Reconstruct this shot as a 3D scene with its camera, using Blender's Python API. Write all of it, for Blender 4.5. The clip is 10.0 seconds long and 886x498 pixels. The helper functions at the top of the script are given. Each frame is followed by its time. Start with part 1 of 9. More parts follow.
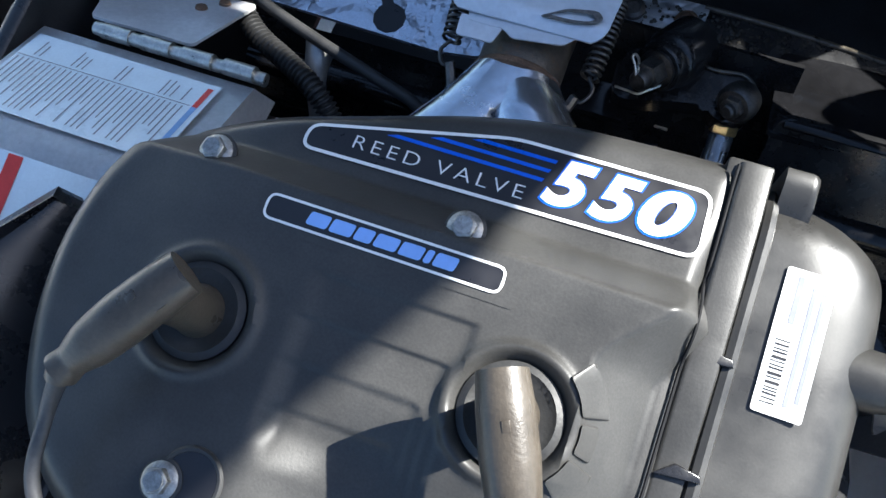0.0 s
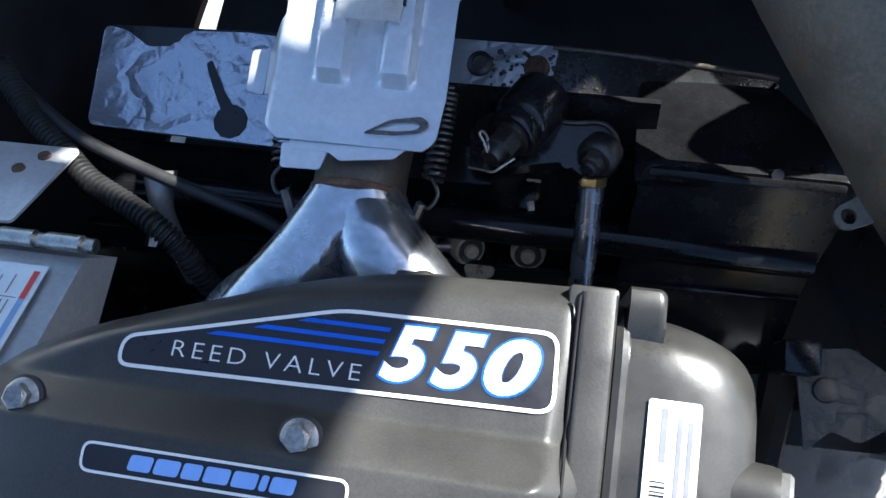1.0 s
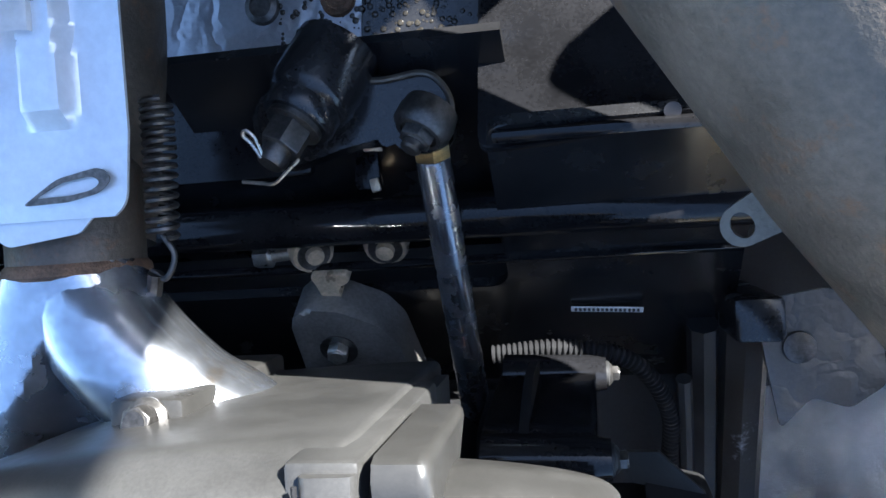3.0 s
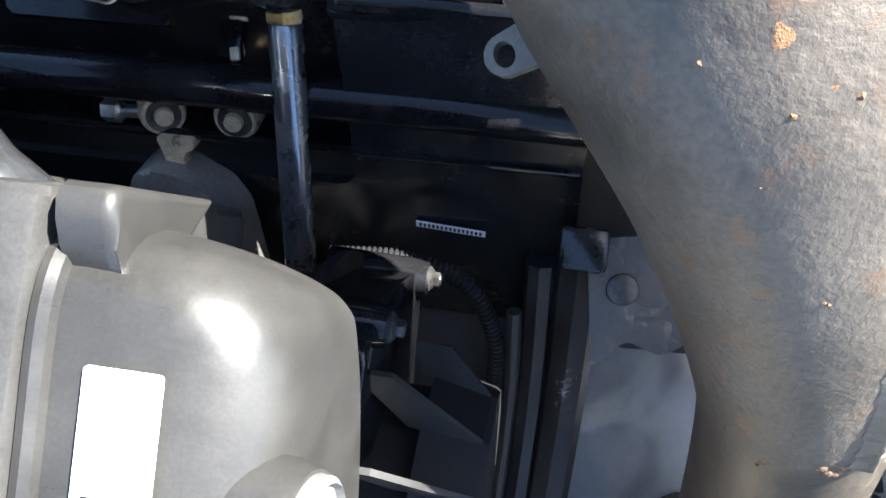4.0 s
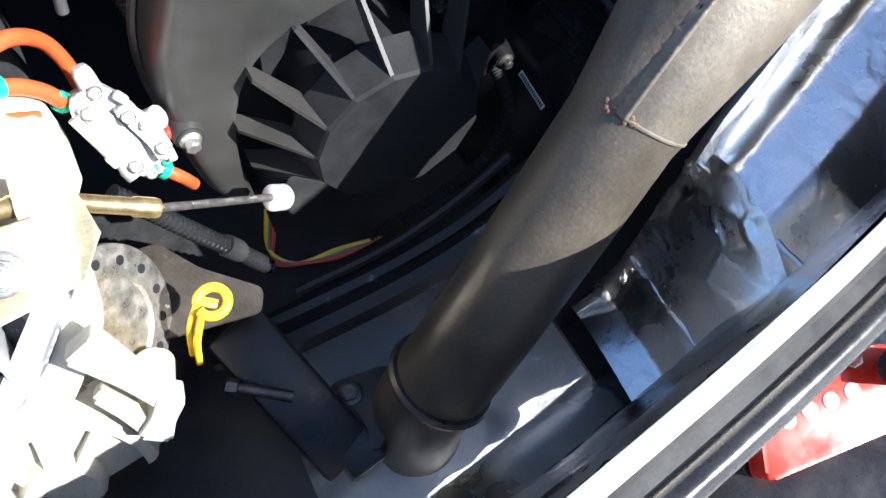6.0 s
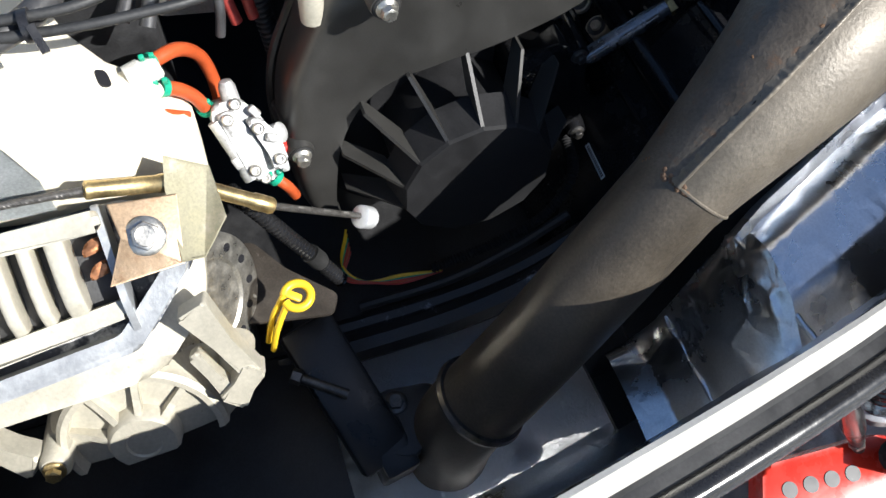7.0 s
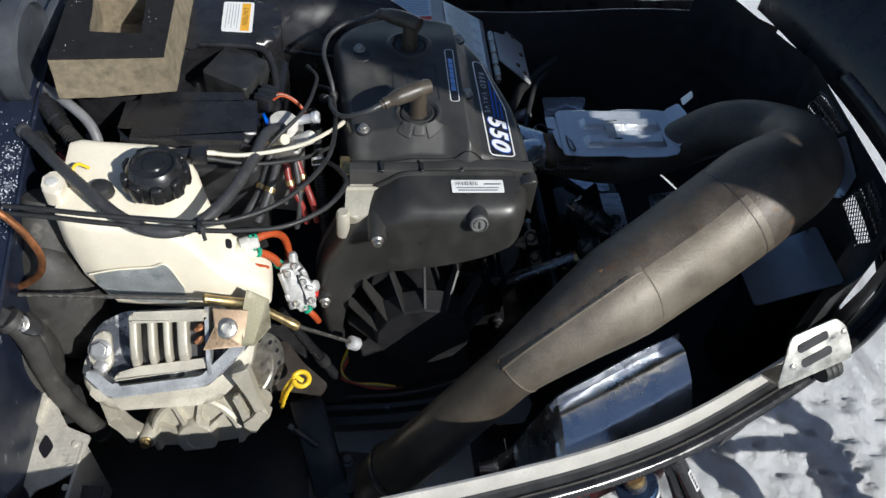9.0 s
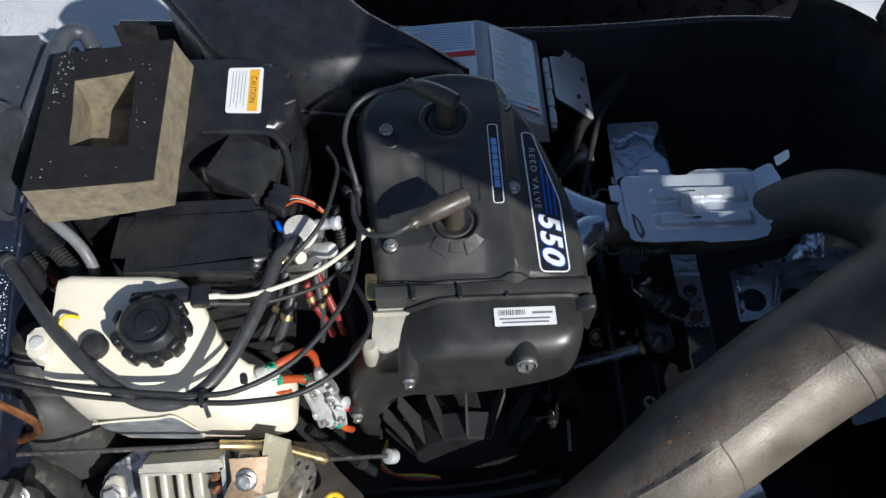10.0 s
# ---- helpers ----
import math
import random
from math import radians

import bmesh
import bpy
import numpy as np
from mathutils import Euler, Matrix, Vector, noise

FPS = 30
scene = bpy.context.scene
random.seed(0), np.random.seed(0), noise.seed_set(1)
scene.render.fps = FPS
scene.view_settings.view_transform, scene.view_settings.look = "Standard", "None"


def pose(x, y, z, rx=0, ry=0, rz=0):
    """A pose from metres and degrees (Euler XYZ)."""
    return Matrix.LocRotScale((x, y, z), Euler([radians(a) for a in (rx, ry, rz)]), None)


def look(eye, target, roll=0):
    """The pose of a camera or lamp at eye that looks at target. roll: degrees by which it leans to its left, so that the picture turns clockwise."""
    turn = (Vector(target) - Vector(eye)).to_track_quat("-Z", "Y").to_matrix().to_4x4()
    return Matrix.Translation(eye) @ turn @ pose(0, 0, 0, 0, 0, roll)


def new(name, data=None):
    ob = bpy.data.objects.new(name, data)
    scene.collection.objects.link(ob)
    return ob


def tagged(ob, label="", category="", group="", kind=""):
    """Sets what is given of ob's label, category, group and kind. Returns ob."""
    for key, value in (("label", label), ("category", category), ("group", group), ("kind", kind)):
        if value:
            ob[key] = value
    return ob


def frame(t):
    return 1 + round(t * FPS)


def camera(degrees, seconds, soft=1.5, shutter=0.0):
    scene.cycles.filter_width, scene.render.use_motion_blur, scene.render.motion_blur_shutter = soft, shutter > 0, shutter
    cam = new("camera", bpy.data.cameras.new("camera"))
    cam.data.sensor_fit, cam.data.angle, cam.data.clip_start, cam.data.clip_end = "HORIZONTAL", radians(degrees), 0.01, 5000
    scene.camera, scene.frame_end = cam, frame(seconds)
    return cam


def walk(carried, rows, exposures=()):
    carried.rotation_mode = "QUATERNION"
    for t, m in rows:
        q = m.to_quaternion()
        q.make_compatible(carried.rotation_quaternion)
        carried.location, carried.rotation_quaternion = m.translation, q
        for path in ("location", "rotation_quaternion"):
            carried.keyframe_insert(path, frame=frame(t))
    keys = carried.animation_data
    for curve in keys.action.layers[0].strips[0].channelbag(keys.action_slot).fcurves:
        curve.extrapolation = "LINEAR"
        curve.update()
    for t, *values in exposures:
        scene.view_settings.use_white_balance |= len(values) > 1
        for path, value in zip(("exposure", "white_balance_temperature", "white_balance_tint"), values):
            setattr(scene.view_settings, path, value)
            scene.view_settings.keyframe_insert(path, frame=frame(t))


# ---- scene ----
cam = camera(57.0, 10.0)
PATH = [
    (0, (0.019, 0.029, 0.778), (-0.362, 0.42, -1.146), -25.1),
    (0.5, (0.027, 0.071, 0.781), (-0.285, 0.413, -1.165), -31.2),
    (1, (0.05, 0.131, 0.764), (-0.235, 0.453, -1.189), -34.5),
    (1.5, (0.063, 0.18, 0.745), (-0.212, 0.417, -1.221), -45.1),
    (2, (0.093, 0.225, 0.711), (-0.177, 0.357, -1.267), -61.0),
    (2.2, (0.109, 0.234, 0.687), (-0.156, 0.322, -1.293), -69.8),
    (3.3, (0.151, 0.231, 0.609), (-0.243, 0.159, -1.351), -104.5),
    (3.5, (0.168, 0.208, 0.601), (-0.221, 0.137, -1.359), -103.0),
    (4, (0.193, 0.174, 0.617), (-0.062, 0.156, -1.366), -87.4),
    (4.5, (0.258, 0.088, 0.633), (-0.115, 0.275, -1.323), -37.5),
    (5, (0.356, 0.007, 0.646), (-0.133, 0.367, -1.26), -14.6),
    (5.5, (0.411, -0.044, 0.673), (-0.294, 0.382, -1.149), -4.9),
    (5.7, (0.438, -0.056, 0.682), (-0.321, 0.368, -1.119), -2.9),
    (6.8, (0.503, -0.108, 0.711), (-0.429, 0.322, -1.005), 4.3),
    (7, (0.515, -0.118, 0.738), (-0.468, 0.298, -0.953), 4.5),
    (7.5, (0.603, -0.15, 0.826), (-0.567, 0.235, -0.75), 9.4),
    (8, (0.732, -0.18, 0.92), (-0.536, 0.211, -0.576), 12.2),
    (8.5, (0.836, -0.161, 1.026), (-0.469, 0.206, -0.445), 11.0),
    (9, (0.752, -0.043, 1.113), (-0.516, 0.185, -0.417), 7.3),
    (9.5, (0.599, 0.004, 1.141), (-0.482, 0.072, -0.54), 2.6),
    (10, (0.444, 0.006, 1.167), (-0.563, 0.058, -0.56), 0.5),
]
walk(cam, [(t, look(eye, target, roll)) for t, eye, target, roll in PATH],
     exposures=[(0.0, 1.95, 5850, 8), (2.2, 2.1, 5700, 8), (3.5, 3.4, 5800, 9), (4.1, 3.0, 5950, 9), (4.6, 2.5, 5950, 9), (5.1, 2.7, 5500, 11), (5.7, 2.3, 5600, 10), (7.0, 1.0, 5850, 9), (7.8, 0.5, 5850, 9), (8.5, 0.25, 5800, 8), (9.5, 0.1, 5850, 9), (10.0, 0.2, 5750, 9)])

# ---- sky, sun and light ----
SUN_AZ = Vector((0.76, 0.65, 0.0)).normalized()
SUN_EL = radians(37)
sun_dir = Vector((SUN_AZ.x * math.cos(SUN_EL), SUN_AZ.y * math.cos(SUN_EL), math.sin(SUN_EL)))
world = bpy.data.worlds.new("sky")
scene.world = world
world.use_nodes = True
wn = world.node_tree.nodes
sky = wn.new("ShaderNodeTexSky")
sky.sky_type = "NISHITA"
sky.sun_disc = False
sky.sun_elevation = SUN_EL
sky.sun_rotation = math.atan2(SUN_AZ.x, SUN_AZ.y)
wn["Background"].inputs["Strength"].default_value = 0.072
world.node_tree.links.new(sky.outputs[0], wn["Background"].inputs["Color"])
sun = new("sun", bpy.data.lights.new("sun", "SUN"))
sun.data.energy = 5.0
sun.data.angle = radians(0.5)
sun.data.color = (1.0, 0.92, 0.80)
sun.matrix_world = look(sun_dir * 5, (0, 0, 0))


# ---- materials ----
def mat(name, color, rough=0.6, metal=0.0, vary=0.25, scale=60.0, fine=600.0, bump=0.15, dirt=None, dirt_at=0.62, dirt_scale=18.0, coat=0.0, spec=0.5, rough_vary=0.12):
    """A surface with stains at one scale, grain at another, fine relief and, where named, dirt with edges of its own."""
    m = bpy.data.materials.new(name)
    m.use_nodes = True
    nt = m.node_tree
    n, l = nt.nodes, nt.links
    b = n["Principled BSDF"]
    b.inputs["Metallic"].default_value = metal
    b.inputs["Specular IOR Level"].default_value = spec
    b.inputs["Coat Weight"].default_value = coat
    tc = n.new("ShaderNodeTexCoord")

    def noise_tex(s, detail, rough_=0.6):
        t = n.new("ShaderNodeTexNoise")
        t.inputs["Scale"].default_value = s
        t.inputs["Detail"].default_value = detail
        t.inputs["Roughness"].default_value = rough_
        l.new(tc.outputs["Object"], t.inputs["Vector"])
        return t

    big, small = noise_tex(scale, 5), noise_tex(fine, 3)
    ramp = n.new("ShaderNodeMapRange")
    ramp.inputs["From Min"].default_value, ramp.inputs["From Max"].default_value = 0.3, 0.7
    ramp.inputs["To Min"].default_value, ramp.inputs["To Max"].default_value = 1 - vary, 1 + vary
    l.new(big.outputs["Fac"], ramp.inputs["Value"])
    grain = n.new("ShaderNodeMapRange")
    grain.inputs["From Min"].default_value, grain.inputs["From Max"].default_value = 0.3, 0.7
    grain.inputs["To Min"].default_value, grain.inputs["To Max"].default_value = 1 - vary * 0.6, 1 + vary * 0.6
    l.new(small.outputs["Fac"], grain.inputs["Value"])
    mul = n.new("ShaderNodeMath")
    mul.operation = "MULTIPLY"
    l.new(ramp.outputs[0], mul.inputs[0]), l.new(grain.outputs[0], mul.inputs[1])
    tint = n.new("ShaderNodeMix")
    tint.data_type, tint.blend_type = "RGBA", "MULTIPLY"
    tint.inputs["Factor"].default_value = 1.0
    tint.inputs["A"].default_value = (*color, 1)
    l.new(mul.outputs[0], tint.inputs["B"])
    out = tint.outputs["Result"]
    if dirt:
        spots = noise_tex(dirt_scale, 8, 0.7)
        cut = n.new("ShaderNodeMapRange")
        cut.inputs["From Min"].default_value, cut.inputs["From Max"].default_value = dirt_at - 0.05, dirt_at + 0.05
        l.new(spots.outputs["Fac"], cut.inputs["Value"])
        over = n.new("ShaderNodeMix")
        over.data_type = "RGBA"
        over.inputs["B"].default_value = (*dirt, 1)
        l.new(cut.outputs[0], over.inputs["Factor"])
        l.new(out, over.inputs["A"])
        out = over.outputs["Result"]
    l.new(out, b.inputs["Base Color"])
    rr = n.new("ShaderNodeMapRange")
    rr.inputs["From Min"].default_value, rr.inputs["From Max"].default_value = 0.3, 0.7
    rr.inputs["To Min"].default_value, rr.inputs["To Max"].default_value = max(rough - rough_vary, 0.03), min(rough + rough_vary, 1)
    l.new(big.outputs["Fac"], rr.inputs["Value"])
    l.new(rr.outputs[0], b.inputs["Roughness"])
    if bump:
        bp = n.new("ShaderNodeBump")
        bp.inputs["Strength"].default_value = bump
        bp.inputs["Distance"].default_value = 0.0006
        l.new(small.outputs["Fac"], bp.inputs["Height"])
        l.new(bp.outputs[0], b.inputs["Normal"])
    return m


M_shroud = mat("moulded black nylon", (0.041, 0.040, 0.038), 0.40, scale=25, fine=900, bump=0.10, vary=0.24, dirt=(0.12, 0.11, 0.09), dirt_at=0.76, dirt_scale=60, spec=0.38)
M_cover = mat("black plastic cover", (0.030, 0.029, 0.027), 0.38, scale=30, fine=900, bump=0.05, vary=0.2, dirt=(0.10, 0.09, 0.08), dirt_at=0.77, dirt_scale=70)
M_black = mat("black plastic", (0.016, 0.016, 0.018), 0.32, scale=40, vary=0.25, dirt=(0.09, 0.085, 0.08), dirt_at=0.76, dirt_scale=90)
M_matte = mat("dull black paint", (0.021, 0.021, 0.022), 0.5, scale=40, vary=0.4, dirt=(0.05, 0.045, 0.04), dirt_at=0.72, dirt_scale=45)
M_gloss = mat("black gloss paint", (0.015, 0.015, 0.016), 0.22, scale=30, vary=0.3, bump=0.05, dirt=(0.06, 0.055, 0.05), dirt_at=0.76, dirt_scale=50)
M_rubber = mat("black rubber", (0.022, 0.022, 0.022), 0.55, scale=60, vary=0.3, bump=0.3)
M_greyhose = mat("grey rubber hose", (0.042, 0.042, 0.044), 0.45, scale=60, vary=0.25, bump=0.2)
M_alu = mat("cast aluminium", (0.36, 0.36, 0.355), 0.38, 0.55, scale=30, fine=350, vary=0.14, bump=0.3, dirt=(0.25, 0.22, 0.18), dirt_at=0.70, dirt_scale=40)
M_sheet = mat("sheet aluminium", (0.72, 0.73, 0.74), 0.38, 0.5, scale=25, fine=300, vary=0.12, bump=0.1, dirt=(0.35, 0.33, 0.30), dirt_at=0.72, dirt_scale=35)
M_steel = mat("zinc plated steel", (0.52, 0.50, 0.45), 0.35, 0.9, scale=120, vary=0.25, dirt=(0.22, 0.14, 0.07), dirt_at=0.70, dirt_scale=120)
M_dark_steel = mat("oily dark steel", (0.10, 0.095, 0.09), 0.4, 0.8, scale=80, vary=0.4, dirt=(0.10, 0.05, 0.02), dirt_at=0.68, dirt_scale=60)
# bluish base paints in the sky's reflection; the brown blotches are heat tint
M_chrome = mat("sky and heat tinted stainless steel", (0.54, 0.57, 0.62), 0.24, 0.95, scale=22, fine=200, vary=0.2, bump=0.12, dirt=(0.34, 0.26, 0.16), dirt_at=0.66, dirt_scale=18)
M_brass = mat("yellow passivated steel", (0.48, 0.36, 0.17), 0.38, 0.9, scale=60, vary=0.3)
M_copper = mat("copper", (0.50, 0.22, 0.10), 0.4, 0.9, scale=80, vary=0.3)
M_tank = mat("translucent white polythene", (0.77, 0.71, 0.57), 0.42, scale=14, vary=0.08, bump=0.1, spec=0.4)
M_foam = mat("bare foam", (0.20, 0.165, 0.11), 0.95, scale=80, fine=1400, vary=0.35, bump=1.0)
M_foamskin = mat("black felt skin", (0.011, 0.011, 0.012), 0.85, scale=60, fine=1200, vary=0.3, bump=0.4, dirt=(0.34, 0.34, 0.36), dirt_at=0.78, dirt_scale=170, spec=0.25)
M_white = mat("white printed film", (0.78, 0.78, 0.76), 0.4, scale=40, vary=0.04, bump=0.02)
M_ink = mat("black ink", (0.015, 0.015, 0.018), 0.35, vary=0.1, bump=0.0)
M_inkgrey = mat("grey ink", (0.20, 0.21, 0.24), 0.5, vary=0.1, bump=0.0)
M_blue = mat("blue ink", (0.005, 0.10, 0.62), 0.35, vary=0.1, bump=0.0)
M_redink = mat("red ink", (0.60, 0.04, 0.03), 0.4, vary=0.1, bump=0.0)
M_yellowink = mat("orange yellow ink", (0.80, 0.42, 0.03), 0.4, vary=0.08, bump=0.0)
M_red = mat("red paint", (0.52, 0.03, 0.015), 0.3, scale=40, vary=0.15, bump=0.05, dirt=(0.30, 0.10, 0.07), dirt_at=0.72, dirt_scale=90)
M_redwire = mat("red wire", (0.42, 0.03, 0.02), 0.4, vary=0.15, bump=0.0)
M_orange = mat("orange rubber hose", (0.42, 0.075, 0.02), 0.4, scale=80, vary=0.15, bump=0.1)
M_yellow = mat("yellow plastic", (0.78, 0.52, 0.02), 0.4, scale=80, vary=0.12, bump=0.05)
M_green = mat("green plastic", (0.02, 0.30, 0.18), 0.4, vary=0.15, bump=0.0)
M_whitewire = mat("off white sleeve", (0.62, 0.58, 0.46), 0.45, vary=0.12, bump=0.0)
M_greyplastic = mat("grey connector plastic", (0.55, 0.54, 0.50), 0.45, scale=90, vary=0.2, bump=0.1)
M_boot = mat("brown black rubber boot", (0.058, 0.048, 0.036), 0.36, scale=50, vary=0.25, bump=0.25)
M_strip = mat("brushed aluminium strip", (0.56, 0.54, 0.49), 0.45, 0.3, scale=30, fine=400, vary=0.1, bump=0.15, dirt=(0.45, 0.43, 0.40), dirt_at=0.66, dirt_scale=60)
M_oilplate = mat("oil soaked black plate", (0.009, 0.009, 0.010), 0.11, scale=30, vary=0.4, bump=0.04, spec=0.3, rough_vary=0.04)
M_oilsheet = mat("oil soaked black sheet", (0.012, 0.012, 0.013), 0.32, scale=30, vary=0.4, bump=0.05, spec=0.4)

M_oiledge = mat("worn oily steel edge", (0.11, 0.095, 0.075), 0.35, 0.5, scale=90, vary=0.4, bump=0.2)
M_joint = mat("greasy cream plated steel", (0.58, 0.47, 0.33), 0.35, 0.4, scale=90, vary=0.3, bump=0.1, dirt=(0.08, 0.06, 0.04), dirt_at=0.70, dirt_scale=60)


# ---- building helpers ----
def thing(name, at, label, category, group="", kind=""):
    ob = new(name)
    ob.location = at
    ob.empty_display_size = 0.02
    return tagged(ob, label, category, group, kind)


def part(name, bm, material, parent=None, label="", smooth=40):
    me = bpy.data.meshes.new(name)
    bmesh.ops.recalc_face_normals(bm, faces=bm.faces)
    bm.to_mesh(me)
    bm.free()
    me.materials.append(material)
    me.shade_smooth()
    if smooth:
        me.set_sharp_from_angle(angle=radians(smooth))
    ob = new(name, me)
    if parent is not None:
        ob.parent = parent
        if parent.type == "EMPTY":
            ob.matrix_parent_inverse = Matrix.Translation(-Vector(parent.location))
    if label:
        tagged(ob, label)
    return ob


def lone(name, bm, material, label, category, group="", kind="", smooth=40):
    return tagged(part(name, bm, material, None, "", smooth), label, category, group, kind)


def bm_box(size, at=(0, 0, 0), rot=(0, 0, 0), bevel=0.0, seg=2, bm=None):
    b = bmesh.new()
    bmesh.ops.create_cube(b, size=1, matrix=Matrix.Diagonal((*size, 1)))
    if bevel:
        bmesh.ops.bevel(b, geom=b.edges[:], offset=min(bevel, min(size) * 0.45), segments=seg, affect="EDGES", profile=0.5)
    bmesh.ops.transform(b, matrix=pose(*at, *rot), verts=b.verts)
    return join(bm, b)


def join(into, b):
    if into is None:
        return b
    me = bpy.data.meshes.new("tmp")
    b.to_mesh(me)
    into.from_mesh(me)
    bpy.data.meshes.remove(me)
    b.free()
    return into


def frame_from(axis):
    """A turn that takes z to the axis."""
    return Vector(axis).normalized().to_track_quat("Z", "Y").to_matrix().to_4x4()


def bm_lathe(profile, at, axis=(0, 0, 1), seg=28, bm=None):
    """profile: (radius, height) pairs turned round the axis; ends are closed."""
    b = bmesh.new()
    rings = []
    for r, h in profile:
        if r < 1e-6:
            rings.append([b.verts.new((0, 0, h))])
        else:
            rings.append([b.verts.new((r * math.cos(2 * math.pi * k / seg), r * math.sin(2 * math.pi * k / seg), h)) for k in range(seg)])
    for a, c in zip(rings, rings[1:]):
        for k in range(seg):
            q = [a[k % len(a)], a[(k + 1) % len(a)], c[(k + 1) % len(c)], c[k % len(c)]]
            q = list(dict.fromkeys(q))
            if len(q) > 2:
                b.faces.new(q)
    for ring in (rings[0], rings[-1]):
        if len(ring) > 2:
            b.faces.new(ring)
    bmesh.ops.transform(b, matrix=Matrix.Translation(at) @ frame_from(axis), verts=b.verts)
    return join(bm, b)


def spline(pts, n=8):
    """A smooth line through the points."""
    p = [Vector(q) for q in pts]
    p = [2 * p[0] - p[1], *p, 2 * p[-1] - p[-2]]
    out = []
    for i in range(1, len(p) - 2):
        a, b, c, d = p[i - 1 : i + 3]
        for k in range(n):
            t = k / n
            out.append(0.5 * (2 * b + (c - a) * t + (2 * a - 5 * b + 4 * c - d) * t * t + (3 * b - a - 3 * c + d) * t**3))
    return out + [p[-2]]


def bm_tube(pts, radius, seg=10, n=8, bm=None, smooth=True, caps=True, hollow=0.0):
    """A tube along the points; radius is one number or one for each point."""
    line = spline(pts, n) if smooth else [Vector(q) for q in pts]
    if isinstance(radius, (int, float)):
        rad = [radius] * len(line)
    else:
        step = n if smooth else 1
        rad = [float(v) for v in np.interp(np.arange(len(line)) / step, range(len(radius)), radius)]
    b = bmesh.new()
    up = None
    rings = []
    for i, q in enumerate(line):
        d = (line[min(i + 1, len(line) - 1)] - line[max(i - 1, 0)]).normalized()
        if up is None:
            up = d.orthogonal().normalized()
        up = (up - d * up.dot(d)).normalized()
        side = d.cross(up)
        rings.append([b.verts.new(q + rad[i] * (math.cos(2 * math.pi * k / seg) * up + math.sin(2 * math.pi * k / seg) * side)) for k in range(seg)])
    for a, c in zip(rings, rings[1:]):
        for k in range(seg):
            b.faces.new((a[k], a[(k + 1) % seg], c[(k + 1) % seg], c[k]))
    if caps:
        b.faces.new(rings[0]), b.faces.new(rings[-1])
    return join(bm, b)


def bm_prism(poly, z0, z1, bevel=0.0, seg=3, m=None, bm=None, top_only=True):
    """The outline, raised from z0 to z1, its edges rounded; m places it."""
    b = bmesh.new()
    lo = [b.verts.new((x, y, z0)) for x, y in poly]
    hi = [b.verts.new((x, y, z1)) for x, y in poly]
    k = len(poly)
    b.faces.new(lo[::-1])
    top = b.faces.new(hi)
    for i in range(k):
        b.faces.new((lo[i], lo[(i + 1) % k], hi[(i + 1) % k], hi[i]))
    if bevel:
        edges = list(top.edges) if top_only else b.edges[:]
        bmesh.ops.bevel(b, geom=edges, offset=bevel, segments=seg, affect="EDGES", profile=0.5)
    if m is not None:
        bmesh.ops.transform(b, matrix=m, verts=b.verts)
    return join(bm, b)


def bm_frame(outer, inner, z0, z1, m=None, bm=None):
    """A flat ring between two outlines with the same number of corners."""
    b = bmesh.new()
    k = len(outer)
    v = [[b.verts.new((x, y, z)) for x, y in ring] for ring in (outer, inner) for z in (z0, z1)]
    ol, oh, il, ih = v
    for i in range(k):
        j = (i + 1) % k
        b.faces.new((oh[i], oh[j], ih[j], ih[i]))
        b.faces.new((ol[i], il[i], il[j], ol[j]))
        b.faces.new((ol[i], ol[j], oh[j], oh[i]))
        b.faces.new((il[i], ih[i], ih[j], il[j]))
    if m is not None:
        bmesh.ops.transform(b, matrix=m, verts=b.verts)
    return join(bm, b)


def rounded(poly, r, n=4):
    """The outline with its corners rounded."""
    out = []
    k = len(poly)
    for i in range(k):
        p, a, c = Vector(poly[i]), Vector(poly[i - 1]), Vector(poly[(i + 1) % k])
        da, dc = (a - p), (c - p)
        rr = min(r, da.length * 0.45, dc.length * 0.45)
        s, e = p + da.normalized() * rr, p + dc.normalized() * rr
        for j in range(n + 1):
            t = j / n
            q = (1 - t) ** 2 * s + 2 * t * (1 - t) * p + t * t * e
            out.append((q.x, q.y))
    return out


def offset_poly(poly, d):
    """The outline drawn in by d (counter-clockwise outlines)."""
    k = len(poly)
    out = []
    for i in range(k):
        p, a, c = Vector(poly[i]), Vector(poly[i - 1]), Vector(poly[(i + 1) % k])
        n1 = Vector((-(p - a).y, (p - a).x)).normalized()
        n2 = Vector((-(c - p).y, (c - p).x)).normalized()
        nn = n1 + n2
        nn = nn / max(nn.dot(n1) * 1.0, 0.3)
        out.append((p.x + nn.x * d, p.y + nn.y * d))
    return out


def bm_hex_bolt(r, h, at, axis=(0, 0, 1), flange=True, bm=None):
    b = bmesh.new()
    z = 0.0
    if flange:
        bm_lathe([(r * 1.5, 0), (r * 1.5, h * 0.18), (r * 1.12, h * 0.4)], (0, 0, 0), seg=24, bm=b)
        z = h * 0.3
    hexa = [(r * 1.1 * math.cos(math.pi * k / 3), r * 1.1 * math.sin(math.pi * k / 3)) for k in range(6)]
    bm_prism(hexa, z, h, bevel=r * 0.15, seg=2, bm=b)
    bm_lathe([(r * 0.8, h), (r * 0.75, h + 0.0004), (0, h + 0.0002)], (0, 0, 0), seg=18, bm=b)
    bmesh.ops.transform(b, matrix=Matrix.Translation(at) @ frame_from(axis) @ pose(0, 0, 0, 0, 0, 17), verts=b.verts)
    return join(bm, b)


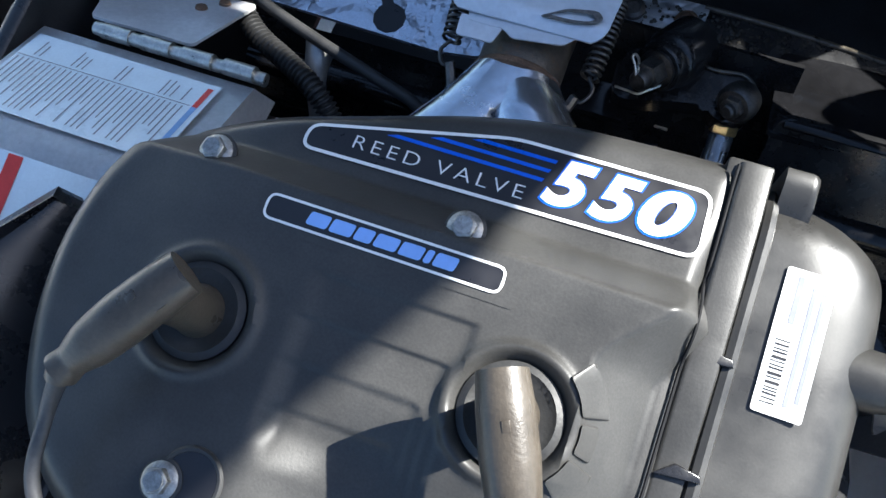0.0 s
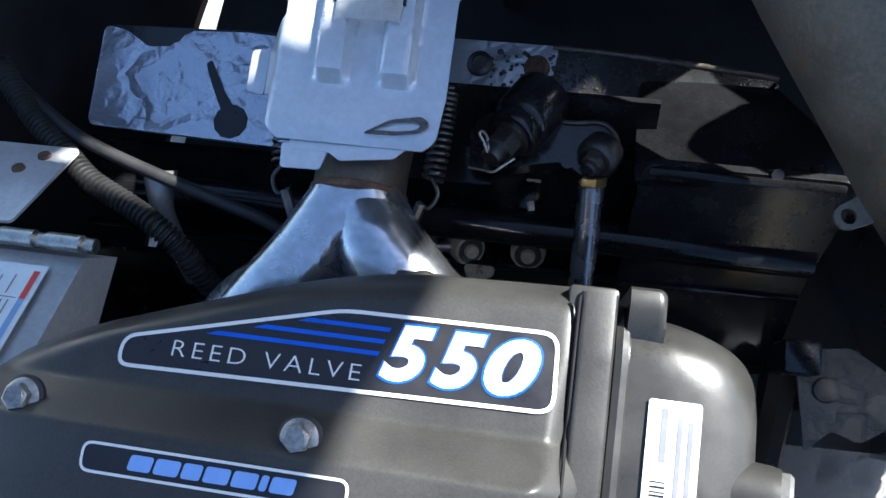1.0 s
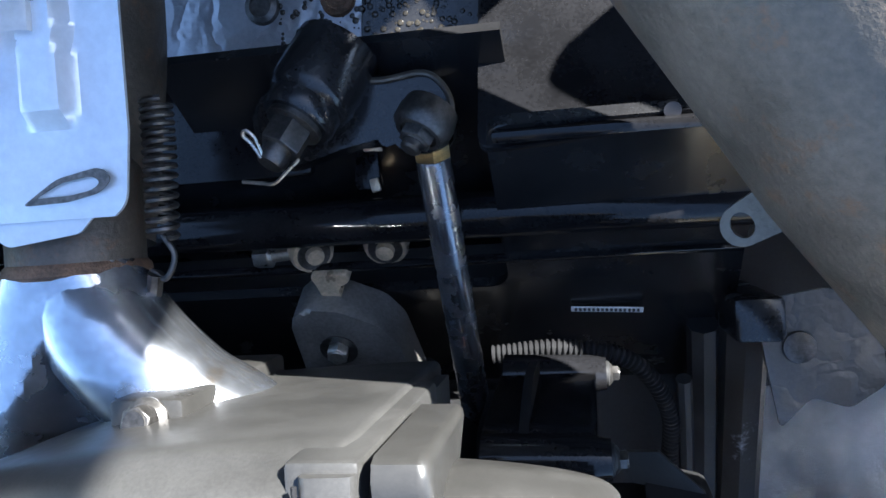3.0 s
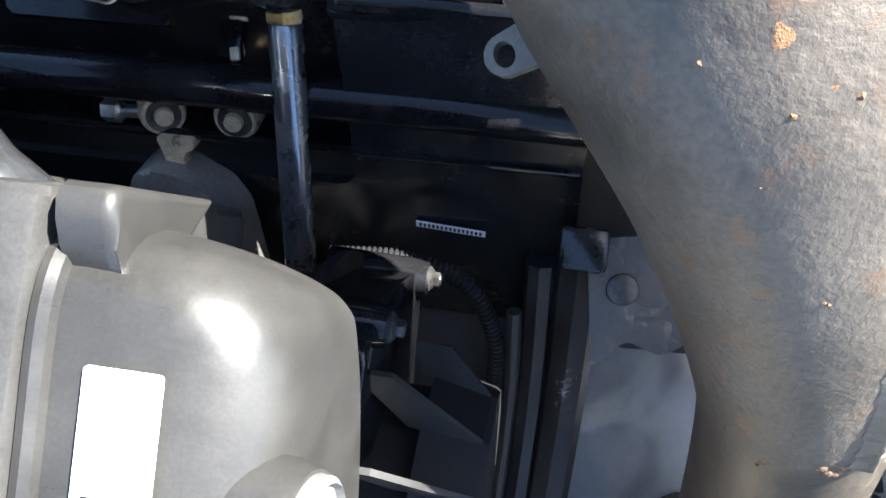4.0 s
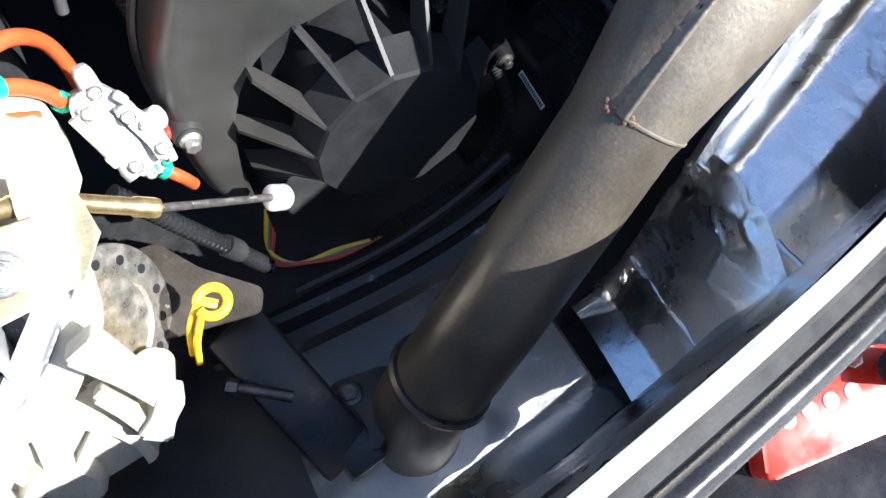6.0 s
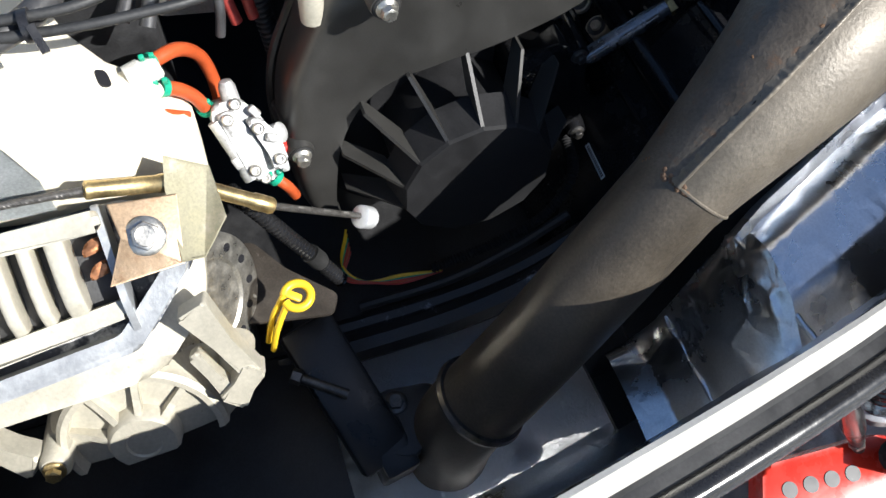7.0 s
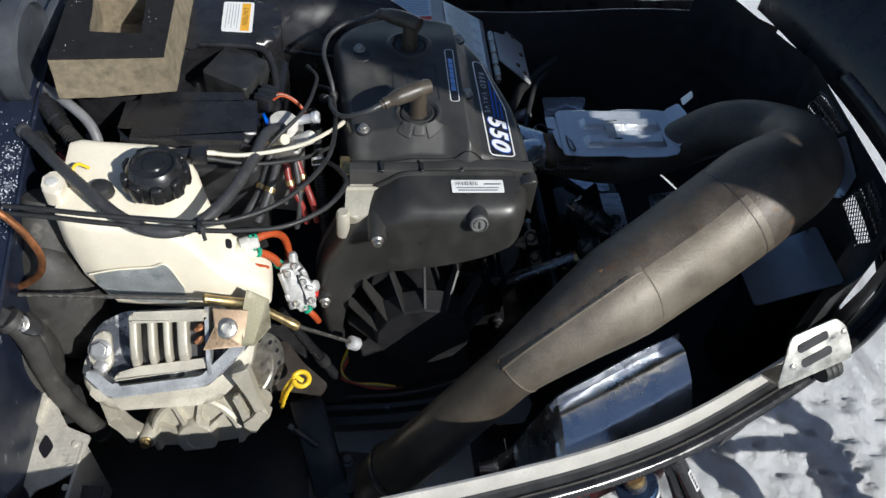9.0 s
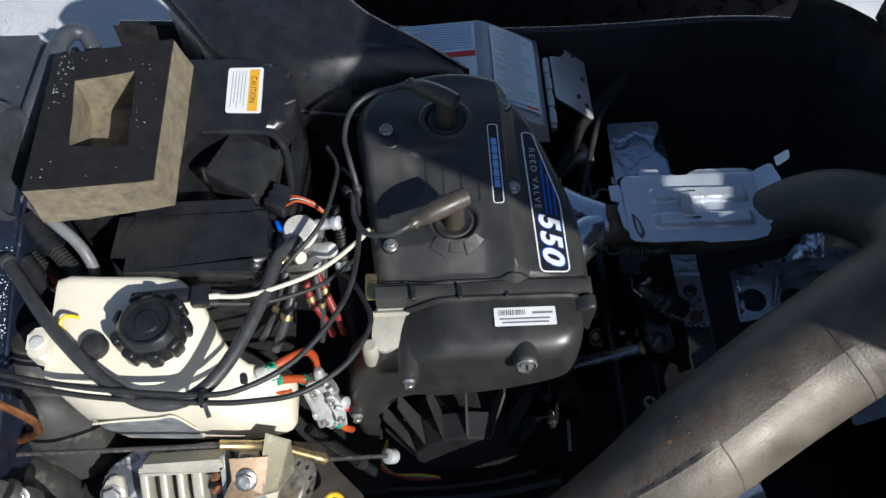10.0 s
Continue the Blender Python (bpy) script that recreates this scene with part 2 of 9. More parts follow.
def bm_coil(pts, radius, wire, turns, bm=None, seg=6):
    """A wound spring along a line."""
    line = spline(pts, 24)
    total = len(line) - 1
    steps = turns * 14
    up, coil = None, []
    for k in range(steps + 1):
        f = k / steps * total
        i = min(int(f), total - 1)
        q = line[i].lerp(line[i + 1], f - i)
        d = (line[i + 1] - line[i]).normalized()
        if up is None:
            up = d.orthogonal().normalized()
        up = (up - d * up.dot(d)).normalized()
        a = 2 * math.pi * k / 14
        coil.append(q + radius * (math.cos(a) * up + math.sin(a) * d.cross(up)))
    return bm_tube(coil, wire, seg=seg, smooth=False, bm=bm)


def bm_loom(pts, radius, bm=None, pitch=0.003, seg=12, n=12):
    """Corrugated conduit along a line."""
    line = spline(pts, n)
    dist = np.cumsum([0] + [(b - a).length for a, b in zip(line, line[1:])])
    count = int(dist[-1] / pitch * 4)
    fine, rad = [], []
    for k in range(count + 1):
        s = dist[-1] * k / count
        i = min(int(np.searchsorted(dist, s, "right")) - 1, len(line) - 2)
        f = (s - dist[i]) / max(dist[i + 1] - dist[i], 1e-9)
        fine.append(line[i].lerp(line[i + 1], f))
        rad.append(radius * (1.0 if k % 4 < 2 else 0.76))
    return bm_tube(fine, rad, seg=seg, smooth=False, bm=bm)


def smooth01(a, b, x):
    t = min(max((x - a) / (b - a), 0), 1)
    return t * t * (3 - 2 * t)


def text_bm(body, size, m, depth=0.0, shear=0.0, bold=0.0, space=1.0, align="LEFT"):
    cu = bpy.data.curves.new("text", "FONT")
    cu.body, cu.size, cu.shear, cu.offset, cu.space_character = body, size, shear, bold, space
    cu.align_x, cu.align_y = align, "CENTER"
    cu.extrude = depth
    cu.resolution_u = 6
    ob = bpy.data.objects.new("text", cu)
    scene.collection.objects.link(ob)
    bpy.context.view_layer.update()
    me = bpy.data.meshes.new_from_object(ob.evaluated_get(bpy.context.evaluated_depsgraph_get()))
    b = bmesh.new()
    b.from_mesh(me)
    bpy.data.objects.remove(ob)
    bpy.data.curves.remove(cu)
    bpy.data.meshes.remove(me)
    bmesh.ops.transform(b, matrix=m, verts=b.verts)
    return b


def crumple(p, lines=1.0, swell=0.0012):
    """Height of creased foil: flat panes between sharp folds, with finer wrinkles near them."""
    w = Vector((noise.noise(p * 23), noise.noise(p * 23 + Vector((4, 1, 7))), noise.noise(p * 23 + Vector((9, 5, 2))))) * 0.012
    dist = noise.voronoi((p + w) * 26)[0]
    fold = max(0.0, 1 - (dist[1] - dist[0]) * 11)
    dist2 = noise.voronoi((p + w * 0.4) * 85)[0]
    fine = max(0.0, 1 - (dist2[1] - dist2[0]) * 5)
    return (0.0009 * fold + 0.0004 * fine * (0.15 + fold)) * lines + swell * noise.noise(p * 22)


# ---- snow ----
def make_snow_material():
    m = mat("packed snow", (0.93, 0.94, 0.96), 0.7, scale=9, fine=160, vary=0.06, bump=0.0, dirt=(0.30, 0.28, 0.25), dirt_at=0.73, dirt_scale=26)
    nt = m.node_tree
    tc = nt.nodes.new("ShaderNodeTexCoord")
    n1 = nt.nodes.new("ShaderNodeTexNoise")
    n1.inputs["Scale"].default_value, n1.inputs["Detail"].default_value, n1.inputs["Roughness"].default_value = 85, 9, 0.8
    nt.links.new(tc.outputs["Object"], n1.inputs["Vector"])
    bp = nt.nodes.new("ShaderNodeBump")
    bp.inputs["Strength"].default_value, bp.inputs["Distance"].default_value = 1.0, 0.016
    nt.links.new(n1.outputs["Fac"], bp.inputs["Height"])
    nt.links.new(bp.outputs[0], nt.nodes["Principled BSDF"].inputs["Normal"])
    return m


M_snow = make_snow_material()
GROUND = -0.040
far = [-400, -120, -40, -15, -6, -3, -2]
xs = far + [round(-1.5 + 0.05 * k, 3) for k in range(33)] + [round(0.12 + 0.008 * k, 3) for k in range(81)] + [round(0.80 + 0.04 * k, 3) for k in range(24)] + [2, 3, 6, 15, 40, 120, 400]
ys = far + [round(-1.5 + 0.05 * k, 3) for k in range(28)] + [round(-0.12 + 0.008 * k, 3) for k in range(132)] + [round(0.96 + 0.04 * k, 3) for k in range(20)] + [2, 3, 6, 15, 40, 120, 400]


def snow_relief(x, y):
    """Trampled, half melted snow: soft mounds, clods and small pits."""
    p = Vector((x, y, 0.3))
    clods = noise.fractal(p * 26, 0.9, 2.0, 3) * 0.010
    pits = min(0.0, noise.noise(p * 55) + 0.05) * 0.022
    return noise.fractal(p * 7, 0.8, 2.0, 4) * 0.012 + clods + pits + noise.noise(p * 120) * 0.0040


bm = bmesh.new()
grid = []
for yy in ys:
    grid.append([bm.verts.new((xx, yy, GROUND + (snow_relief(xx, yy) if max(abs(xx), abs(yy)) < 3 else 0.0))) for xx in xs])
for r0, r1 in zip(grid, grid[1:]):
    for j in range(len(xs) - 1):
        bm.faces.new((r0[j], r0[j + 1], r1[j + 1], r1[j]))
lone("ground", bm, M_snow, "packed trampled white snow with specks of dirt", "snow", kind="structure", smooth=180)

drift = bmesh.new()
net = []
for iy in range(61):
    line_ = []
    for ix in range(61):
        x, y = 0.10 + 0.40 * ix / 60, -0.22 + 0.46 * iy / 60
        rim_ = smooth01(0.0, 0.10, min(x - 0.10, 0.50 - x, y + 0.22, 0.24 - y))
        lump = noise.fractal(Vector((x * 17, y * 17, 2.3)), 0.8, 2.0, 4) * 0.010 + noise.fractal(Vector((x * 60, y * 60, 0.7)), 0.7, 2.1, 3) * 0.0035
        line_.append(drift.verts.new((x, y, GROUND - 0.02 + (0.100 + lump) * rim_)))
    net.append(line_)
for r0, r1 in zip(net, net[1:]):
    for k in range(60):
        drift.faces.new((r0[k], r0[k + 1], r1[k + 1], r1[k]))
lone("snow_heap", drift, M_snow, "heap of dirty packed snow under the open pan", "snow", kind="stuff", smooth=0)

# ---- belly pan ----
RIM = [(0.507, -0.40), (0.490, -0.30), (0.474, -0.20), (0.458, -0.10), (0.441, 0.0), (0.423, 0.10), (0.401, 0.20), (0.370, 0.30), (0.325, 0.40), (0.286, 0.475), (0.238, 0.55), (0.175, 0.605), (0.05, 0.635),
       (-0.09, 0.635), (-0.21, 0.605), (-0.312, 0.55), (-0.345, 0.44), (-0.354, 0.284), (-0.356, 0.10), (-0.37, -0.10), (-0.385, -0.30), (-0.39, -0.40)]


def rim_z(y):
    return 0.37 + 0.03 * smooth01(0.2, 0.6, y)


def rim_line(offset=0.0, n=6):
    """The rim, drawn inwards by offset, in plan."""
    line = spline([(x, y, 0) for x, y in RIM], n)
    out = []
    for i, q in enumerate(line):
        d = (line[min(i + 1, len(line) - 1)] - line[max(i - 1, 0)]).normalized()
        inward = Vector((-d.y, d.x, 0))
        out.append(q + inward * offset)
    return out


def wall_strip(levels, upto=None, nose=True):
    """A band along the rim through (inset, height above the floor as a share of the rim's height or absolute) levels."""
    bm = bmesh.new()
    rows = []
    for inset, z in levels:
        rows.append([bm.verts.new((q.x, q.y, rim_z(q.y) + z if z <= 0.02 else z)) for q in rim_line(inset)[:upto]])
    for a, b in zip(rows, rows[1:]):
        for k in range(len(a) - 1):
            if nose or a[k].co.y < 0.600 or a[k + 1].co.y < 0.600:
                bm.faces.new((a[k], a[k + 1], b[k + 1], b[k]))
    return bm


def make_foil(name, color, rough, crease=16.0, strength=0.35, metal=0.6):
    m = mat(name, color, rough, metal, scale=14, vary=0.12, bump=0.0, dirt=(0.42, 0.42, 0.42), dirt_at=0.72, dirt_scale=25)
    nt = m.node_tree
    n, l = nt.nodes, nt.links
    tc = n.new("ShaderNodeTexCoord")
    warp = n.new("ShaderNodeTexNoise")
    warp.inputs["Scale"].default_value, warp.inputs["Detail"].default_value = 20, 4
    l.new(tc.outputs["Object"], warp.inputs["Vector"])
    mix = n.new("ShaderNodeMix")
    mix.data_type = "RGBA"
    mix.inputs["Factor"].default_value = 0.12
    l.new(tc.outputs["Object"], mix.inputs["A"]), l.new(warp.outputs["Color"], mix.inputs["B"])
    vo = n.new("ShaderNodeTexVoronoi")
    vo.feature = "DISTANCE_TO_EDGE"
    vo.inputs["Scale"].default_value = crease
    l.new(mix.outputs["Result"], vo.inputs["Vector"])
    cr = n.new("ShaderNodeMapRange")
    cr.inputs["From Max"].default_value = 0.22
    l.new(vo.outputs["Distance"], cr.inputs["Value"])
    n2 = n.new("ShaderNodeTexNoise")
    n2.inputs["Scale"].default_value, n2.inputs["Detail"].default_value = 60, 6
    l.new(tc.outputs["Object"], n2.inputs["Vector"])
    add = n.new("ShaderNodeMath")
    add.operation = "ADD"
    l.new(cr.outputs[0], add.inputs[0]), l.new(n2.outputs["Fac"], add.inputs[1])
    bp = n.new("ShaderNodeBump")
    bp.inputs["Strength"].default_value, bp.inputs["Distance"].default_value = strength, 0.0016
    l.new(add.outputs[0], bp.inputs["Height"])
    l.new(bp.outputs[0], n["Principled BSDF"].inputs["Normal"])
    return m


M_humpfoil = make_foil("creased aluminium foil", (0.74, 0.76, 0.79), 0.30, 22.0, 0.12, 1.0)

M_pan = mat("dark red plastic", (0.045, 0.007, 0.007), 0.5, scale=20, vary=0.3, dirt=(0.012, 0.010, 0.010), dirt_at=0.6, dirt_scale=20)
pan = thing("belly_pan", (0.05, 0.1, 0.06), "black plastic belly pan with red outside and aluminium rim strip", "belly pan")
part("inner_wall", wall_strip([(-0.001, -0.004), (0.0, 0.33), (0.006, 0.28), (0.014, 0.20), (0.045, 0.100)], nose=False), M_matte, pan, "black inner wall")
part("outer_wall", wall_strip([(-0.010, -0.030), (-0.008, 0.32), (-0.002, 0.27), (0.008, 0.20), (0.039, 0.098), (0.040, 0.082)], nose=False), M_pan, pan, "dark red outer wall")
part("rim_strip", wall_strip([(0.003, -0.004), (0.003, 0.002), (0.0, 0.003), (-0.006, -0.020), (-0.0045, -0.022)], 56), M_strip, pan, "brushed aluminium rim strip")
part("rim_lip", wall_strip([(-0.004, -0.016), (-0.008, -0.022), (-0.018, -0.023), (-0.020, -0.031), (-0.008, -0.032)]), M_matte, pan, "black folded rim")
bead = [(q.x, q.y, rim_z(q.y) - 0.027) for q in rim_line(-0.0225, 3)]
part("rim_bead", bm_tube(bead, 0.0085, seg=12, n=2), M_gloss, pan, "black rubber edge bead")
part("lower_bead", bm_tube([(q.x, q.y, rim_z(q.y) - 0.046) for q in rim_line(-0.012, 3)], 0.0055, seg=8, n=2), M_rubber, pan, "black rubber seal")
part("tail_wall", bm_box((0.90, 0.01, 0.30), (0.05, -0.47, 0.17), bevel=0.002), M_matte, pan, "black rear wall")
VENT_A = [(-0.124, 0.369), (-0.106, 0.417), (-0.085, 0.424), (-0.016, 0.426), (-0.028, 0.402), (-0.075, 0.396)]
VENT_B = [(0.046, 0.352), (0.060, 0.398), (0.070, 0.420), (0.130, 0.412), (0.145, 0.392), (0.135, 0.372), (0.112, 0.341)]


def in_poly(x, z, poly):
    hit_ = False
    for (x0, z0), (x1, z1) in zip(poly, poly[1:] + poly[:1]):
        if (z0 > z) != (z1 > z) and x < x0 + (z - z0) / (z1 - z0) * (x1 - x0):
            hit_ = not hit_
    return hit_


NOSE_Y = 0.620


def nose_back(x):
    """How far the nose wall curves back behind the rim."""
    return float(np.interp(x, [-0.335, -0.305, -0.20, -0.15, 0.10, 0.16, 0.20, 0.235, 0.265], [0.12, 0.07, 0.025, 0.0, 0.0, 0.022, 0.055, 0.095, 0.145]))


nb_ = bmesh.new()
cell = 0.003
cols, lines = int(0.60 / cell), int(0.36 / cell)
net = [[nb_.verts.new((-0.335 + cell * i, NOSE_Y - nose_back(-0.335 + cell * i), 0.075 + cell * j)) for i in range(cols + 1)] for j in range(lines + 1)]
for j in range(lines):
    for i in range(cols):
        x, z = -0.335 + cell * (i + 0.5), 0.075 + cell * (j + 0.5)
        if not in_poly(x, z, VENT_A) and not in_poly(x, z, VENT_B):
            nb_.faces.new((net[j][i], net[j][i + 1], net[j + 1][i + 1], net[j + 1][i]))
bmesh.ops.delete(nb_, geom=[v for v in nb_.verts if not v.link_faces], context="VERTS")
part("nose_wall", nb_, M_matte, pan, "black nose wall with two openings")
part("floor_plate", bm_prism([(-0.36, -0.46), (0.196, -0.46), (0.196, 0.17), (0.36, 0.17), (0.25, 0.5), (0.15, 0.61), (-0.1, 0.615), (-0.28, 0.52)], 0.080, 0.086), M_matte, pan, "black floor of the pan")
part("side_floor", bm_prism([(0.198, 0.118), (0.36, 0.124), (0.36, 0.168), (0.198, 0.168)], 0.080, 0.086), M_matte, pan)
part("rear_floor", bm_prism([(0.198, -0.46), (0.46, -0.46), (0.42, -0.10), (0.198, -0.10)], 0.080, 0.086), M_matte, pan)


# ---- engine shroud ----
SEAM = 0.069


def shroud_outline():
    left = [(-0.085, -0.055), (-0.125, -0.063), (-0.165, -0.055), (-0.195, -0.03), (-0.210, 0.01), (-0.214, 0.05), (-0.208, 0.085), (-0.188, 0.118), (-0.150, 0.135)]
    front = [(-0.10, 0.152), (-0.055, 0.167), (-0.02, 0.1745), (0.02, 0.1765), (SEAM - 0.008, 0.1775), (SEAM, 0.1775), (SEAM, 0.169)]
    return [(SEAM, -0.040), (-0.01, -0.048), *left, *front]


PLUGS = [(-0.129, 0.037), (0.003, 0.040)]


def ramp01(a, b, x):
    return min(max((x - a) / (b - a), 0.0), 1.0)


def shroud_height(x, y):
    z = 0.468
    z -= 0.021 * ramp01(0.098, 0.114, y) + 0.16 * max(0, y - 0.114)
    edge = 0.026 + 0.027 * smooth01(0.068, 0.106, y)
    z -= 0.024 * ramp01(edge, edge + 0.026, x) * smooth01(0.150, 0.100, y)
    z -= 0.012 * smooth01(0.034, -0.020, y) * smooth01(-0.09, -0.05, x)
    z -= 0.010 * smooth01(-0.13, -0.20, x)
    # terraces between the plug wells
    for k in range(4):
        yk = 0.0675 - 0.0182 * k
        z -= 0.0016 * smooth01(yk + 0.0010, yk - 0.0010, y) * smooth01(-0.018 - 0.0055 * k, -0.0215 - 0.0055 * k, x) * smooth01(-0.092, -0.080, x) * smooth01(-0.012, 0.008, y)
    for px, py in PLUGS:
        d = math.hypot(x - px, y - py)
        z += 0.0025 * math.exp(-(((d - 0.0255) / 0.0025) ** 2)) - 0.006 * smooth01(0.0235, 0.0185, d)
    return z


def make_shroud():
    root = thing("engine_shroud", (-0.07, 0.05, 0.30), "black moulded plastic cooling shroud over a two cylinder engine", "engine shroud")
    loop = rounded(shroud_outline(), 0.02, 4)
    out = []
    for (ax, ay), (bx, by) in zip(loop, loop[1:] + loop[:1]):
        n = max(1, round(math.hypot(bx - ax, by - ay) / 0.0022))
        out += [(ax + (bx - ax) * k / n, ay + (by - ay) * k / n) for k in range(n)]
    cx, cy = -0.07, 0.055
    bm = bmesh.new()
    rings = []
    levels = 84
    ts = [k / levels for k in range(1, levels + 1)]
    edge = [0.30, 0.36, 0.415]
    for t in ts:
        ring = []
        for x, y in out:
            xx, yy = cx + (x - cx) * t, cy + (y - cy) * t
            drop = 0.014 * (1 - math.sqrt(max(0, 1 - smooth01(0.86, 1.0, t) ** 2)))
            ring.append(bm.verts.new((xx, yy, shroud_height(xx, yy) - drop)))
        rings.append(ring)
    mid = bm.verts.new((cx, cy, shroud_height(cx, cy)))
    k = len(out)
    for i in range(k):
        bm.faces.new((mid, rings[0][i], rings[0][(i + 1) % k]))
    for z in edge[::-1]:
        rings.append([bm.verts.new((cx + (x - cx) * 1.004, cy + (y - cy) * 1.004, z)) for x, y in out])
    for a, b in zip(rings, rings[1:]):
        for i in range(k):
            bm.faces.new((a[i], a[(i + 1) % k], b[(i + 1) % k], b[i]))
    part("cover_shell", bm, M_shroud, root, smooth=50)
    # raised pads beside the second plug well; a black disc paints the bolt well's shade
    qx, qy = PLUGS[1]
    for a0, a1, r1 in ((50, 17, 0.0375), (12, -12, 0.0335), (-17, -44, 0.0375)):
        inner = [(qx + 0.0268 * math.cos(radians(a)), qy + 0.0268 * math.sin(radians(a))) for a in np.linspace(a0, a1, 7)]
        outer_ = [(qx + r1 * math.cos(radians(a)), qy + r1 * math.sin(radians(a))) for a in np.linspace(a1, a0, 7)]
        b = bm_prism(rounded(inner + outer_, 0.0008, 2), 0.0, 0.0022, bevel=0.0007, seg=2)
        for v in b.verts:
            v.co.z += shroud_height(v.co.x, v.co.y) - 0.0004
        part("raised_pad", b, M_shroud, root)
    wx, wy = -0.1035, -0.0245
    wz = shroud_height(wx, wy)
    part("well_rim", bm_lathe([(0.0135, -0.004), (0.0135, 0.0004), (0.0125, 0.0014), (0.0112, 0.0010), (0.0108, -0.0002)], (wx, wy, wz), seg=32), M_shroud, root)
    part("bolt_well", bm_lathe([(0.0112, 0.0), (0.0110, 0.0004), (0, 0.0002)], (wx, wy, wz + 0.0004), seg=32), M_ink, root, "black disc for the dark inside of the bolt well")
    # the seam flange and its cleats
    fl = bmesh.new()
    ribs = []
    for k in range(73):
        y = -0.042 + 0.003 * k
        top = float(np.interp(y, [-0.042, 0.02, 0.09, 0.115, 0.150, 0.175], [0.4402, 0.4402, 0.4448, 0.4448, 0.4432, 0.4400]))
        ribs.append([fl.verts.new((x, y, z)) for x, z in ((0.0600, 0.31), (0.0600, top - 0.0018), (0.0612, top - 0.0003), (0.0625, top), (0.0715, top - 0.0004), (0.0735, top - 0.0010), (0.0745, top - 0.0035), (0.0745, 0.31))])
    for r0, r1 in zip(ribs, ribs[1:]):
        for k in range(7):
            fl.faces.new((r0[k], r1[k], r1[k + 1], r0[k + 1]))
    fl.faces.new(ribs[0])
    fl.faces.new(ribs[-1][::-1])
    part("seam_flange", fl, M_shroud, root, smooth=40)
    part("corner_block", bm_box((0.020, 0.022, 0.10), (0.0650, 0.1660, 0.3865), bevel=0.002), M_shroud, root)
    part("seam_groove", bm_tube([(0.0594, y, max(0.4400, shroud_height(0.0594, y)) + 0.0002) for y in np.linspace(-0.04, 0.172, 20)], 0.0008, seg=6), M_foamskin, root, "dark joint line")
    for y in (-0.006, 0.0405, 0.0875):
        part("cleat", bm_prism([(0.060, -0.002), (0.079, 0), (0.0782, 0.003), (0.068, 0.0045)], 0.4401, 0.4440, bevel=0.0008, m=pose(0, y, 0)), M_black, root)
    for px, py in PLUGS:
        ring = part("plug_grommet", bm_lathe([(0.0205, -0.004), (0.0205, 0.0035), (0.0175, 0.0050), (0.0150, 0.0030), (0.0, 0.0025)], (px, py, shroud_height(px, py) + 0.0005), seg=36), M_rubber, root, "black rubber ring round the spark plug")
    return root


shroud = make_shroud()


M_boltgrey = mat("dull zinc bolt", (0.34, 0.33, 0.31), 0.4, 0.8, scale=150, vary=0.3, dirt=(0.14, 0.12, 0.09), dirt_at=0.64, dirt_scale=160)


def make_bolt(at, r=0.0055, h=0.008, axis=(0, 0, 1), label="zinc plated flange bolt on the black engine shroud", material=None):
    root = thing("flange_bolt", at, label, "bolt", "flange bolts")
    part("washer", bm_lathe([(r * 1.75, -0.002), (r * 1.75, 0), (r * 1.45, 0.0008)], at, axis), M_rubber, root)
    part("bolt_head", bm_hex_bolt(r, h, at, axis), material or M_steel, root)
    return root


for bx, by in [(-0.153, 0.104), (-0.038, 0.104), (0.024, -0.025), (-0.114, -0.028)]:
    make_bolt((bx, by, shroud_height(bx, by) + 0.0012), 0.0050, 0.0062, material=M_boltgrey)


def decal_sheet(poly, lift, name, material, parent, z=None):
    b = bmesh.new()
    vs = [b.verts.new((x, y, 0)) for x, y in poly]
    f = b.faces.new(vs)
    bmesh.ops.triangulate(b, faces=[f])
    bmesh.ops.subdivide_edges(b, edges=b.edges[:], cuts=3)
    return drape(b, lift, name, material, parent)


def drape(b, lift, name, material, parent, label=""):
    """Lays a flat mesh down on the shroud."""
    for v in b.verts:
        v.co.z = shroud_height(v.co.x, v.co.y) + lift
    return part(name, b, material, parent, label, smooth=0)


def ring_strip(poly, width, lift, name, material, parent):
    inner = offset_poly(poly, width)
    b = bmesh.new()
    k = len(poly)
    o = [b.verts.new((x, y, 0)) for x, y in poly]
    i_ = [b.verts.new((x, y, 0)) for x, y in inner]
    for j in range(k):
        b.faces.new((o[j], o[(j + 1) % k], i_[(j + 1) % k], i_[j]))
    return drape(b, lift, name, material, parent)


def fit_text(b, x0, x1, y0, y1):
    """Stretches flat lettering into a box."""
    xs, ys = [v.co.x for v in b.verts], [v.co.y for v in b.verts]
    for v in b.verts:
        v.co.x = x0 + (v.co.x - min(xs)) / (max(xs) - min(xs)) * (x1 - x0)
        v.co.y = y0 + (v.co.y - min(ys)) / (max(ys) - min(ys)) * (y1 - y0)
    return b


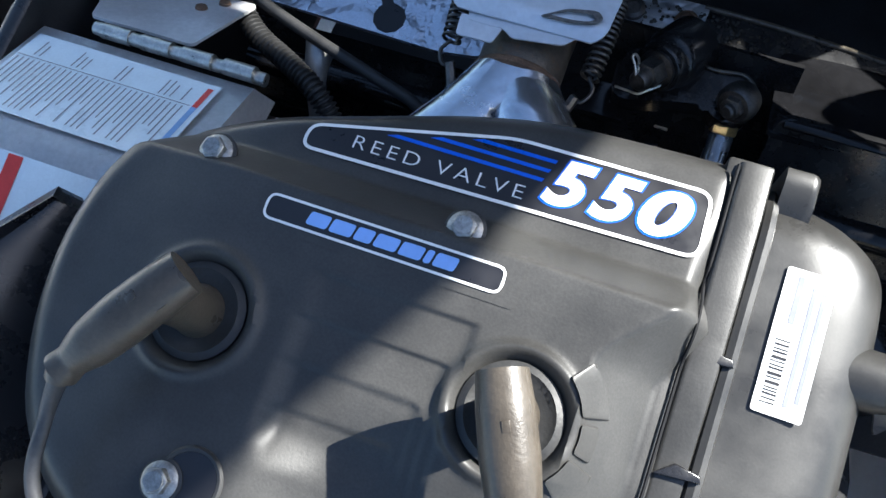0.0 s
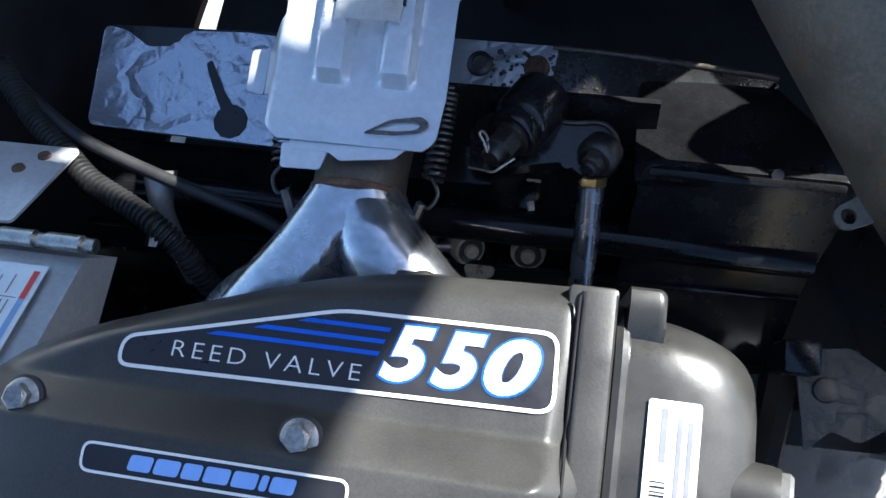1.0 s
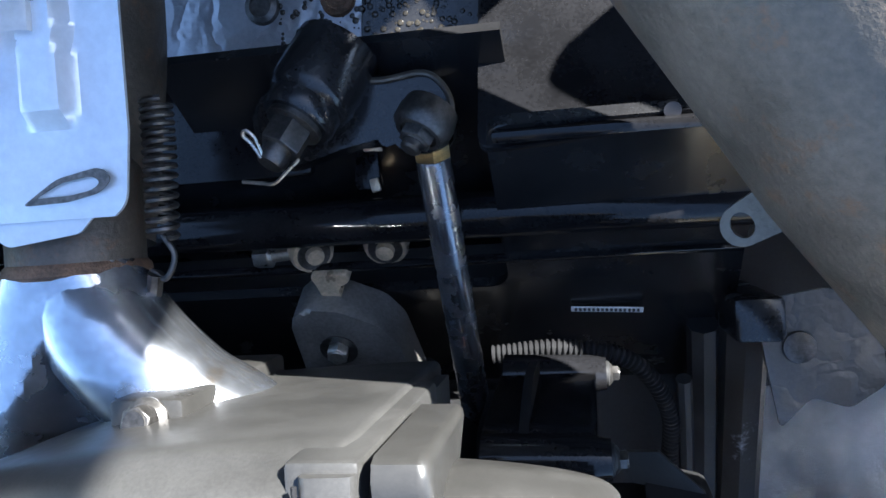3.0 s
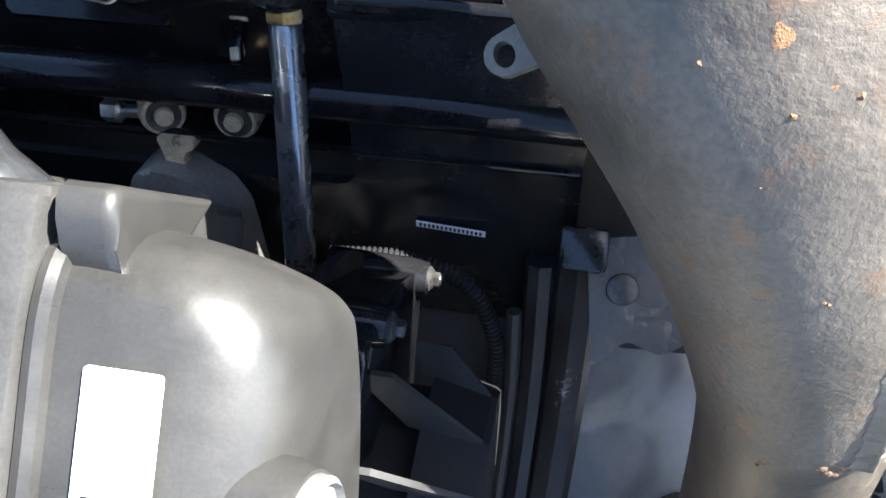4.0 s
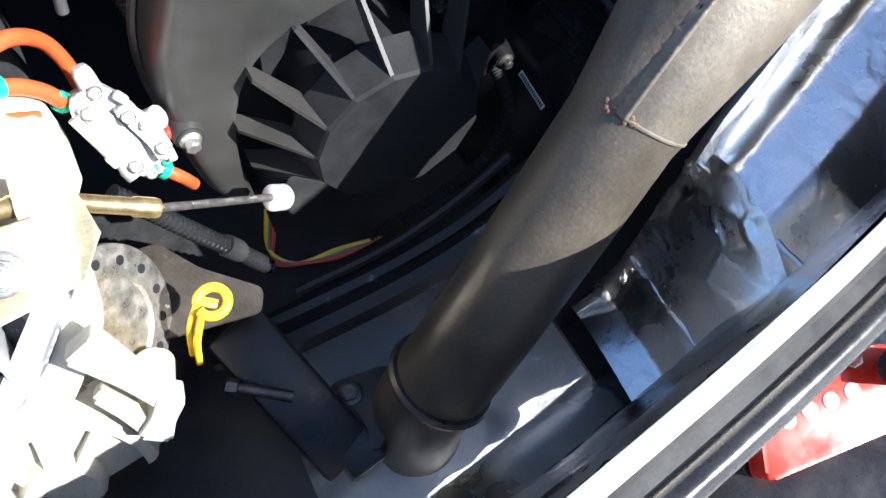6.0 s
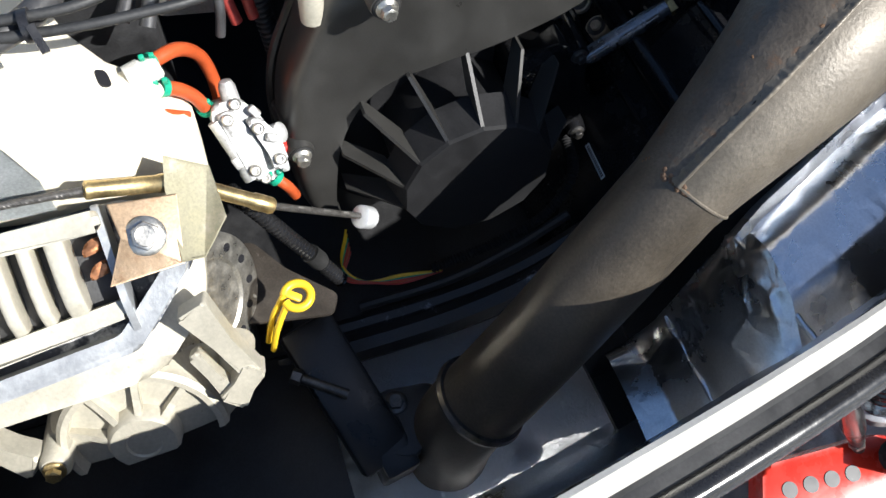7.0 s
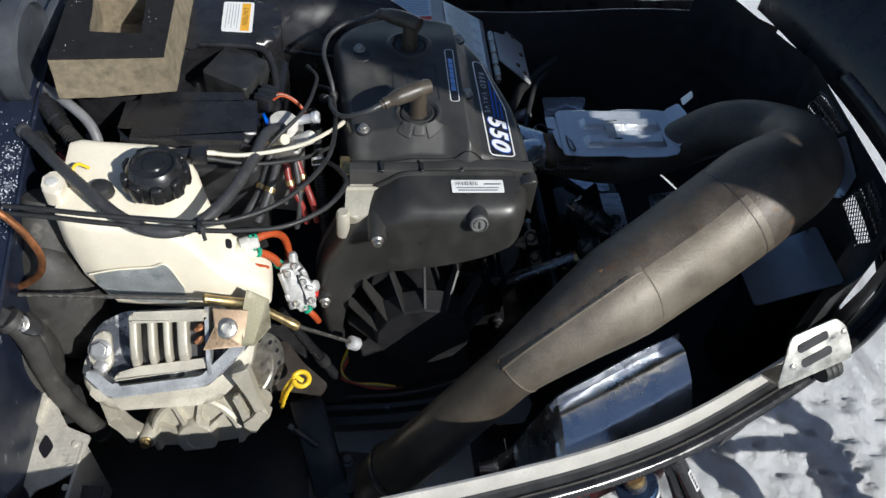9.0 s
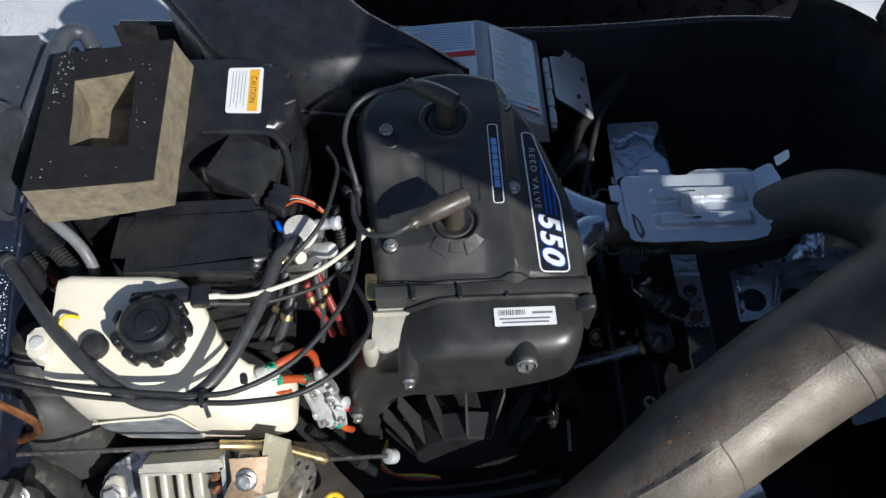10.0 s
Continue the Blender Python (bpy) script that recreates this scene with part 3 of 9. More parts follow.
def make_decal():
    root = thing("engine_decal", (-0.03, 0.135, 0.44), "black decal with white border, blue stripes and lettering REED VALVE 550", "decal")
    outline = rounded([(-0.124, 0.1205), (0.0545, 0.1245), (0.0535, 0.1565), (-0.034, 0.1555), (-0.124, 0.1335)], 0.0075, 6)
    decal_sheet(outline, 0.0006, "backing", M_ink, root)
    ring_strip(outline, 0.0016, 0.0009, "border", M_white, root)
    for k, (x0, x1, y0) in enumerate([(-0.089, -0.017, 0.1390), (-0.070, -0.0155, 0.1440), (-0.052, -0.014, 0.1490)]):
        b = bmesh.new()
        n = 12
        lo = [b.verts.new((x0 + (x1 - x0) * i / (n - 1), y0 - 0.0008, 0)) for i in range(n)]
        hi = [b.verts.new((x0 + 0.005 + (x1 + 0.0008 - x0 - 0.005) * i / (n - 1), y0 + 0.0010, 0)) for i in range(n)]
        for i in range(n - 1):
            b.faces.new((lo[i], lo[i + 1], hi[i + 1], hi[i]))
        drape(b, 0.0009, "stripe", M_blue, root)
    drape(fit_text(text_bm("REED VALVE", 0.01, pose(0, 0, 0), space=1.3, bold=-0.00012), -0.1015, -0.0225, 0.1275, 0.1340), 0.0009, "lettering", M_white, root)
    x = -0.0155
    for digit, w in (("5", 0.0205), ("5", 0.0205), ("0", 0.0215)):
        drape(fit_text(text_bm(digit, 0.03, pose(0, 0, 0), shear=0.25, bold=0.0016), x - 0.0008, x + w + 0.0008, 0.1283, 0.1527), 0.0009, "numeral_edge", M_blue, root)
        drape(fit_text(text_bm(digit, 0.03, pose(0, 0, 0), shear=0.25, bold=0.0012), x + 0.0002, x + w - 0.0002, 0.1292, 0.1518), 0.0012, "numeral", M_white, root)
        x += w + 0.0001


make_decal()


def make_badge():
    root = thing("maker_badge", (-0.06, 0.088, 0.468), "narrow black maker's badge with white border and blue shapes", "badge")
    base = rounded([(-0.1215, 0.0775), (-0.0085, 0.0775), (-0.0085, 0.0960), (-0.1205, 0.0960)], 0.002)
    decal_sheet(base, 0.0003, "plate", M_shroud, root)
    outline = rounded([(-0.1185, 0.0812), (-0.0150, 0.0812), (-0.0150, 0.0928), (-0.1185, 0.0928)], 0.0045, 5)
    decal_sheet(outline, 0.0006, "backing", M_ink, root)
    ring_strip(outline, 0.0011, 0.0009, "border", M_white, root)
    x = -0.0995
    for w in (0.0092, 0.0098, 0.0076, 0.0098, 0.0096, 0.0030, 0.0092):
        b = bmesh.new()
        b.faces.new([b.verts.new((*q, 0)) for q in rounded([(x, 0.0842), (x + w, 0.0842), (x + w + 0.0012, 0.0900), (x + 0.0012, 0.0900)], 0.0014)])
        drape(b, 0.0011, "blue_shape", M_whiteblue, root)
        x += w + 0.0010


M_whiteblue = mat("pale blue ink", (0.25, 0.42, 0.80), 0.35, vary=0.05, bump=0.0)
make_badge()


# ---- spark plug boots and leads ----
def make_boot(px, py, yaw, lead):
    z = shroud_height(px, py)
    root = thing("spark_plug_boot", (px, py, z), "brown black rubber spark plug boot with its lead", "spark plug boot", "spark plug boots")
    c, s = math.cos(radians(yaw)), math.sin(radians(yaw))
    top = Vector((px, py, z + 0.046))
    part("boot_stem", bm_lathe([(0.0105, -0.012), (0.0118, 0.0), (0.0112, 0.004), (0.0100, 0.008), (0.0095, 0.034), (0.010, 0.040), (0.0085, 0.046), (0.0, 0.048)], (px, py, z), seg=28), M_boot, root)
    arm = [top + Vector((-c, -s, 0)) * 0.013 + Vector((0, 0, -0.006)), top + Vector((0, 0, -0.006)), top + Vector((c, s, 0)) * 0.016 + Vector((0, 0, -0.0075)), top + Vector((c, s, 0)) * 0.030 + Vector((0, 0, -0.0095)), top + Vector((c, s, 0)) * 0.040 + Vector((0, 0, -0.0115)), top + Vector((c, s, 0)) * 0.046 + Vector((0, 0, -0.013))]
    part("boot_arm", bm_tube(arm, [0.0092, 0.0102, 0.0104, 0.0094, 0.0066, 0.0074], seg=24, n=6), M_boot, root)
    for k in range(3):
        q = top + Vector((c, s, 0)) * (0.006 + 0.007 * k) + Vector((0, 0, 0.0035 - 0.001 * k))
        part("moulded_mark", bm_box((0.0042, 0.0030, 0.0012), q, (0, 8, yaw), bevel=0.0004), M_boot, root)
    end = arm[-1]
    pts = [end, *[Vector(p) for p in lead]]
    part("lead", bm_tube(pts, [0.0040] + [0.0029] * len(lead), seg=12, n=8), M_greyhose, root, "grey rubber lead")
    part("lead_collar", bm_lathe([(0.0052, -0.003), (0.0056, 0.0), (0.0052, 0.004), (0.003, 0.004)], end, Vector(lead[0]) - end, seg=16), M_boot, root)
    part("lead_cap", bm_lathe([(0.0036, -0.002), (0.0056, 0.0), (0.0056, 0.014), (0.0042, 0.017)], lead[-1], Vector(lead[-2]) - Vector(lead[-1]), seg=16), M_rubber, root, "black rubber cap on the coil end")
    return root


make_boot(*PLUGS[1], -66, [(0.030, -0.022, 0.490), (0.018, -0.048, 0.472), (-0.012, -0.062, 0.458), (-0.045, -0.066, 0.445), (-0.065, -0.075, 0.43)])
make_boot(*PLUGS[0], -125, [(-0.160, -0.020, 0.484), (-0.158, -0.045, 0.477), (-0.140, -0.066, 0.471), (-0.108, -0.073, 0.468), (-0.082, -0.068, 0.463), (-0.062, -0.062, 0.450), (-0.052, -0.060, 0.43)])

# ---- fan cover ----
FC = (0.050, 0.243)
OUTER = [(-0.062, 0.185), (-0.078, 0.205), (-0.083, 0.265), (-0.077, 0.312), (-0.062, 0.350), (-0.044, 0.386), (-0.020, 0.409), (0.003, 0.425), (0.022, 0.4365), (0.060, 0.438), (0.110, 0.438), (0.148, 0.4375), (0.164, 0.430), (0.169, 0.418), (0.169, 0.408), (0.167, 0.398)]
INNER = [(-0.050, 0.190), (-0.053, 0.205), (-0.048, 0.245), (-0.042, 0.268), (-0.031, 0.290), (-0.014, 0.311), (0.003, 0.325), (0.020, 0.333), (0.035, 0.337), (0.060, 0.340), (0.095, 0.349), (0.122, 0.359), (0.142, 0.371), (0.153, 0.381), (0.160, 0.390), (0.165, 0.396)]


def cover_point(s, d_share):
    """A place on the cover's skin: s from the rear foot over the top to the front foot, d_share from the outer edge to the fan opening."""
    n = len(COVER_LINE) - 1
    o, i = COVER_LINE[round(s * n)], COVER_INNER[round(s * n)]
    q = o.lerp(i, d_share)
    d = d_share * (o - i).length
    front = smooth01(0.66, 0.86, s)
    rear = smooth01(0.50, 0.25, s)
    r = 0.030 + 0.030 * front - 0.012 * rear
    power = 3.2 - 1.0 * front
    h = (1 - max(0.0, 1 - d / r) ** power) ** (1 / power)
    x = 0.0755 + (0.060 - 0.023 * rear) * h + (0.05 + 0.07 * rear) * max(0, 0.42 - q.z)
    return Vector((x, q.y, q.z))


COVER_LINE = spline([(0, y, z) for y, z in OUTER], 8)
COVER_INNER = spline([(0, y, z) for y, z in INNER], 8)


M_cup = mat("dull black plastic", (0.014, 0.014, 0.015), 0.7, scale=40, vary=0.3, spec=0.2)


def make_fan_cover():
    root = thing("fan_cover", (0.11, 0.05, 0.2), "black plastic fan cover with radial ribs bolted beside the engine", "fan cover")
    b = bmesh.new()
    n = len(COVER_LINE) - 1
    shares = [0, 0.002, 0.006, 0.012, 0.02, 0.03, 0.045, 0.065, 0.09, 0.12, 0.16, 0.21, 0.27, 0.34, 0.42, 0.5, 0.6, 0.7, 0.8, 0.9, 1.0]
    grid = [[b.verts.new(cover_point(k / n, t)) for k in range(n + 1)] for t in shares]
    back = []
    for k in range(n + 1):
        q = cover_point(k / n, 1.0)
        back.append(b.verts.new((q.x - 0.035, q.y, q.z)))
    grid.append(back)
    for r0, r1 in zip(grid, grid[1:]):
        for k in range(n):
            b.faces.new((r0[k], r0[k + 1], r1[k + 1], r1[k]))
    for end in (0, n):
        b.faces.new([row[end] for row in grid])
    part("cover_shell", b, M_cover, root, smooth=60)
    part("edge_flange", bm_tube([(0.0775, q.y, q.z) for q in COVER_LINE[::3]], 0.0036, seg=8, n=2), M_cover, root)
    # the faceted cup behind the ribs
    RIBS = [193, 168, 142.5, 117, 91.5, 66, 43, 13, -16, -46, -76, -106, -138]
    cup = bmesh.new()
    rings = []
    for x, r in ((0.150, 0.0580), (0.150, 0.0665), (0.176, 0.0605), (0.1785, 0.0590)):
        rings.append([cup.verts.new((x, FC[0] + r * math.cos(radians(a)), FC[1] + r * math.sin(radians(a)))) for a in RIBS])
    for r0, r1 in zip(rings, rings[1:]):
        for k in range(len(RIBS)):
            cup.faces.new((r0[k], r0[(k + 1) % len(RIBS)], r1[(k + 1) % len(RIBS)], r1[k]))
    cup.faces.new(rings[-1])
    part("starter_cup", cup, M_cup, root, "black faceted starter housing", smooth=10)
    part("drum_shaft", bm_lathe([(0.056, -0.075), (0.056, -0.026)], (0.178, *FC), (1, 0, 0), seg=40), M_cup, root, "dark drum behind the facets")
    # black disc that puts the shade behind the ribs into colour
    part("throat_shade", bm_lathe([(0.115, -0.004), (0.115, 0.0), (0.070, 0.0)], (0.104, *FC), (1, 0, 0), seg=48), M_cup, root, "black disc for the shade behind the ribs")
    for a in RIBS[:8]:
        ca, sa = math.cos(radians(a)), math.sin(radians(a))
        ro, xo = (0.097, 0.1395) if a > 20 else (0.081, 0.156)
        b = bmesh.new()
        th = 0.0013
        pts = [(0.1775, 0.0585), (xo + 0.002, ro - 0.002), (xo, ro), (xo - 0.016, ro), (0.145, 0.0660)]
        for s in (-1, 1):
            for x, r in pts:
                b.verts.new((x, FC[0] + r * ca - s * th * sa, FC[1] + r * sa + s * th * ca))
        b.verts.ensure_lookup_table()
        v = b.verts
        b.faces.new([v[q] for q in range(5)]), b.faces.new([v[q] for q in range(9, 4, -1)])
        for i in range(5):
            b.faces.new((v[i], v[(i + 1) % 5], v[5 + (i + 1) % 5], v[5 + i]))
        part("rib", b, M_cover, root)
    # the bolted housing in front of the cup
    part("starter_housing", bm_prism(rounded([(0.085, 0.19), (0.150, 0.205), (0.158, 0.222), (0.150, 0.300), (0.130, 0.318), (0.085, 0.318)], 0.006), 0.085, 0.131, bevel=0.003, m=Matrix(((0, 0, 1, 0), (1, 0, 0, 0), (0, 1, 0, 0), (0, 0, 0, 1)))), M_oilplate, root, "black starter housing block")
    for y, z in ((0.155, 0.217), (0.139, 0.308)):
        part("boss", bm_lathe([(0.011, -0.05), (0.0095, -0.008), (0.0080, 0.0)], (0.136, y, z), (1, 0, 0)), M_oilplate, root)
    part("housing", bm_prism(rounded([(0.02, 0.19), (0.140, 0.19), (0.150, 0.22), (0.140, 0.275), (0.10, 0.285), (0.02, 0.28)], 0.012), 0.0, 0.046, bevel=0.004, m=Matrix(((0, 0, 1, 0.078), (1, 0, 0, 0), (0, 1, 0, 0), (0, 0, 0, 1)))), M_cup, root)
    # bolt columns
    for (y, z), x1 in [((-0.011, 0.400), 0.146), ((-0.074, 0.268), 0.134)]:
        part("bolt_column", bm_lathe([(0.012, -0.05), (0.0105, -0.004), (0.0095, 0.0)], (x1, y, z), (1, 0, 0)), M_cover, root)
    # the threaded plug near the label
    ax = Vector((0.95, 0.0, 0.26))
    part("plug_boss", bm_lathe([(0.017, -0.025), (0.0135, -0.008), (0.0125, 0.006), (0.0115, 0.010)], (0.134, 0.104, 0.4215), ax), M_cover, root)
    plug = part("screw_plug", bm_lathe([(0.0105, 0.0), (0.0105, 0.006), (0.009, 0.0075), (0.0085, 0.005), (0.0065, 0.0045), (0.006, 0.0065), (0, 0.0065)], Vector((0.134, 0.104, 0.4215)) + ax.normalized() * 0.007, ax), M_greyplug, root, "grey slotted plug")
    part("slot", bm_box((0.009, 0.002, 0.002), Vector((0.134, 0.104, 0.4215)) + ax.normalized() * 0.0132, (0, 65, 20)), M_ink, plug)
    part("front_ear", bm_prism([(0.1785, 0.382), (0.1785, 0.4365), (0.1770, 0.4395), (0.1735, 0.4408), (0.1690, 0.4402), (0.1630, 0.4375), (0.1570, 0.4335), (0.1520, 0.4290), (0.1580, 0.405)], 0.0790, 0.0935, bevel=0.0036, seg=4, m=Matrix(((0, 0, 1, 0), (1, 0, 0, 0), (0, 1, 0, 0), (0, 0, 0, 1)))), M_cover, root)
    return root


M_greyplug = mat("worn grey plastic", (0.13, 0.13, 0.125), 0.4, vary=0.2)
make_fan_cover()
for (y, z), x1 in [((-0.011, 0.400), 0.146), ((-0.074, 0.268), 0.134), ((0.155, 0.217), 0.136), ((0.139, 0.308), 0.136)]:
    make_bolt((x1 + 0.001, y, z), 0.0048 if y < 0.1 else 0.0036, 0.008 if y < 0.1 else 0.005, (1, 0, 0), "grey steel bolt in the black fan cover", M_steel if y < 0.1 else M_dark_steel)


def make_label(corner, u, v, w, h):
    root = thing("barcode_label", corner, "white barcode label on the black fan cover", "label")
    u, v = Vector(u).normalized(), Vector(v).normalized()
    n = u.cross(v)
    m = Matrix((u, v, n)).transposed().to_4x4()
    m.translation = corner
    part("sheet", bm_prism(rounded([(0, 0), (w, 0), (w, h), (0, h)], 0.0015), 0, 0.0004, m=m), M_white, root)
    rnd = random.Random(4)
    x = w * 0.07
    while x < w * 0.52:
        t = rnd.choice((0.0005, 0.0008, 0.0012))
        part("bar", bm_prism([(x, h * 0.58), (x + t, h * 0.58), (x + t, h * 0.86), (x, h * 0.86)], 0.0004, 0.0006, m=m), M_ink, root)
        x += t + rnd.choice((0.0007, 0.0012))
    for row, (x0, x1) in enumerate([(0.08, 0.90), (0.12, 0.88)]):
        part("print_bar", bm_prism([(w * x0, h * (0.34 - 0.2 * row)), (w * x1, h * (0.34 - 0.2 * row)), (w * x1, h * (0.43 - 0.2 * row)), (w * x0, h * (0.43 - 0.2 * row))], 0.0004, 0.0006, m=m), M_inkgrey, root)
    part("print_bar", bm_prism([(w * 0.62, h * 0.62), (w * 0.95, h * 0.62), (w * 0.95, h * 0.74), (w * 0.62, h * 0.74)], 0.0004, 0.0006, m=m), M_inkgrey, root)
    return root


make_label((0.1095, 0.0750, 0.4388), (0.0, 1, 0.0), (-1, 0.0, 0.0), 0.061, 0.0200)


# ---- exhaust ----
def make_pitted(name, color, dirt, bump_depth, **more):
    """Rough scaled steel: the fine relief and a coarser pitting together."""
    m = mat(name, color, dirt=dirt, bump=0.0, **more)
    nt = m.node_tree
    n, l = nt.nodes, nt.links
    tc = n.new("ShaderNodeTexCoord")
    pits = n.new("ShaderNodeTexNoise")
    pits.inputs["Scale"].default_value, pits.inputs["Detail"].default_value, pits.inputs["Roughness"].default_value = 330, 4, 0.65
    l.new(tc.outputs["Object"], pits.inputs["Vector"])
    bp = n.new("ShaderNodeBump")
    bp.inputs["Strength"].default_value, bp.inputs["Distance"].default_value = 1.0, bump_depth
    l.new(pits.outputs["Fac"], bp.inputs["Height"])
    l.new(bp.outputs[0], n["Principled BSDF"].inputs["Normal"])
    return m


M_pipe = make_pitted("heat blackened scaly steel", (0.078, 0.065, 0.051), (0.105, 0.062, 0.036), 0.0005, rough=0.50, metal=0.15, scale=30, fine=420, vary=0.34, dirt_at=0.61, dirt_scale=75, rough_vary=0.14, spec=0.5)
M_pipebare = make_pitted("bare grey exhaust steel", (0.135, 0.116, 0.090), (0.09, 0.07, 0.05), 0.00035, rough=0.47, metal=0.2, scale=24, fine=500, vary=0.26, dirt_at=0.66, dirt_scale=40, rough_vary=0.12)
M_pipetail = make_pitted("brown tinted exhaust steel", (0.075, 0.063, 0.048), (0.06, 0.05, 0.04), 0.0003, rough=0.46, metal=0.2, scale=22, fine=500, vary=0.3, dirt_at=0.66, dirt_scale=28, rough_vary=0.12)
M_shield = mat("weathered sheet aluminium", (0.64, 0.67, 0.71), 0.38, 0.55, scale=18, fine=260, vary=0.10, bump=0.1, dirt=(0.52, 0.46, 0.38), dirt_at=0.70, dirt_scale=28)
M_scorch = mat("soot_shade", (0.10, 0.095, 0.09), 0.6, 0.2, scale=300, vary=0.5)
M_rust = mat("rusty weld", (0.13, 0.08, 0.05), 0.8, 0.2, scale=120, fine=900, vary=0.5, bump=1.0)
PIPE = [(-0.062, 0.235, 0.330), (-0.062, 0.33, 0.315), (-0.061, 0.400, 0.345), (-0.048, 0.465, 0.400), (0.002, 0.515, 0.428), (0.074, 0.502, 0.448), (0.1283, 0.431, 0.456), (0.1667, 0.3588, 0.424), (0.2288, 0.2564, 0.4041), (0.2604, 0.1951, 0.3794), (0.2814, 0.1358, 0.3273), (0.3004, 0.0615, 0.2219), (0.3066, 0.026, 0.165), (0.3078, -0.0067, 0.0945), (0.308, -0.015, -0.030)]
PIPE_R = [0.023, 0.026, 0.032, 0.036, 0.043, 0.054, 0.0605, 0.060, 0.0559, 0.0437, 0.0322, 0.0335, 0.035, 0.036, 0.036]
pipe = thing("exhaust_pipe", (0.312, -0.008, -0.030), "large curved expansion chamber exhaust pipe in rusty heat blackened steel", "exhaust pipe")
line = spline(PIPE, 10)
rads = [float(v) for v in np.interp(np.arange(len(line)) / 10, range(len(PIPE_R)), PIPE_R)]


def pipe_piece(i0, i1, a0, a1, seg):
    """A stretch of the pipe's skin, between two angles round it."""
    b = bmesh.new()
    rings = []
    for i in range(i0, i1 + 1):
        d = (line[min(i + 1, len(line) - 1)] - line[max(i - 1, 0)]).normalized()
        side = d.cross(Vector((0, 0, 1))).normalized()
        up = side.cross(d)
        ring = []
        for k in range(seg + 1):
            a = radians(a0 + (a1 - a0) * k / seg)
            ring.append(b.verts.new(line[i] + (side * -math.cos(a) + up * math.sin(a)) * rads[i]))
        rings.append(ring)
    for r0, r1 in zip(rings, rings[1:]):
        for k in range(seg):
            b.faces.new((r0[k], r0[k + 1], r1[k + 1], r1[k]))
    bmesh.ops.remove_doubles(b, verts=b.verts[:], dist=0.00001)
    return b


def around(i, degrees, lift=0.0):
    """A place on the pipe's skin at step i, and the way out of it there."""
    d = (line[min(i + 1, len(line) - 1)] - line[max(i - 1, 0)]).normalized()
    side = d.cross(Vector((0, 0, 1))).normalized()
    out = (side * -math.cos(radians(degrees)) + side.cross(d) * math.sin(radians(degrees))).normalized()
    return line[i] + out * (rads[i] + lift), out


part("front_bend", pipe_piece(0, 64, 0, 360, 48), M_pipe, pipe)
# the upper stamping has the darker, rougher steel of the two
part("upper_shell", pipe_piece(64, 99, 75, 255, 30), M_pipe, pipe, "pitted darker upper stamping")
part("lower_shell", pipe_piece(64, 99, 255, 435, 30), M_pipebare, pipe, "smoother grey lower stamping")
part("tail_pipe", pipe_piece(99, len(line) - 1, 0, 360, 48), M_pipetail, pipe)
# the standing edge of the lower stamping with its run of weld
rnd = random.Random(9)
ridge = bmesh.new()
rows = []
for k in range(121):
    f = 79 + 20 * k / 120
    i0 = min(int(f), 98)
    (pa, na), (pb, nb2) = around(i0, 75), around(i0 + 1, 75)
    q, n_ = pa.lerp(pb, f - i0), na.lerp(nb2, f - i0).normalized()
    across = (line[i0 + 1] - line[i0]).normalized().cross(n_)
    tall = 0.0034 * smooth01(0, 14, k) * (1 + 0.22 * noise.noise(Vector((k * 0.45, 0.3, 0))))
    wide = 0.0014 * (1 + 0.35 * noise.noise(Vector((k * 0.55, 2.3, 0))))
    rows.append([ridge.verts.new(q + across * (wide * u) + n_ * (tall * v)) for u, v in ((-1.0, -0.3), (-0.9, 0.55), (-0.4, 0.95), (0.3, 1.0), (1.0, 0.75), (2.2, 0.35), (4.0, -0.1))])
for r0, r1 in zip(rows, rows[1:]):
    for k in range(6):
        ridge.faces.new((r0[k], r0[k + 1], r1[k + 1], r1[k]))
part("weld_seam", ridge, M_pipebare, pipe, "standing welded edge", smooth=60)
# black strip that paints the shadow cast by the standing seam edge
M_seamshadow = mat("seam shadow black", (0.012, 0.011, 0.010), 0.9, scale=300, vary=0.4, bump=0.4)
soot_shade = [around(i, 78.5 + 0.9 * noise.noise(Vector((i * 0.7, 0, 0))), -0.0002)[0] for i in range(80, 100)]
part("seam_shadow_line", bm_tube(soot_shade, [0.0006] + [0.0013 * (1 + 0.4 * noise.noise(Vector((k * 0.8, 5, 0)))) for k in range(len(soot_shade) - 1)], seg=6, n=3), M_seamshadow, pipe, "painted shadow line beside the weld")

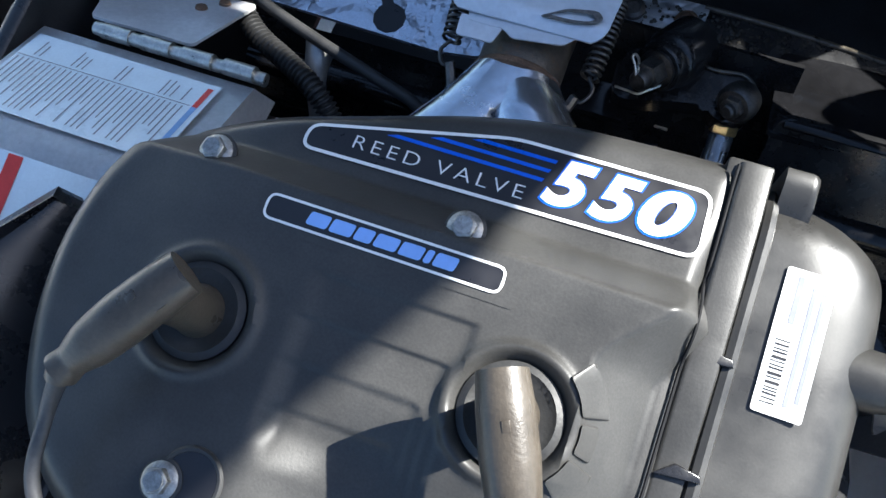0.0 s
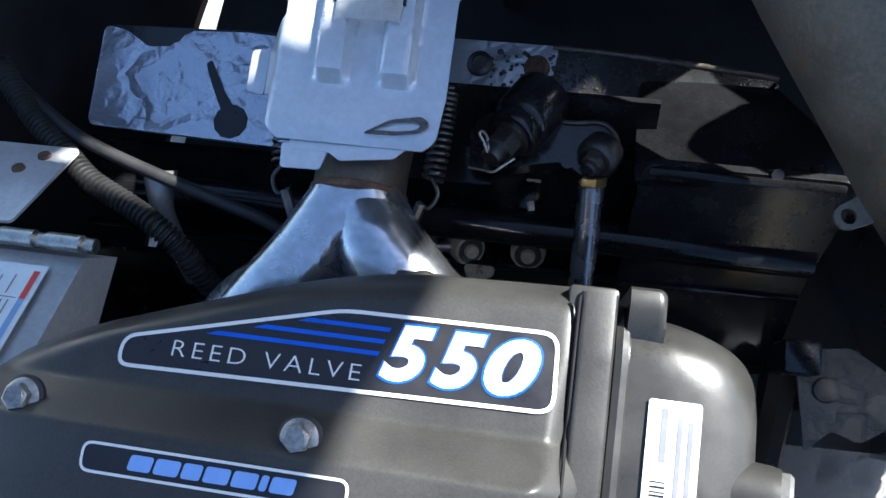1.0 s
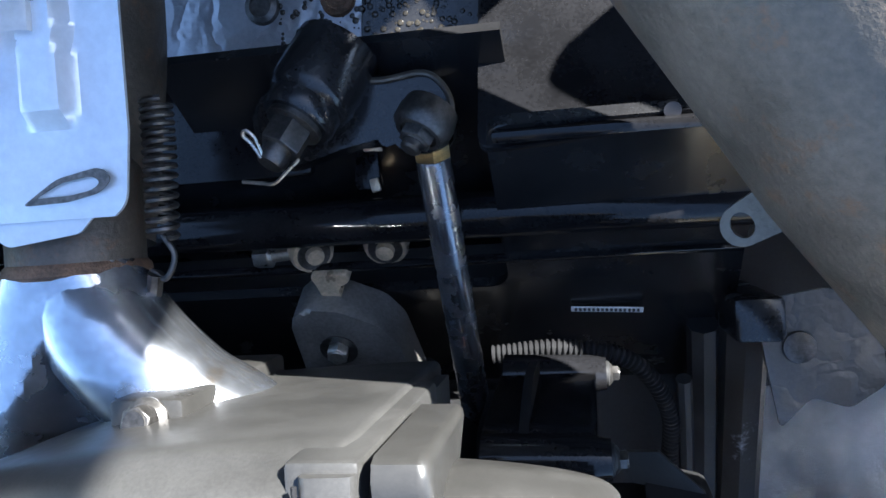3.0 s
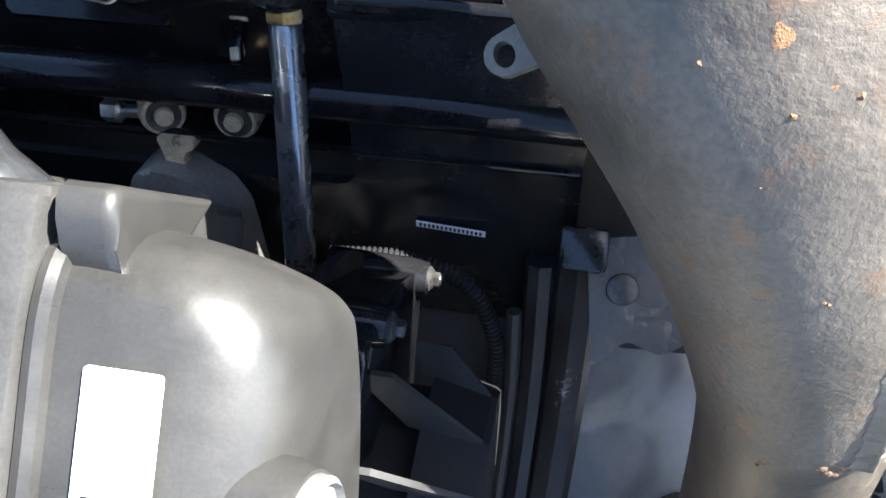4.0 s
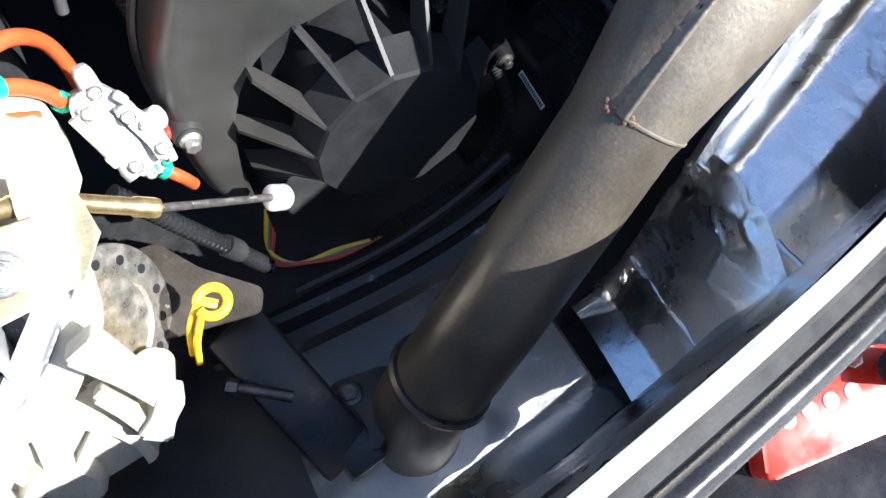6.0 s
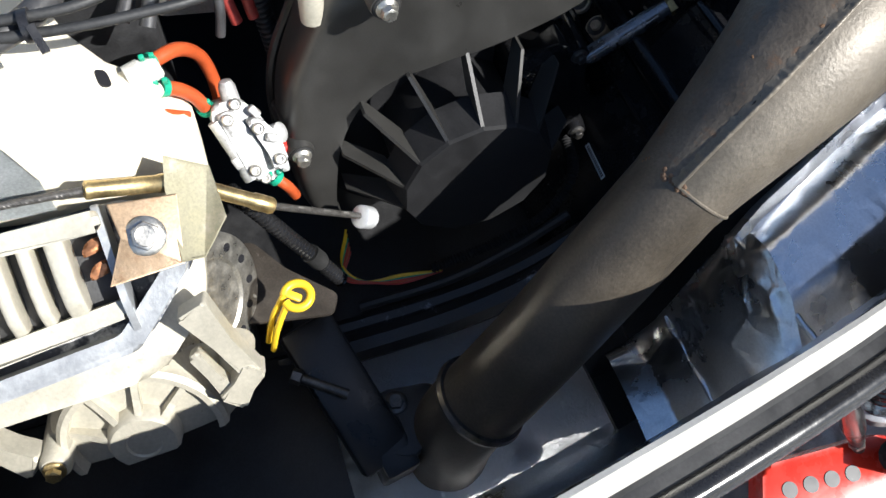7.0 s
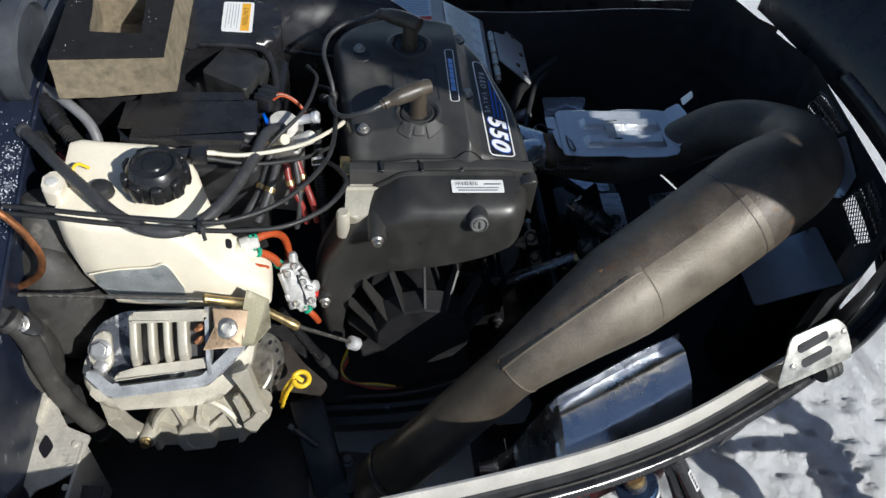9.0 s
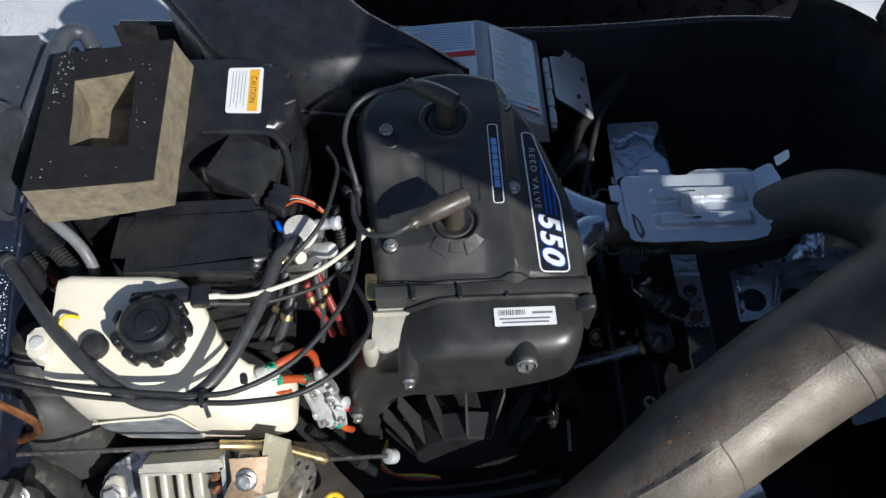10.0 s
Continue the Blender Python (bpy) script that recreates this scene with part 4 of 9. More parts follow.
M_rustspot = mat("orange rust", (0.14, 0.075, 0.035), 0.85, 0.0, scale=200, fine=900, vary=0.5, bump=1.0)
rnd = random.Random(21)
LARGE_RUST = [(74, 87, 0.0044), (82, 104, 0.0046), (84, 82, 0.0034), (79, 107, 0.0030), (75, 95, 0.0026)]
for k in range(46):
    i = rnd.choice([68, 70, 72, 74, 76, 78, 80, 82, 84, 86, 88, 90, 99])
    d = (line[i + 1] - line[i - 1]).normalized()
    side = d.cross(Vector((0, 0, 1))).normalized()
    a = radians(rnd.uniform(80, 132))
    n_ = (side * -math.cos(a) + side.cross(d) * math.sin(a)).normalized()
    r = rnd.choice((0.0008, 0.0010, 0.0014, 0.0018, 0.0026))
    if k < len(LARGE_RUST):
        i, deg, r = LARGE_RUST[k]
        d = (line[i + 1] - line[i - 1]).normalized()
        n_ = around(i, deg)[1]
    blob = bmesh.new()
    ring = [blob.verts.new((r * rnd.uniform(0.6, 1.25) * math.cos(q * math.pi / 5), r * rnd.uniform(0.6, 1.25) * math.sin(q * math.pi / 5), -0.0005)) for q in range(10)]
    tip = blob.verts.new((0, 0, 0.0003))
    for q in range(10):
        blob.faces.new((ring[q], ring[(q + 1) % 10], tip))
    place = frame_from(n_).to_4x4()
    drift = rnd.uniform(-0.006, 0.006)
    large = k < len(LARGE_RUST)
    place.translation = line[i] + d * (0 if large else drift) + n_ * (rads[i] - (0.0002 if large else 0))
    bmesh.ops.transform(blob, matrix=place, verts=blob.verts)
    part("rust_spot", blob, M_rustspot, pipe)
i = 124
d = (line[i + 1] - line[i - 1]).normalized()
part("outlet_ring", bm_lathe([(rads[i] + 0.003, -0.004), (rads[i] + 0.0045, 0.0), (rads[i] + 0.003, 0.004)], line[i], d, seg=36), M_dark_steel, pipe, "dark outlet ring")
hanger = thing("exhaust_bracket", (0.27, -0.02, 0.06), "black steel bracket at the foot of the exhaust pipe", "bracket")
part("plate", bm_prism(rounded([(0.262, -0.060), (0.312, -0.070), (0.325, -0.045), (0.290, -0.015), (0.268, -0.012)], 0.008), 0.100, 0.106, bevel=0.002), M_matte, hanger)
part("foot", bm_box((0.03, 0.04, 0.05), (0.285, -0.045, 0.076), bevel=0.003), M_matte, hanger)
part("bolt", bm_hex_bolt(0.0065, 0.006, (0.276, -0.048, 0.106)), M_dark_steel, hanger)

# ---- Y pipe ----
ypipe = thing("exhaust_manifold", (-0.065, 0.17, 0.3), "bright stainless two into one exhaust manifold", "manifold")
part("left_branch", bm_tube([(-0.062, 0.226, 0.343), (-0.074, 0.200, 0.344), (-0.098, 0.170, 0.339), (-0.126, 0.146, 0.324), (-0.140, 0.10, 0.30)], [0.0215, 0.0225, 0.0220, 0.0215, 0.021], seg=32), M_chrome, ypipe)
part("right_branch", bm_tube([(-0.060, 0.226, 0.343), (-0.046, 0.200, 0.347), (-0.022, 0.175, 0.345), (0.002, 0.152, 0.333), (0.008, 0.10, 0.31)], [0.0215, 0.0245, 0.0235, 0.0225, 0.022], seg=32), M_chrome, ypipe)
body = bmesh.new()
rings = []
for k in range(30):
    y = 0.2235 - 0.0885 * k / 29
    half = float(np.interp(y, [0.135, 0.150, 0.170, 0.200, 0.2235], [0.086, 0.077, 0.0605, 0.0385, 0.0245]))
    mid = float(np.interp(y, [0.135, 0.170, 0.2235], [-0.063, -0.060, -0.061]))
    ring = []
    for j in range(61):
        a = math.pi * j / 60
        u = math.copysign(abs(math.cos(a)) ** 0.75, math.cos(a))
        dent = max(0.0, 0.55 * (0.207 - y) - abs(u * half - 0.003)) * 1.0
        drop = 0.020 * smooth01(0.180, 0.130, y)
        top = 0.0250 * abs(math.sin(a)) ** 0.6 - 0.018 * smooth01(0.0, 0.011, dent)
        ring.append(body.verts.new((mid + u * half, y, 0.3430 - drop + top)))
    rings.append(ring)
for r0, r1 in zip(rings, rings[1:]):
    for j in range(60):
        body.faces.new((r0[j], r0[j + 1], r1[j + 1], r1[j]))
part("web", body, M_chrome, ypipe, "pressed web with a pointed dent", smooth=50)
part("weld_line", bm_tube([(-0.036, 0.222, 0.352), (-0.030, 0.211, 0.354), (-0.014, 0.190, 0.356), (0.004, 0.168, 0.350)], 0.0022, seg=8), M_rust, ypipe, "rusty weld line")
part("outlet_collar", bm_lathe([(0.0255, -0.0015), (0.0272, 0.0), (0.0268, 0.0025), (0.0250, 0.0045)], (-0.061, 0.2235, 0.343), (0, 1, 0)), M_rust, ypipe, "rusty weld bead")
part("outlet_sleeve", bm_lathe([(0.0252, 0.0), (0.0252, 0.036), (0.022, 0.040)], (-0.061, 0.2270, 0.343), (0, 1, 0)), M_pipe, ypipe, "sooty dark sleeve")

# ---- pipe details ----
ear = Vector((0.175, 0.228, 0.387))
ear_x = Vector((0.85, 0.46, 0.20)).normalized()
ear_z = Vector((-0.25, -0.12, 0.95))
ear_z = (ear_z - ear_x * ear_z.dot(ear_x)).normalized()
ear_m = Matrix((ear_x, ear_z.cross(ear_x), ear_z)).transposed().to_4x4()
ear_m.translation = ear
ring_out = [(0.0060 * math.cos(a_) if math.cos(a_) < 0.25 else 0.014, 0.0060 * math.sin(a_) * (1.0 if math.cos(a_) < 0.25 else 1.25)) for a_ in np.linspace(0, 2 * math.pi, 24, endpoint=False)]
ring_in = [(0.0031 * math.cos(a_), 0.0038 * math.sin(a_)) for a_ in np.linspace(0, 2 * math.pi, 24, endpoint=False)]
part("hanger_eye", bm_frame(ring_out, ring_in, -0.0025, 0.0025, m=ear_m), M_pipebare, pipe, "worn steel hanger eye")
part("hanger_tab", bm_box((0.010, 0.010, 0.005), ear + ear_x * 0.013 + ear_z.cross(ear_x) * -0.004, (0, -10, 28), bevel=0.002), M_pipebare, pipe)
blob = bmesh.new()
rnd = random.Random(3)
for k in range(11):
    q, n_ = around(99, 64 + 3.4 * k)
    bm_lathe([(0.0024 + 0.0014 * rnd.random(), -0.002), (0.0019, 0.0001), (0.0010, 0.0007), (0, 0.0009)], q + (line[100] - line[99]) * rnd.uniform(-0.25, 0.25), n_, seg=8, bm=blob)
part("weld_blob", blob, M_rust, pipe, "rusty lump of weld")
part("weld_ring", bm_tube([around(99, a_)[0] for a_ in np.linspace(-100, 80, 30)], 0.0011, seg=6, n=2), M_pipebare, pipe, "girth weld")
part("collar_line", bm_tube([around(65, a_, -0.0003)[0] for a_ in np.linspace(0, 360, 49)], 0.0008, seg=6, n=2), M_dark_steel, pipe)
part("crease", bm_tube([around(79, a_, -0.0003)[0] for a_ in np.linspace(75, 8, 16)], 0.0009, seg=6, n=2), M_pipebare, pipe, "faint crease of the stamping")

# ---- heat shield over the pipe ----
shield = thing("heat_shield", (-0.065, 0.33, 0.375), "bent sheet aluminium heat shield over the exhaust outlet", "heat shield")
SHIELD_Y = [0.243, 0.246, 0.250, 0.266, 0.270, 0.297, 0.302, 0.309, 0.322, 0.330, 0.338, 0.380, 0.398, 0.404]
SHIELD_L = [-0.100, -0.104, -0.107, -0.1075, -0.116, -0.1165, -0.112, -0.1045, -0.105, -0.113, -0.117, -0.118, -0.117, -0.112]
SHIELD_R = [-0.024, -0.0195, -0.017, -0.0155, -0.0150, -0.0150, -0.0150, -0.0150, -0.0150, -0.0120, -0.0120, -0.0130, -0.018, -0.026]


def shield_z(x, y):
    rib = sum(smooth01(0.0100, 0.0065, abs(x - c)) for c in (-0.0760, -0.0420))
    rib *= smooth01(0.272, 0.280, y) * smooth01(0.388, 0.380, y)
    flare = 0.018 * smooth01(0.0, 0.014, -0.104 - x)
    return 0.3790 + 0.0075 * rib - flare * (1 - smooth01(0.30, 0.33, y) * 0.6) + 0.0008 * math.sin(38 * x + 21 * y) - 0.012 * smooth01(0.252, 0.240, y) * 0.3


sh = bmesh.new()
tops, lows = [], []
for iy in range(82):
    y = 0.243 + 0.161 * iy / 81
    xl, xr = float(np.interp(y, SHIELD_Y, SHIELD_L)), float(np.interp(y, SHIELD_Y, SHIELD_R))
    xs = [xl + (xr - xl) * ix / 56 for ix in range(57)]
    tops.append([sh.verts.new((x, y, shield_z(x, y))) for x in xs])
    lows.append([sh.verts.new((x, y, shield_z(x, y) - 0.0014)) for x in xs])
for iy in range(81):
    for i in range(56):
        sh.faces.new((tops[iy][i], tops[iy][i + 1], tops[iy + 1][i + 1], tops[iy + 1][i]))
        sh.faces.new((lows[iy][i], lows[iy + 1][i], lows[iy + 1][i + 1], lows[iy][i + 1]))
    for i in (0, 56):
        sh.faces.new((tops[iy][i], tops[iy + 1][i], lows[iy + 1][i], lows[iy][i]))
for row, low in ((tops[0], lows[0]), (tops[-1], lows[-1])):
    for i in range(56):
        sh.faces.new((row[i], low[i], low[i + 1], row[i + 1]))
part("plate", sh, M_shield, shield, smooth=30)
strap = bmesh.new()
arch = [(-0.0765, 0.3815), (-0.0760, 0.3880), (-0.0735, 0.3893), (-0.059, 0.3900), (-0.0445, 0.3893), (-0.0420, 0.3880), (-0.0415, 0.3815)]
arch_v = [[strap.verts.new((x, y, z)) for x, z in arch] for y in (0.3045, 0.3165)]
for i in range(len(arch) - 1):
    strap.faces.new((arch_v[0][i], arch_v[0][i + 1], arch_v[1][i + 1], arch_v[1][i]))
bmesh.ops.solidify(strap, geom=strap.faces[:], thickness=0.001)
part("strap", strap, M_sheet, shield, "bowed flat strap")
for x in (-0.0772, -0.0412):
    part("strap_slot", bm_box((0.0016, 0.010, 0.0016), (x, 0.3195, 0.3862)), M_ink, shield)
part("rear_lip", bm_prism(rounded([(-0.0975, 0.2415), (-0.072, 0.2415), (-0.0755, 0.2290), (-0.0965, 0.2285)], 0.002), 0, 0.0014, m=pose(0, 0, 0.3725)), M_shield, shield)
part("rear_edge", bm_prism(rounded([(-0.094, 0.2440), (-0.032, 0.2440), (-0.038, 0.2380), (-0.066, 0.2345), (-0.072, 0.2385), (-0.092, 0.2385)], 0.002), 0.3730, 0.3742), M_shield, shield)
part("side_tab", bm_prism(rounded([(-0.117, 0.270), (-0.117, 0.297), (-0.127, 0.295), (-0.127, 0.272)], 0.002), 0.3600, 0.3614), M_shield, shield)
part("front_ear", bm_prism(rounded([(-0.108, 0.402), (-0.030, 0.402), (-0.050, 0.424), (-0.085, 0.430), (-0.112, 0.424)], 0.006), 0, 0.0014, m=pose(0, 0.402, 0.3775) @ pose(0, 0, 0, 30) @ pose(0, -0.402, 0)), M_shield, shield, "turned up front ear")
part("ear_tip", bm_prism(rounded([(-0.118, 0.426), (-0.104, 0.426), (-0.104, 0.444), (-0.116, 0.446)], 0.003), 0, 0.0014, m=pose(0, 0.426, 0.3910) @ pose(0, 0, 0, 58) @ pose(0, -0.426, 0)), M_shield, shield)
scorch = [(0.0, 0.0), (0.018, 0.0005), (0.030, 0.0030), (0.0345, 0.0075), (0.030, 0.0115), (0.014, 0.0085)]
outer_ring = [(x - 0.055, y + 0.2480) for x, y in rounded(scorch, 0.003)]
cx, cy = -0.036, 0.2532
part("scrape_mark", bm_frame(outer_ring, [(cx + (x - cx) * 0.72, cy + (y - cy) * 0.55) for x, y in outer_ring], 0.3800, 0.3804), M_scorch, shield, "sooty oval scrape")

# ---- pipe springs ----
for k, (x0, x1) in enumerate(((-0.104, -0.106), (-0.021, -0.019))):
    spring = thing("exhaust_spring", (x0, 0.24, 0.345), "rusty steel coil spring holding the exhaust joint", "spring", "exhaust springs")
    part("coil", bm_coil([(x0, 0.235, 0.350), (x1, 0.262, 0.352), (x1, 0.285, 0.352)], 0.0052, 0.0011, 15), M_dark_steel, spring)
    sgn = 1 if k else -1
    part("hook", bm_tube([(x0, 0.236, 0.350), (x0 + 0.004 * sgn, 0.228, 0.350), (x0, 0.220, 0.350), (x0 - 0.006 * sgn, 0.223, 0.349)], 0.0012, seg=8), M_dark_steel, spring)
    part("anchor", bm_tube([(x0 - 0.004 * sgn, 0.222, 0.350), (x0 - 0.010 * sgn, 0.205, 0.343), (x0 - 0.012 * sgn, 0.190, 0.330)], 0.0030, seg=8), M_dark_steel, spring)

post = thing("shroud_post", (-0.008, 0.178, 0.30), "black moulded lug with a bolt before the shroud", "post")
part("column", bm_box((0.0270, 0.0200, 0.090), (-0.0140, 0.1720, 0.3370), bevel=0.0022), M_cover, post)
part("screw", bm_hex_bolt(0.0052, 0.0085, (-0.0130, 0.1750, 0.3820), (0, 0.15, 1)), M_dark_steel, post, "dull hexagon bolt")


# ---- oil tank ----
def bm_loft(stations, radius=0.013):
    """A closed skin over rounded sections (x, z) that stand at places along y."""
    b = bmesh.new()
    rings = [[b.verts.new((x, y, z)) for x, z in rounded(poly, r, 5)] for y, r, poly in stations]
    k = len(rings[0])
    for a, c in zip(rings, rings[1:]):
        for i in range(k):
            b.faces.new((a[i], a[(i + 1) % k], c[(i + 1) % k], c[i]))
    b.faces.new(rings[0]), b.faces.new(rings[-1])
    bmesh.ops.recalc_face_normals(b, faces=b.faces[:])
    return b


M_tankgrey = mat("oil stained translucent plastic", (0.50, 0.53, 0.54), 0.25, scale=16, vary=0.25, bump=0.03, dirt=(0.30, 0.34, 0.37), dirt_at=0.60, dirt_scale=18)


def make_tank():
    root = thing("oil_tank", (0.1, -0.25, 0.27), "white translucent plastic oil tank with black screw cap", "oil tank")
    sections = ((-0.3530, 0.010, 0.144, 0.400, 0.444, 0.055, 0.456, 0.400), (-0.3500, 0.012, 0.152, 0.392, 0.450, 0.048, 0.463, 0.390), (-0.3380, 0.013, 0.161, 0.352, 0.451, 0.045, 0.465, 0.350),
                (-0.3120, 0.014, 0.166, 0.306, 0.448, 0.045, 0.462, 0.306), (-0.2600, 0.014, 0.167, 0.298, 0.444, 0.045, 0.458, 0.296), (-0.2360, 0.015, 0.168, 0.296, 0.438, 0.048, 0.456, 0.290),
                (-0.2250, 0.014, 0.168, 0.295, 0.428, 0.056, 0.450, 0.286), (-0.2150, 0.013, 0.168, 0.294, 0.413, 0.068, 0.437, 0.284), (-0.2050, 0.012, 0.168, 0.292, 0.396, 0.088, 0.415, 0.280),
                (-0.1950, 0.012, 0.168, 0.290, 0.378, 0.100, 0.392, 0.278), (-0.1800, 0.012, 0.166, 0.286, 0.356, 0.106, 0.371, 0.275), (-0.1560, 0.012, 0.161, 0.280, 0.338, 0.102, 0.345, 0.270),
                (-0.1440, 0.012, 0.156, 0.280, 0.328, 0.101, 0.328, 0.272), (-0.1390, 0.010, 0.150, 0.284, 0.318, 0.106, 0.316, 0.280))
    stations = [(y, r, [(xf, zb), (xf - 0.002, zt), (xb, zt2), (xb, zb2)]) for y, r, xf, zb, zt, xb, zt2, zb2 in sections]
    body = part("tank_body", bm_loft(stations), M_tank, root, smooth=38)
    # see through lower part of the front, its top edge bowed
    panel = bmesh.new()
    cols = []
    for y, zt, zb, x in ((-0.3270, 0.3690, 0.345, 0.1645), (-0.3120, 0.3755, 0.325, 0.1668), (-0.2860, 0.3795, 0.316, 0.1675), (-0.2600, 0.3830, 0.314, 0.1682), (-0.2440, 0.3870, 0.313, 0.1688), (-0.2320, 0.3480, 0.313, 0.1690)):
        cols.append([panel.verts.new((x, y, zt + (zb - zt) * k / 3)) for k in range(4)])
    for c0, c1 in zip(cols, cols[1:]):
        for k in range(3):
            panel.faces.new((c0[k], c0[k + 1], c1[k + 1], c1[k]))
    bmesh.ops.solidify(panel, geom=panel.faces[:], thickness=0.0010)
    part("sight_panel", panel, M_tankgrey, body, "grey oil stained see through lower side")
    part("weld_line", bm_tube([(0.1678, -0.330, 0.3695), (0.1690, -0.30, 0.3785), (0.1695, -0.262, 0.3828), (0.1700, -0.244, 0.3872), (0.1702, -0.231, 0.347)], 0.0011, seg=6), M_tank, body)
    part("screw_lug", bm_prism(rounded([(0.108, -0.364), (0.134, -0.362), (0.140, -0.342), (0.104, -0.340)], 0.006), 0.448, 0.469, bevel=0.003), M_tank, body, "white moulded lug")
    part("lug_screw", bm_lathe([(0.0065, 0), (0.0060, 0.002), (0, 0.003)], (0.122, -0.353, 0.469), seg=18), M_greyplastic, root)
    part("hose_clip", bm_tube([(0.094, -0.322, 0.462), (0.096, -0.331, 0.470), (0.103, -0.335, 0.470), (0.108, -0.333, 0.463)], 0.0018, seg=8), M_yellow, root, "yellow hose clip")
    part("slot", bm_prism(rounded([(-0.006, -0.0045), (0.006, -0.0045), (0.006, 0.0045), (-0.006, 0.0045)], 0.0042), 0, 0.0012, m=pose(0.126, -0.1830, 0.3705, -40, 18, 10)), M_ink, body)
    part("outlet_boss", bm_lathe([(0.016, -0.012), (0.0155, 0.002), (0.012, 0.006), (0.011, 0.011), (0, 0.012)], (0.122, -0.1665, 0.351), (0.15, 0.75, 0.62), seg=24), M_tank, body)
    cap = (0.113, -0.248, 0.455)
    knurl = bm_lathe([(0.029, 0), (0.029, 0.010), (0.0315, 0.012), (0.0310, 0.022), (0.0285, 0.029), (0.0240, 0.034), (0.0215, 0.034), (0.0200, 0.031), (0.0120, 0.0315), (0.0105, 0.0335), (0.0, 0.0335)], cap, seg=48)
    capob = part("screw_cap", knurl, M_gloss, root, "black screw cap")
    for k in range(9):
        a = 2 * math.pi * k / 9 + 0.2
        part("cap_lug", bm_box((0.009, 0.0135, 0.023), (cap[0] + 0.0315 * math.cos(a), cap[1] + 0.0315 * math.sin(a), cap[2] + 0.0155), (0, 0, math.degrees(a)), bevel=0.0035, seg=3), M_gloss, capob)
    part("vent_plug", bm_lathe([(0.0125, 0), (0.0125, 0.007), (0.010, 0.012), (0.007, 0.013), (0, 0.0135)], (0.122, -0.3050, 0.452)), M_rubber, root, "black rubber vent plug")
    return root


make_tank()


# ---- airbox ----
M_airbox = mat("smooth black moulding with snow dust", (0.016, 0.016, 0.018), 0.30, scale=40, vary=0.25, bump=0.06, dirt=(0.30, 0.31, 0.33), dirt_at=0.80, dirt_scale=110)


def make_airbox():
    root = thing("airbox", (-0.1, -0.22, 0.3), "black plastic airbox with foam intake collar and caution label", "airbox")
    part("main_body", bm_prism(rounded([(-0.222, -0.375), (-0.030, -0.365), (-0.030, -0.300), (-0.120, -0.240), (-0.118, -0.146), (-0.145, -0.126), (-0.196, -0.130), (-0.222, -0.155)], 0.014), 0.28, 0.472, bevel=0.012, seg=5), M_airbox, root)
    part("pocket_floor", bm_prism(rounded([(-0.122, -0.300), (-0.03, -0.300), (-0.03, -0.135), (-0.118, -0.140)], 0.008), 0.28, 0.424, bevel=0.005), M_airbox, root)
    part("pocket_rim", bm_tube([(-0.030, -0.262, 0.452), (-0.075, -0.256, 0.462), (-0.112, -0.243, 0.4660), (-0.122, -0.232, 0.4670), (-0.121, -0.190, 0.4675), (-0.119, -0.160, 0.4665), (-0.113, -0.146, 0.463), (-0.095, -0.136, 0.452), (-0.060, -0.131, 0.440), (-0.030, -0.132, 0.434)], 0.0048, seg=12), M_airbox, root, "rounded lip of the recess")
    part("pocket_flank", bm_prism(rounded([(-0.135, -0.136), (-0.060, -0.137), (-0.030, -0.140), (-0.030, -0.128), (-0.062, -0.124), (-0.135, -0.120)], 0.004), 0.28, 0.434, bevel=0.004), M_airbox, root)
    part("lower_body", bm_prism(rounded([(-0.034, -0.300), (0.046, -0.304), (0.050, -0.148), (0.0, -0.150), (-0.036, -0.152)], 0.016), 0.30, 0.462, bevel=0.016, seg=6), M_airbox, root)
    part("lower_skirt", bm_prism(rounded([(-0.05, -0.305), (0.052, -0.306), (0.058, -0.146), (-0.05, -0.148)], 0.012), 0.28, 0.425, bevel=0.008), M_matte, root)
    outer = [(-0.182, -0.372), (-0.010, -0.370), (-0.0175, -0.2477), (-0.2000, -0.2505)]
    inner = [(-0.147, -0.3456), (-0.0602, -0.3358), (-0.0578, -0.2773), (-0.1581, -0.2840)]
    base = [(-0.200, -0.382), (-0.008, -0.372), (-0.0105, -0.3273), (-0.0234, -0.2425), (-0.2125, -0.2440)]
    b = bmesh.new()
    lo = [b.verts.new((x, y, 0.4725)) for x, y in base]
    hi, mid = [[b.verts.new((x, y, 0.525)) for x, y in ring] for ring in (outer, inner)]
    deep = [b.verts.new((x, y, 0.474)) for x, y in inner]
    for i in range(4):
        b.faces.new((mid[i], mid[(i + 1) % 4], deep[(i + 1) % 4], deep[i]))
    b.faces.new(deep[::-1])
    b.faces.new((lo[0], lo[1], hi[1], hi[0]))
    b.faces.new((lo[1], lo[2], hi[1]))
    b.faces.new((lo[2], lo[3], hi[2], hi[1]))
    b.faces.new((lo[3], lo[4], hi[3], hi[2]))
    b.faces.new((lo[4], lo[0], hi[0], hi[3]))
    bmesh.ops.subdivide_edges(b, edges=b.edges[:], cuts=7, use_grid_fill=True)
    for v in b.verts:
        v.co += Vector((noise.noise(v.co * 60), noise.noise(v.co * 60 + Vector((5, 0, 0))), 0)) * 0.0012
    collar = part("foam_collar", b, M_foam, root, "tan foam sides of the intake collar", smooth=30)
    part("collar_skin", bm_frame(outer, inner, 0.5255, 0.5275), M_foamskin, collar, "black skin of the foam with snow specks")
    rnd_ = random.Random(17)
    crystals = bmesh.new()
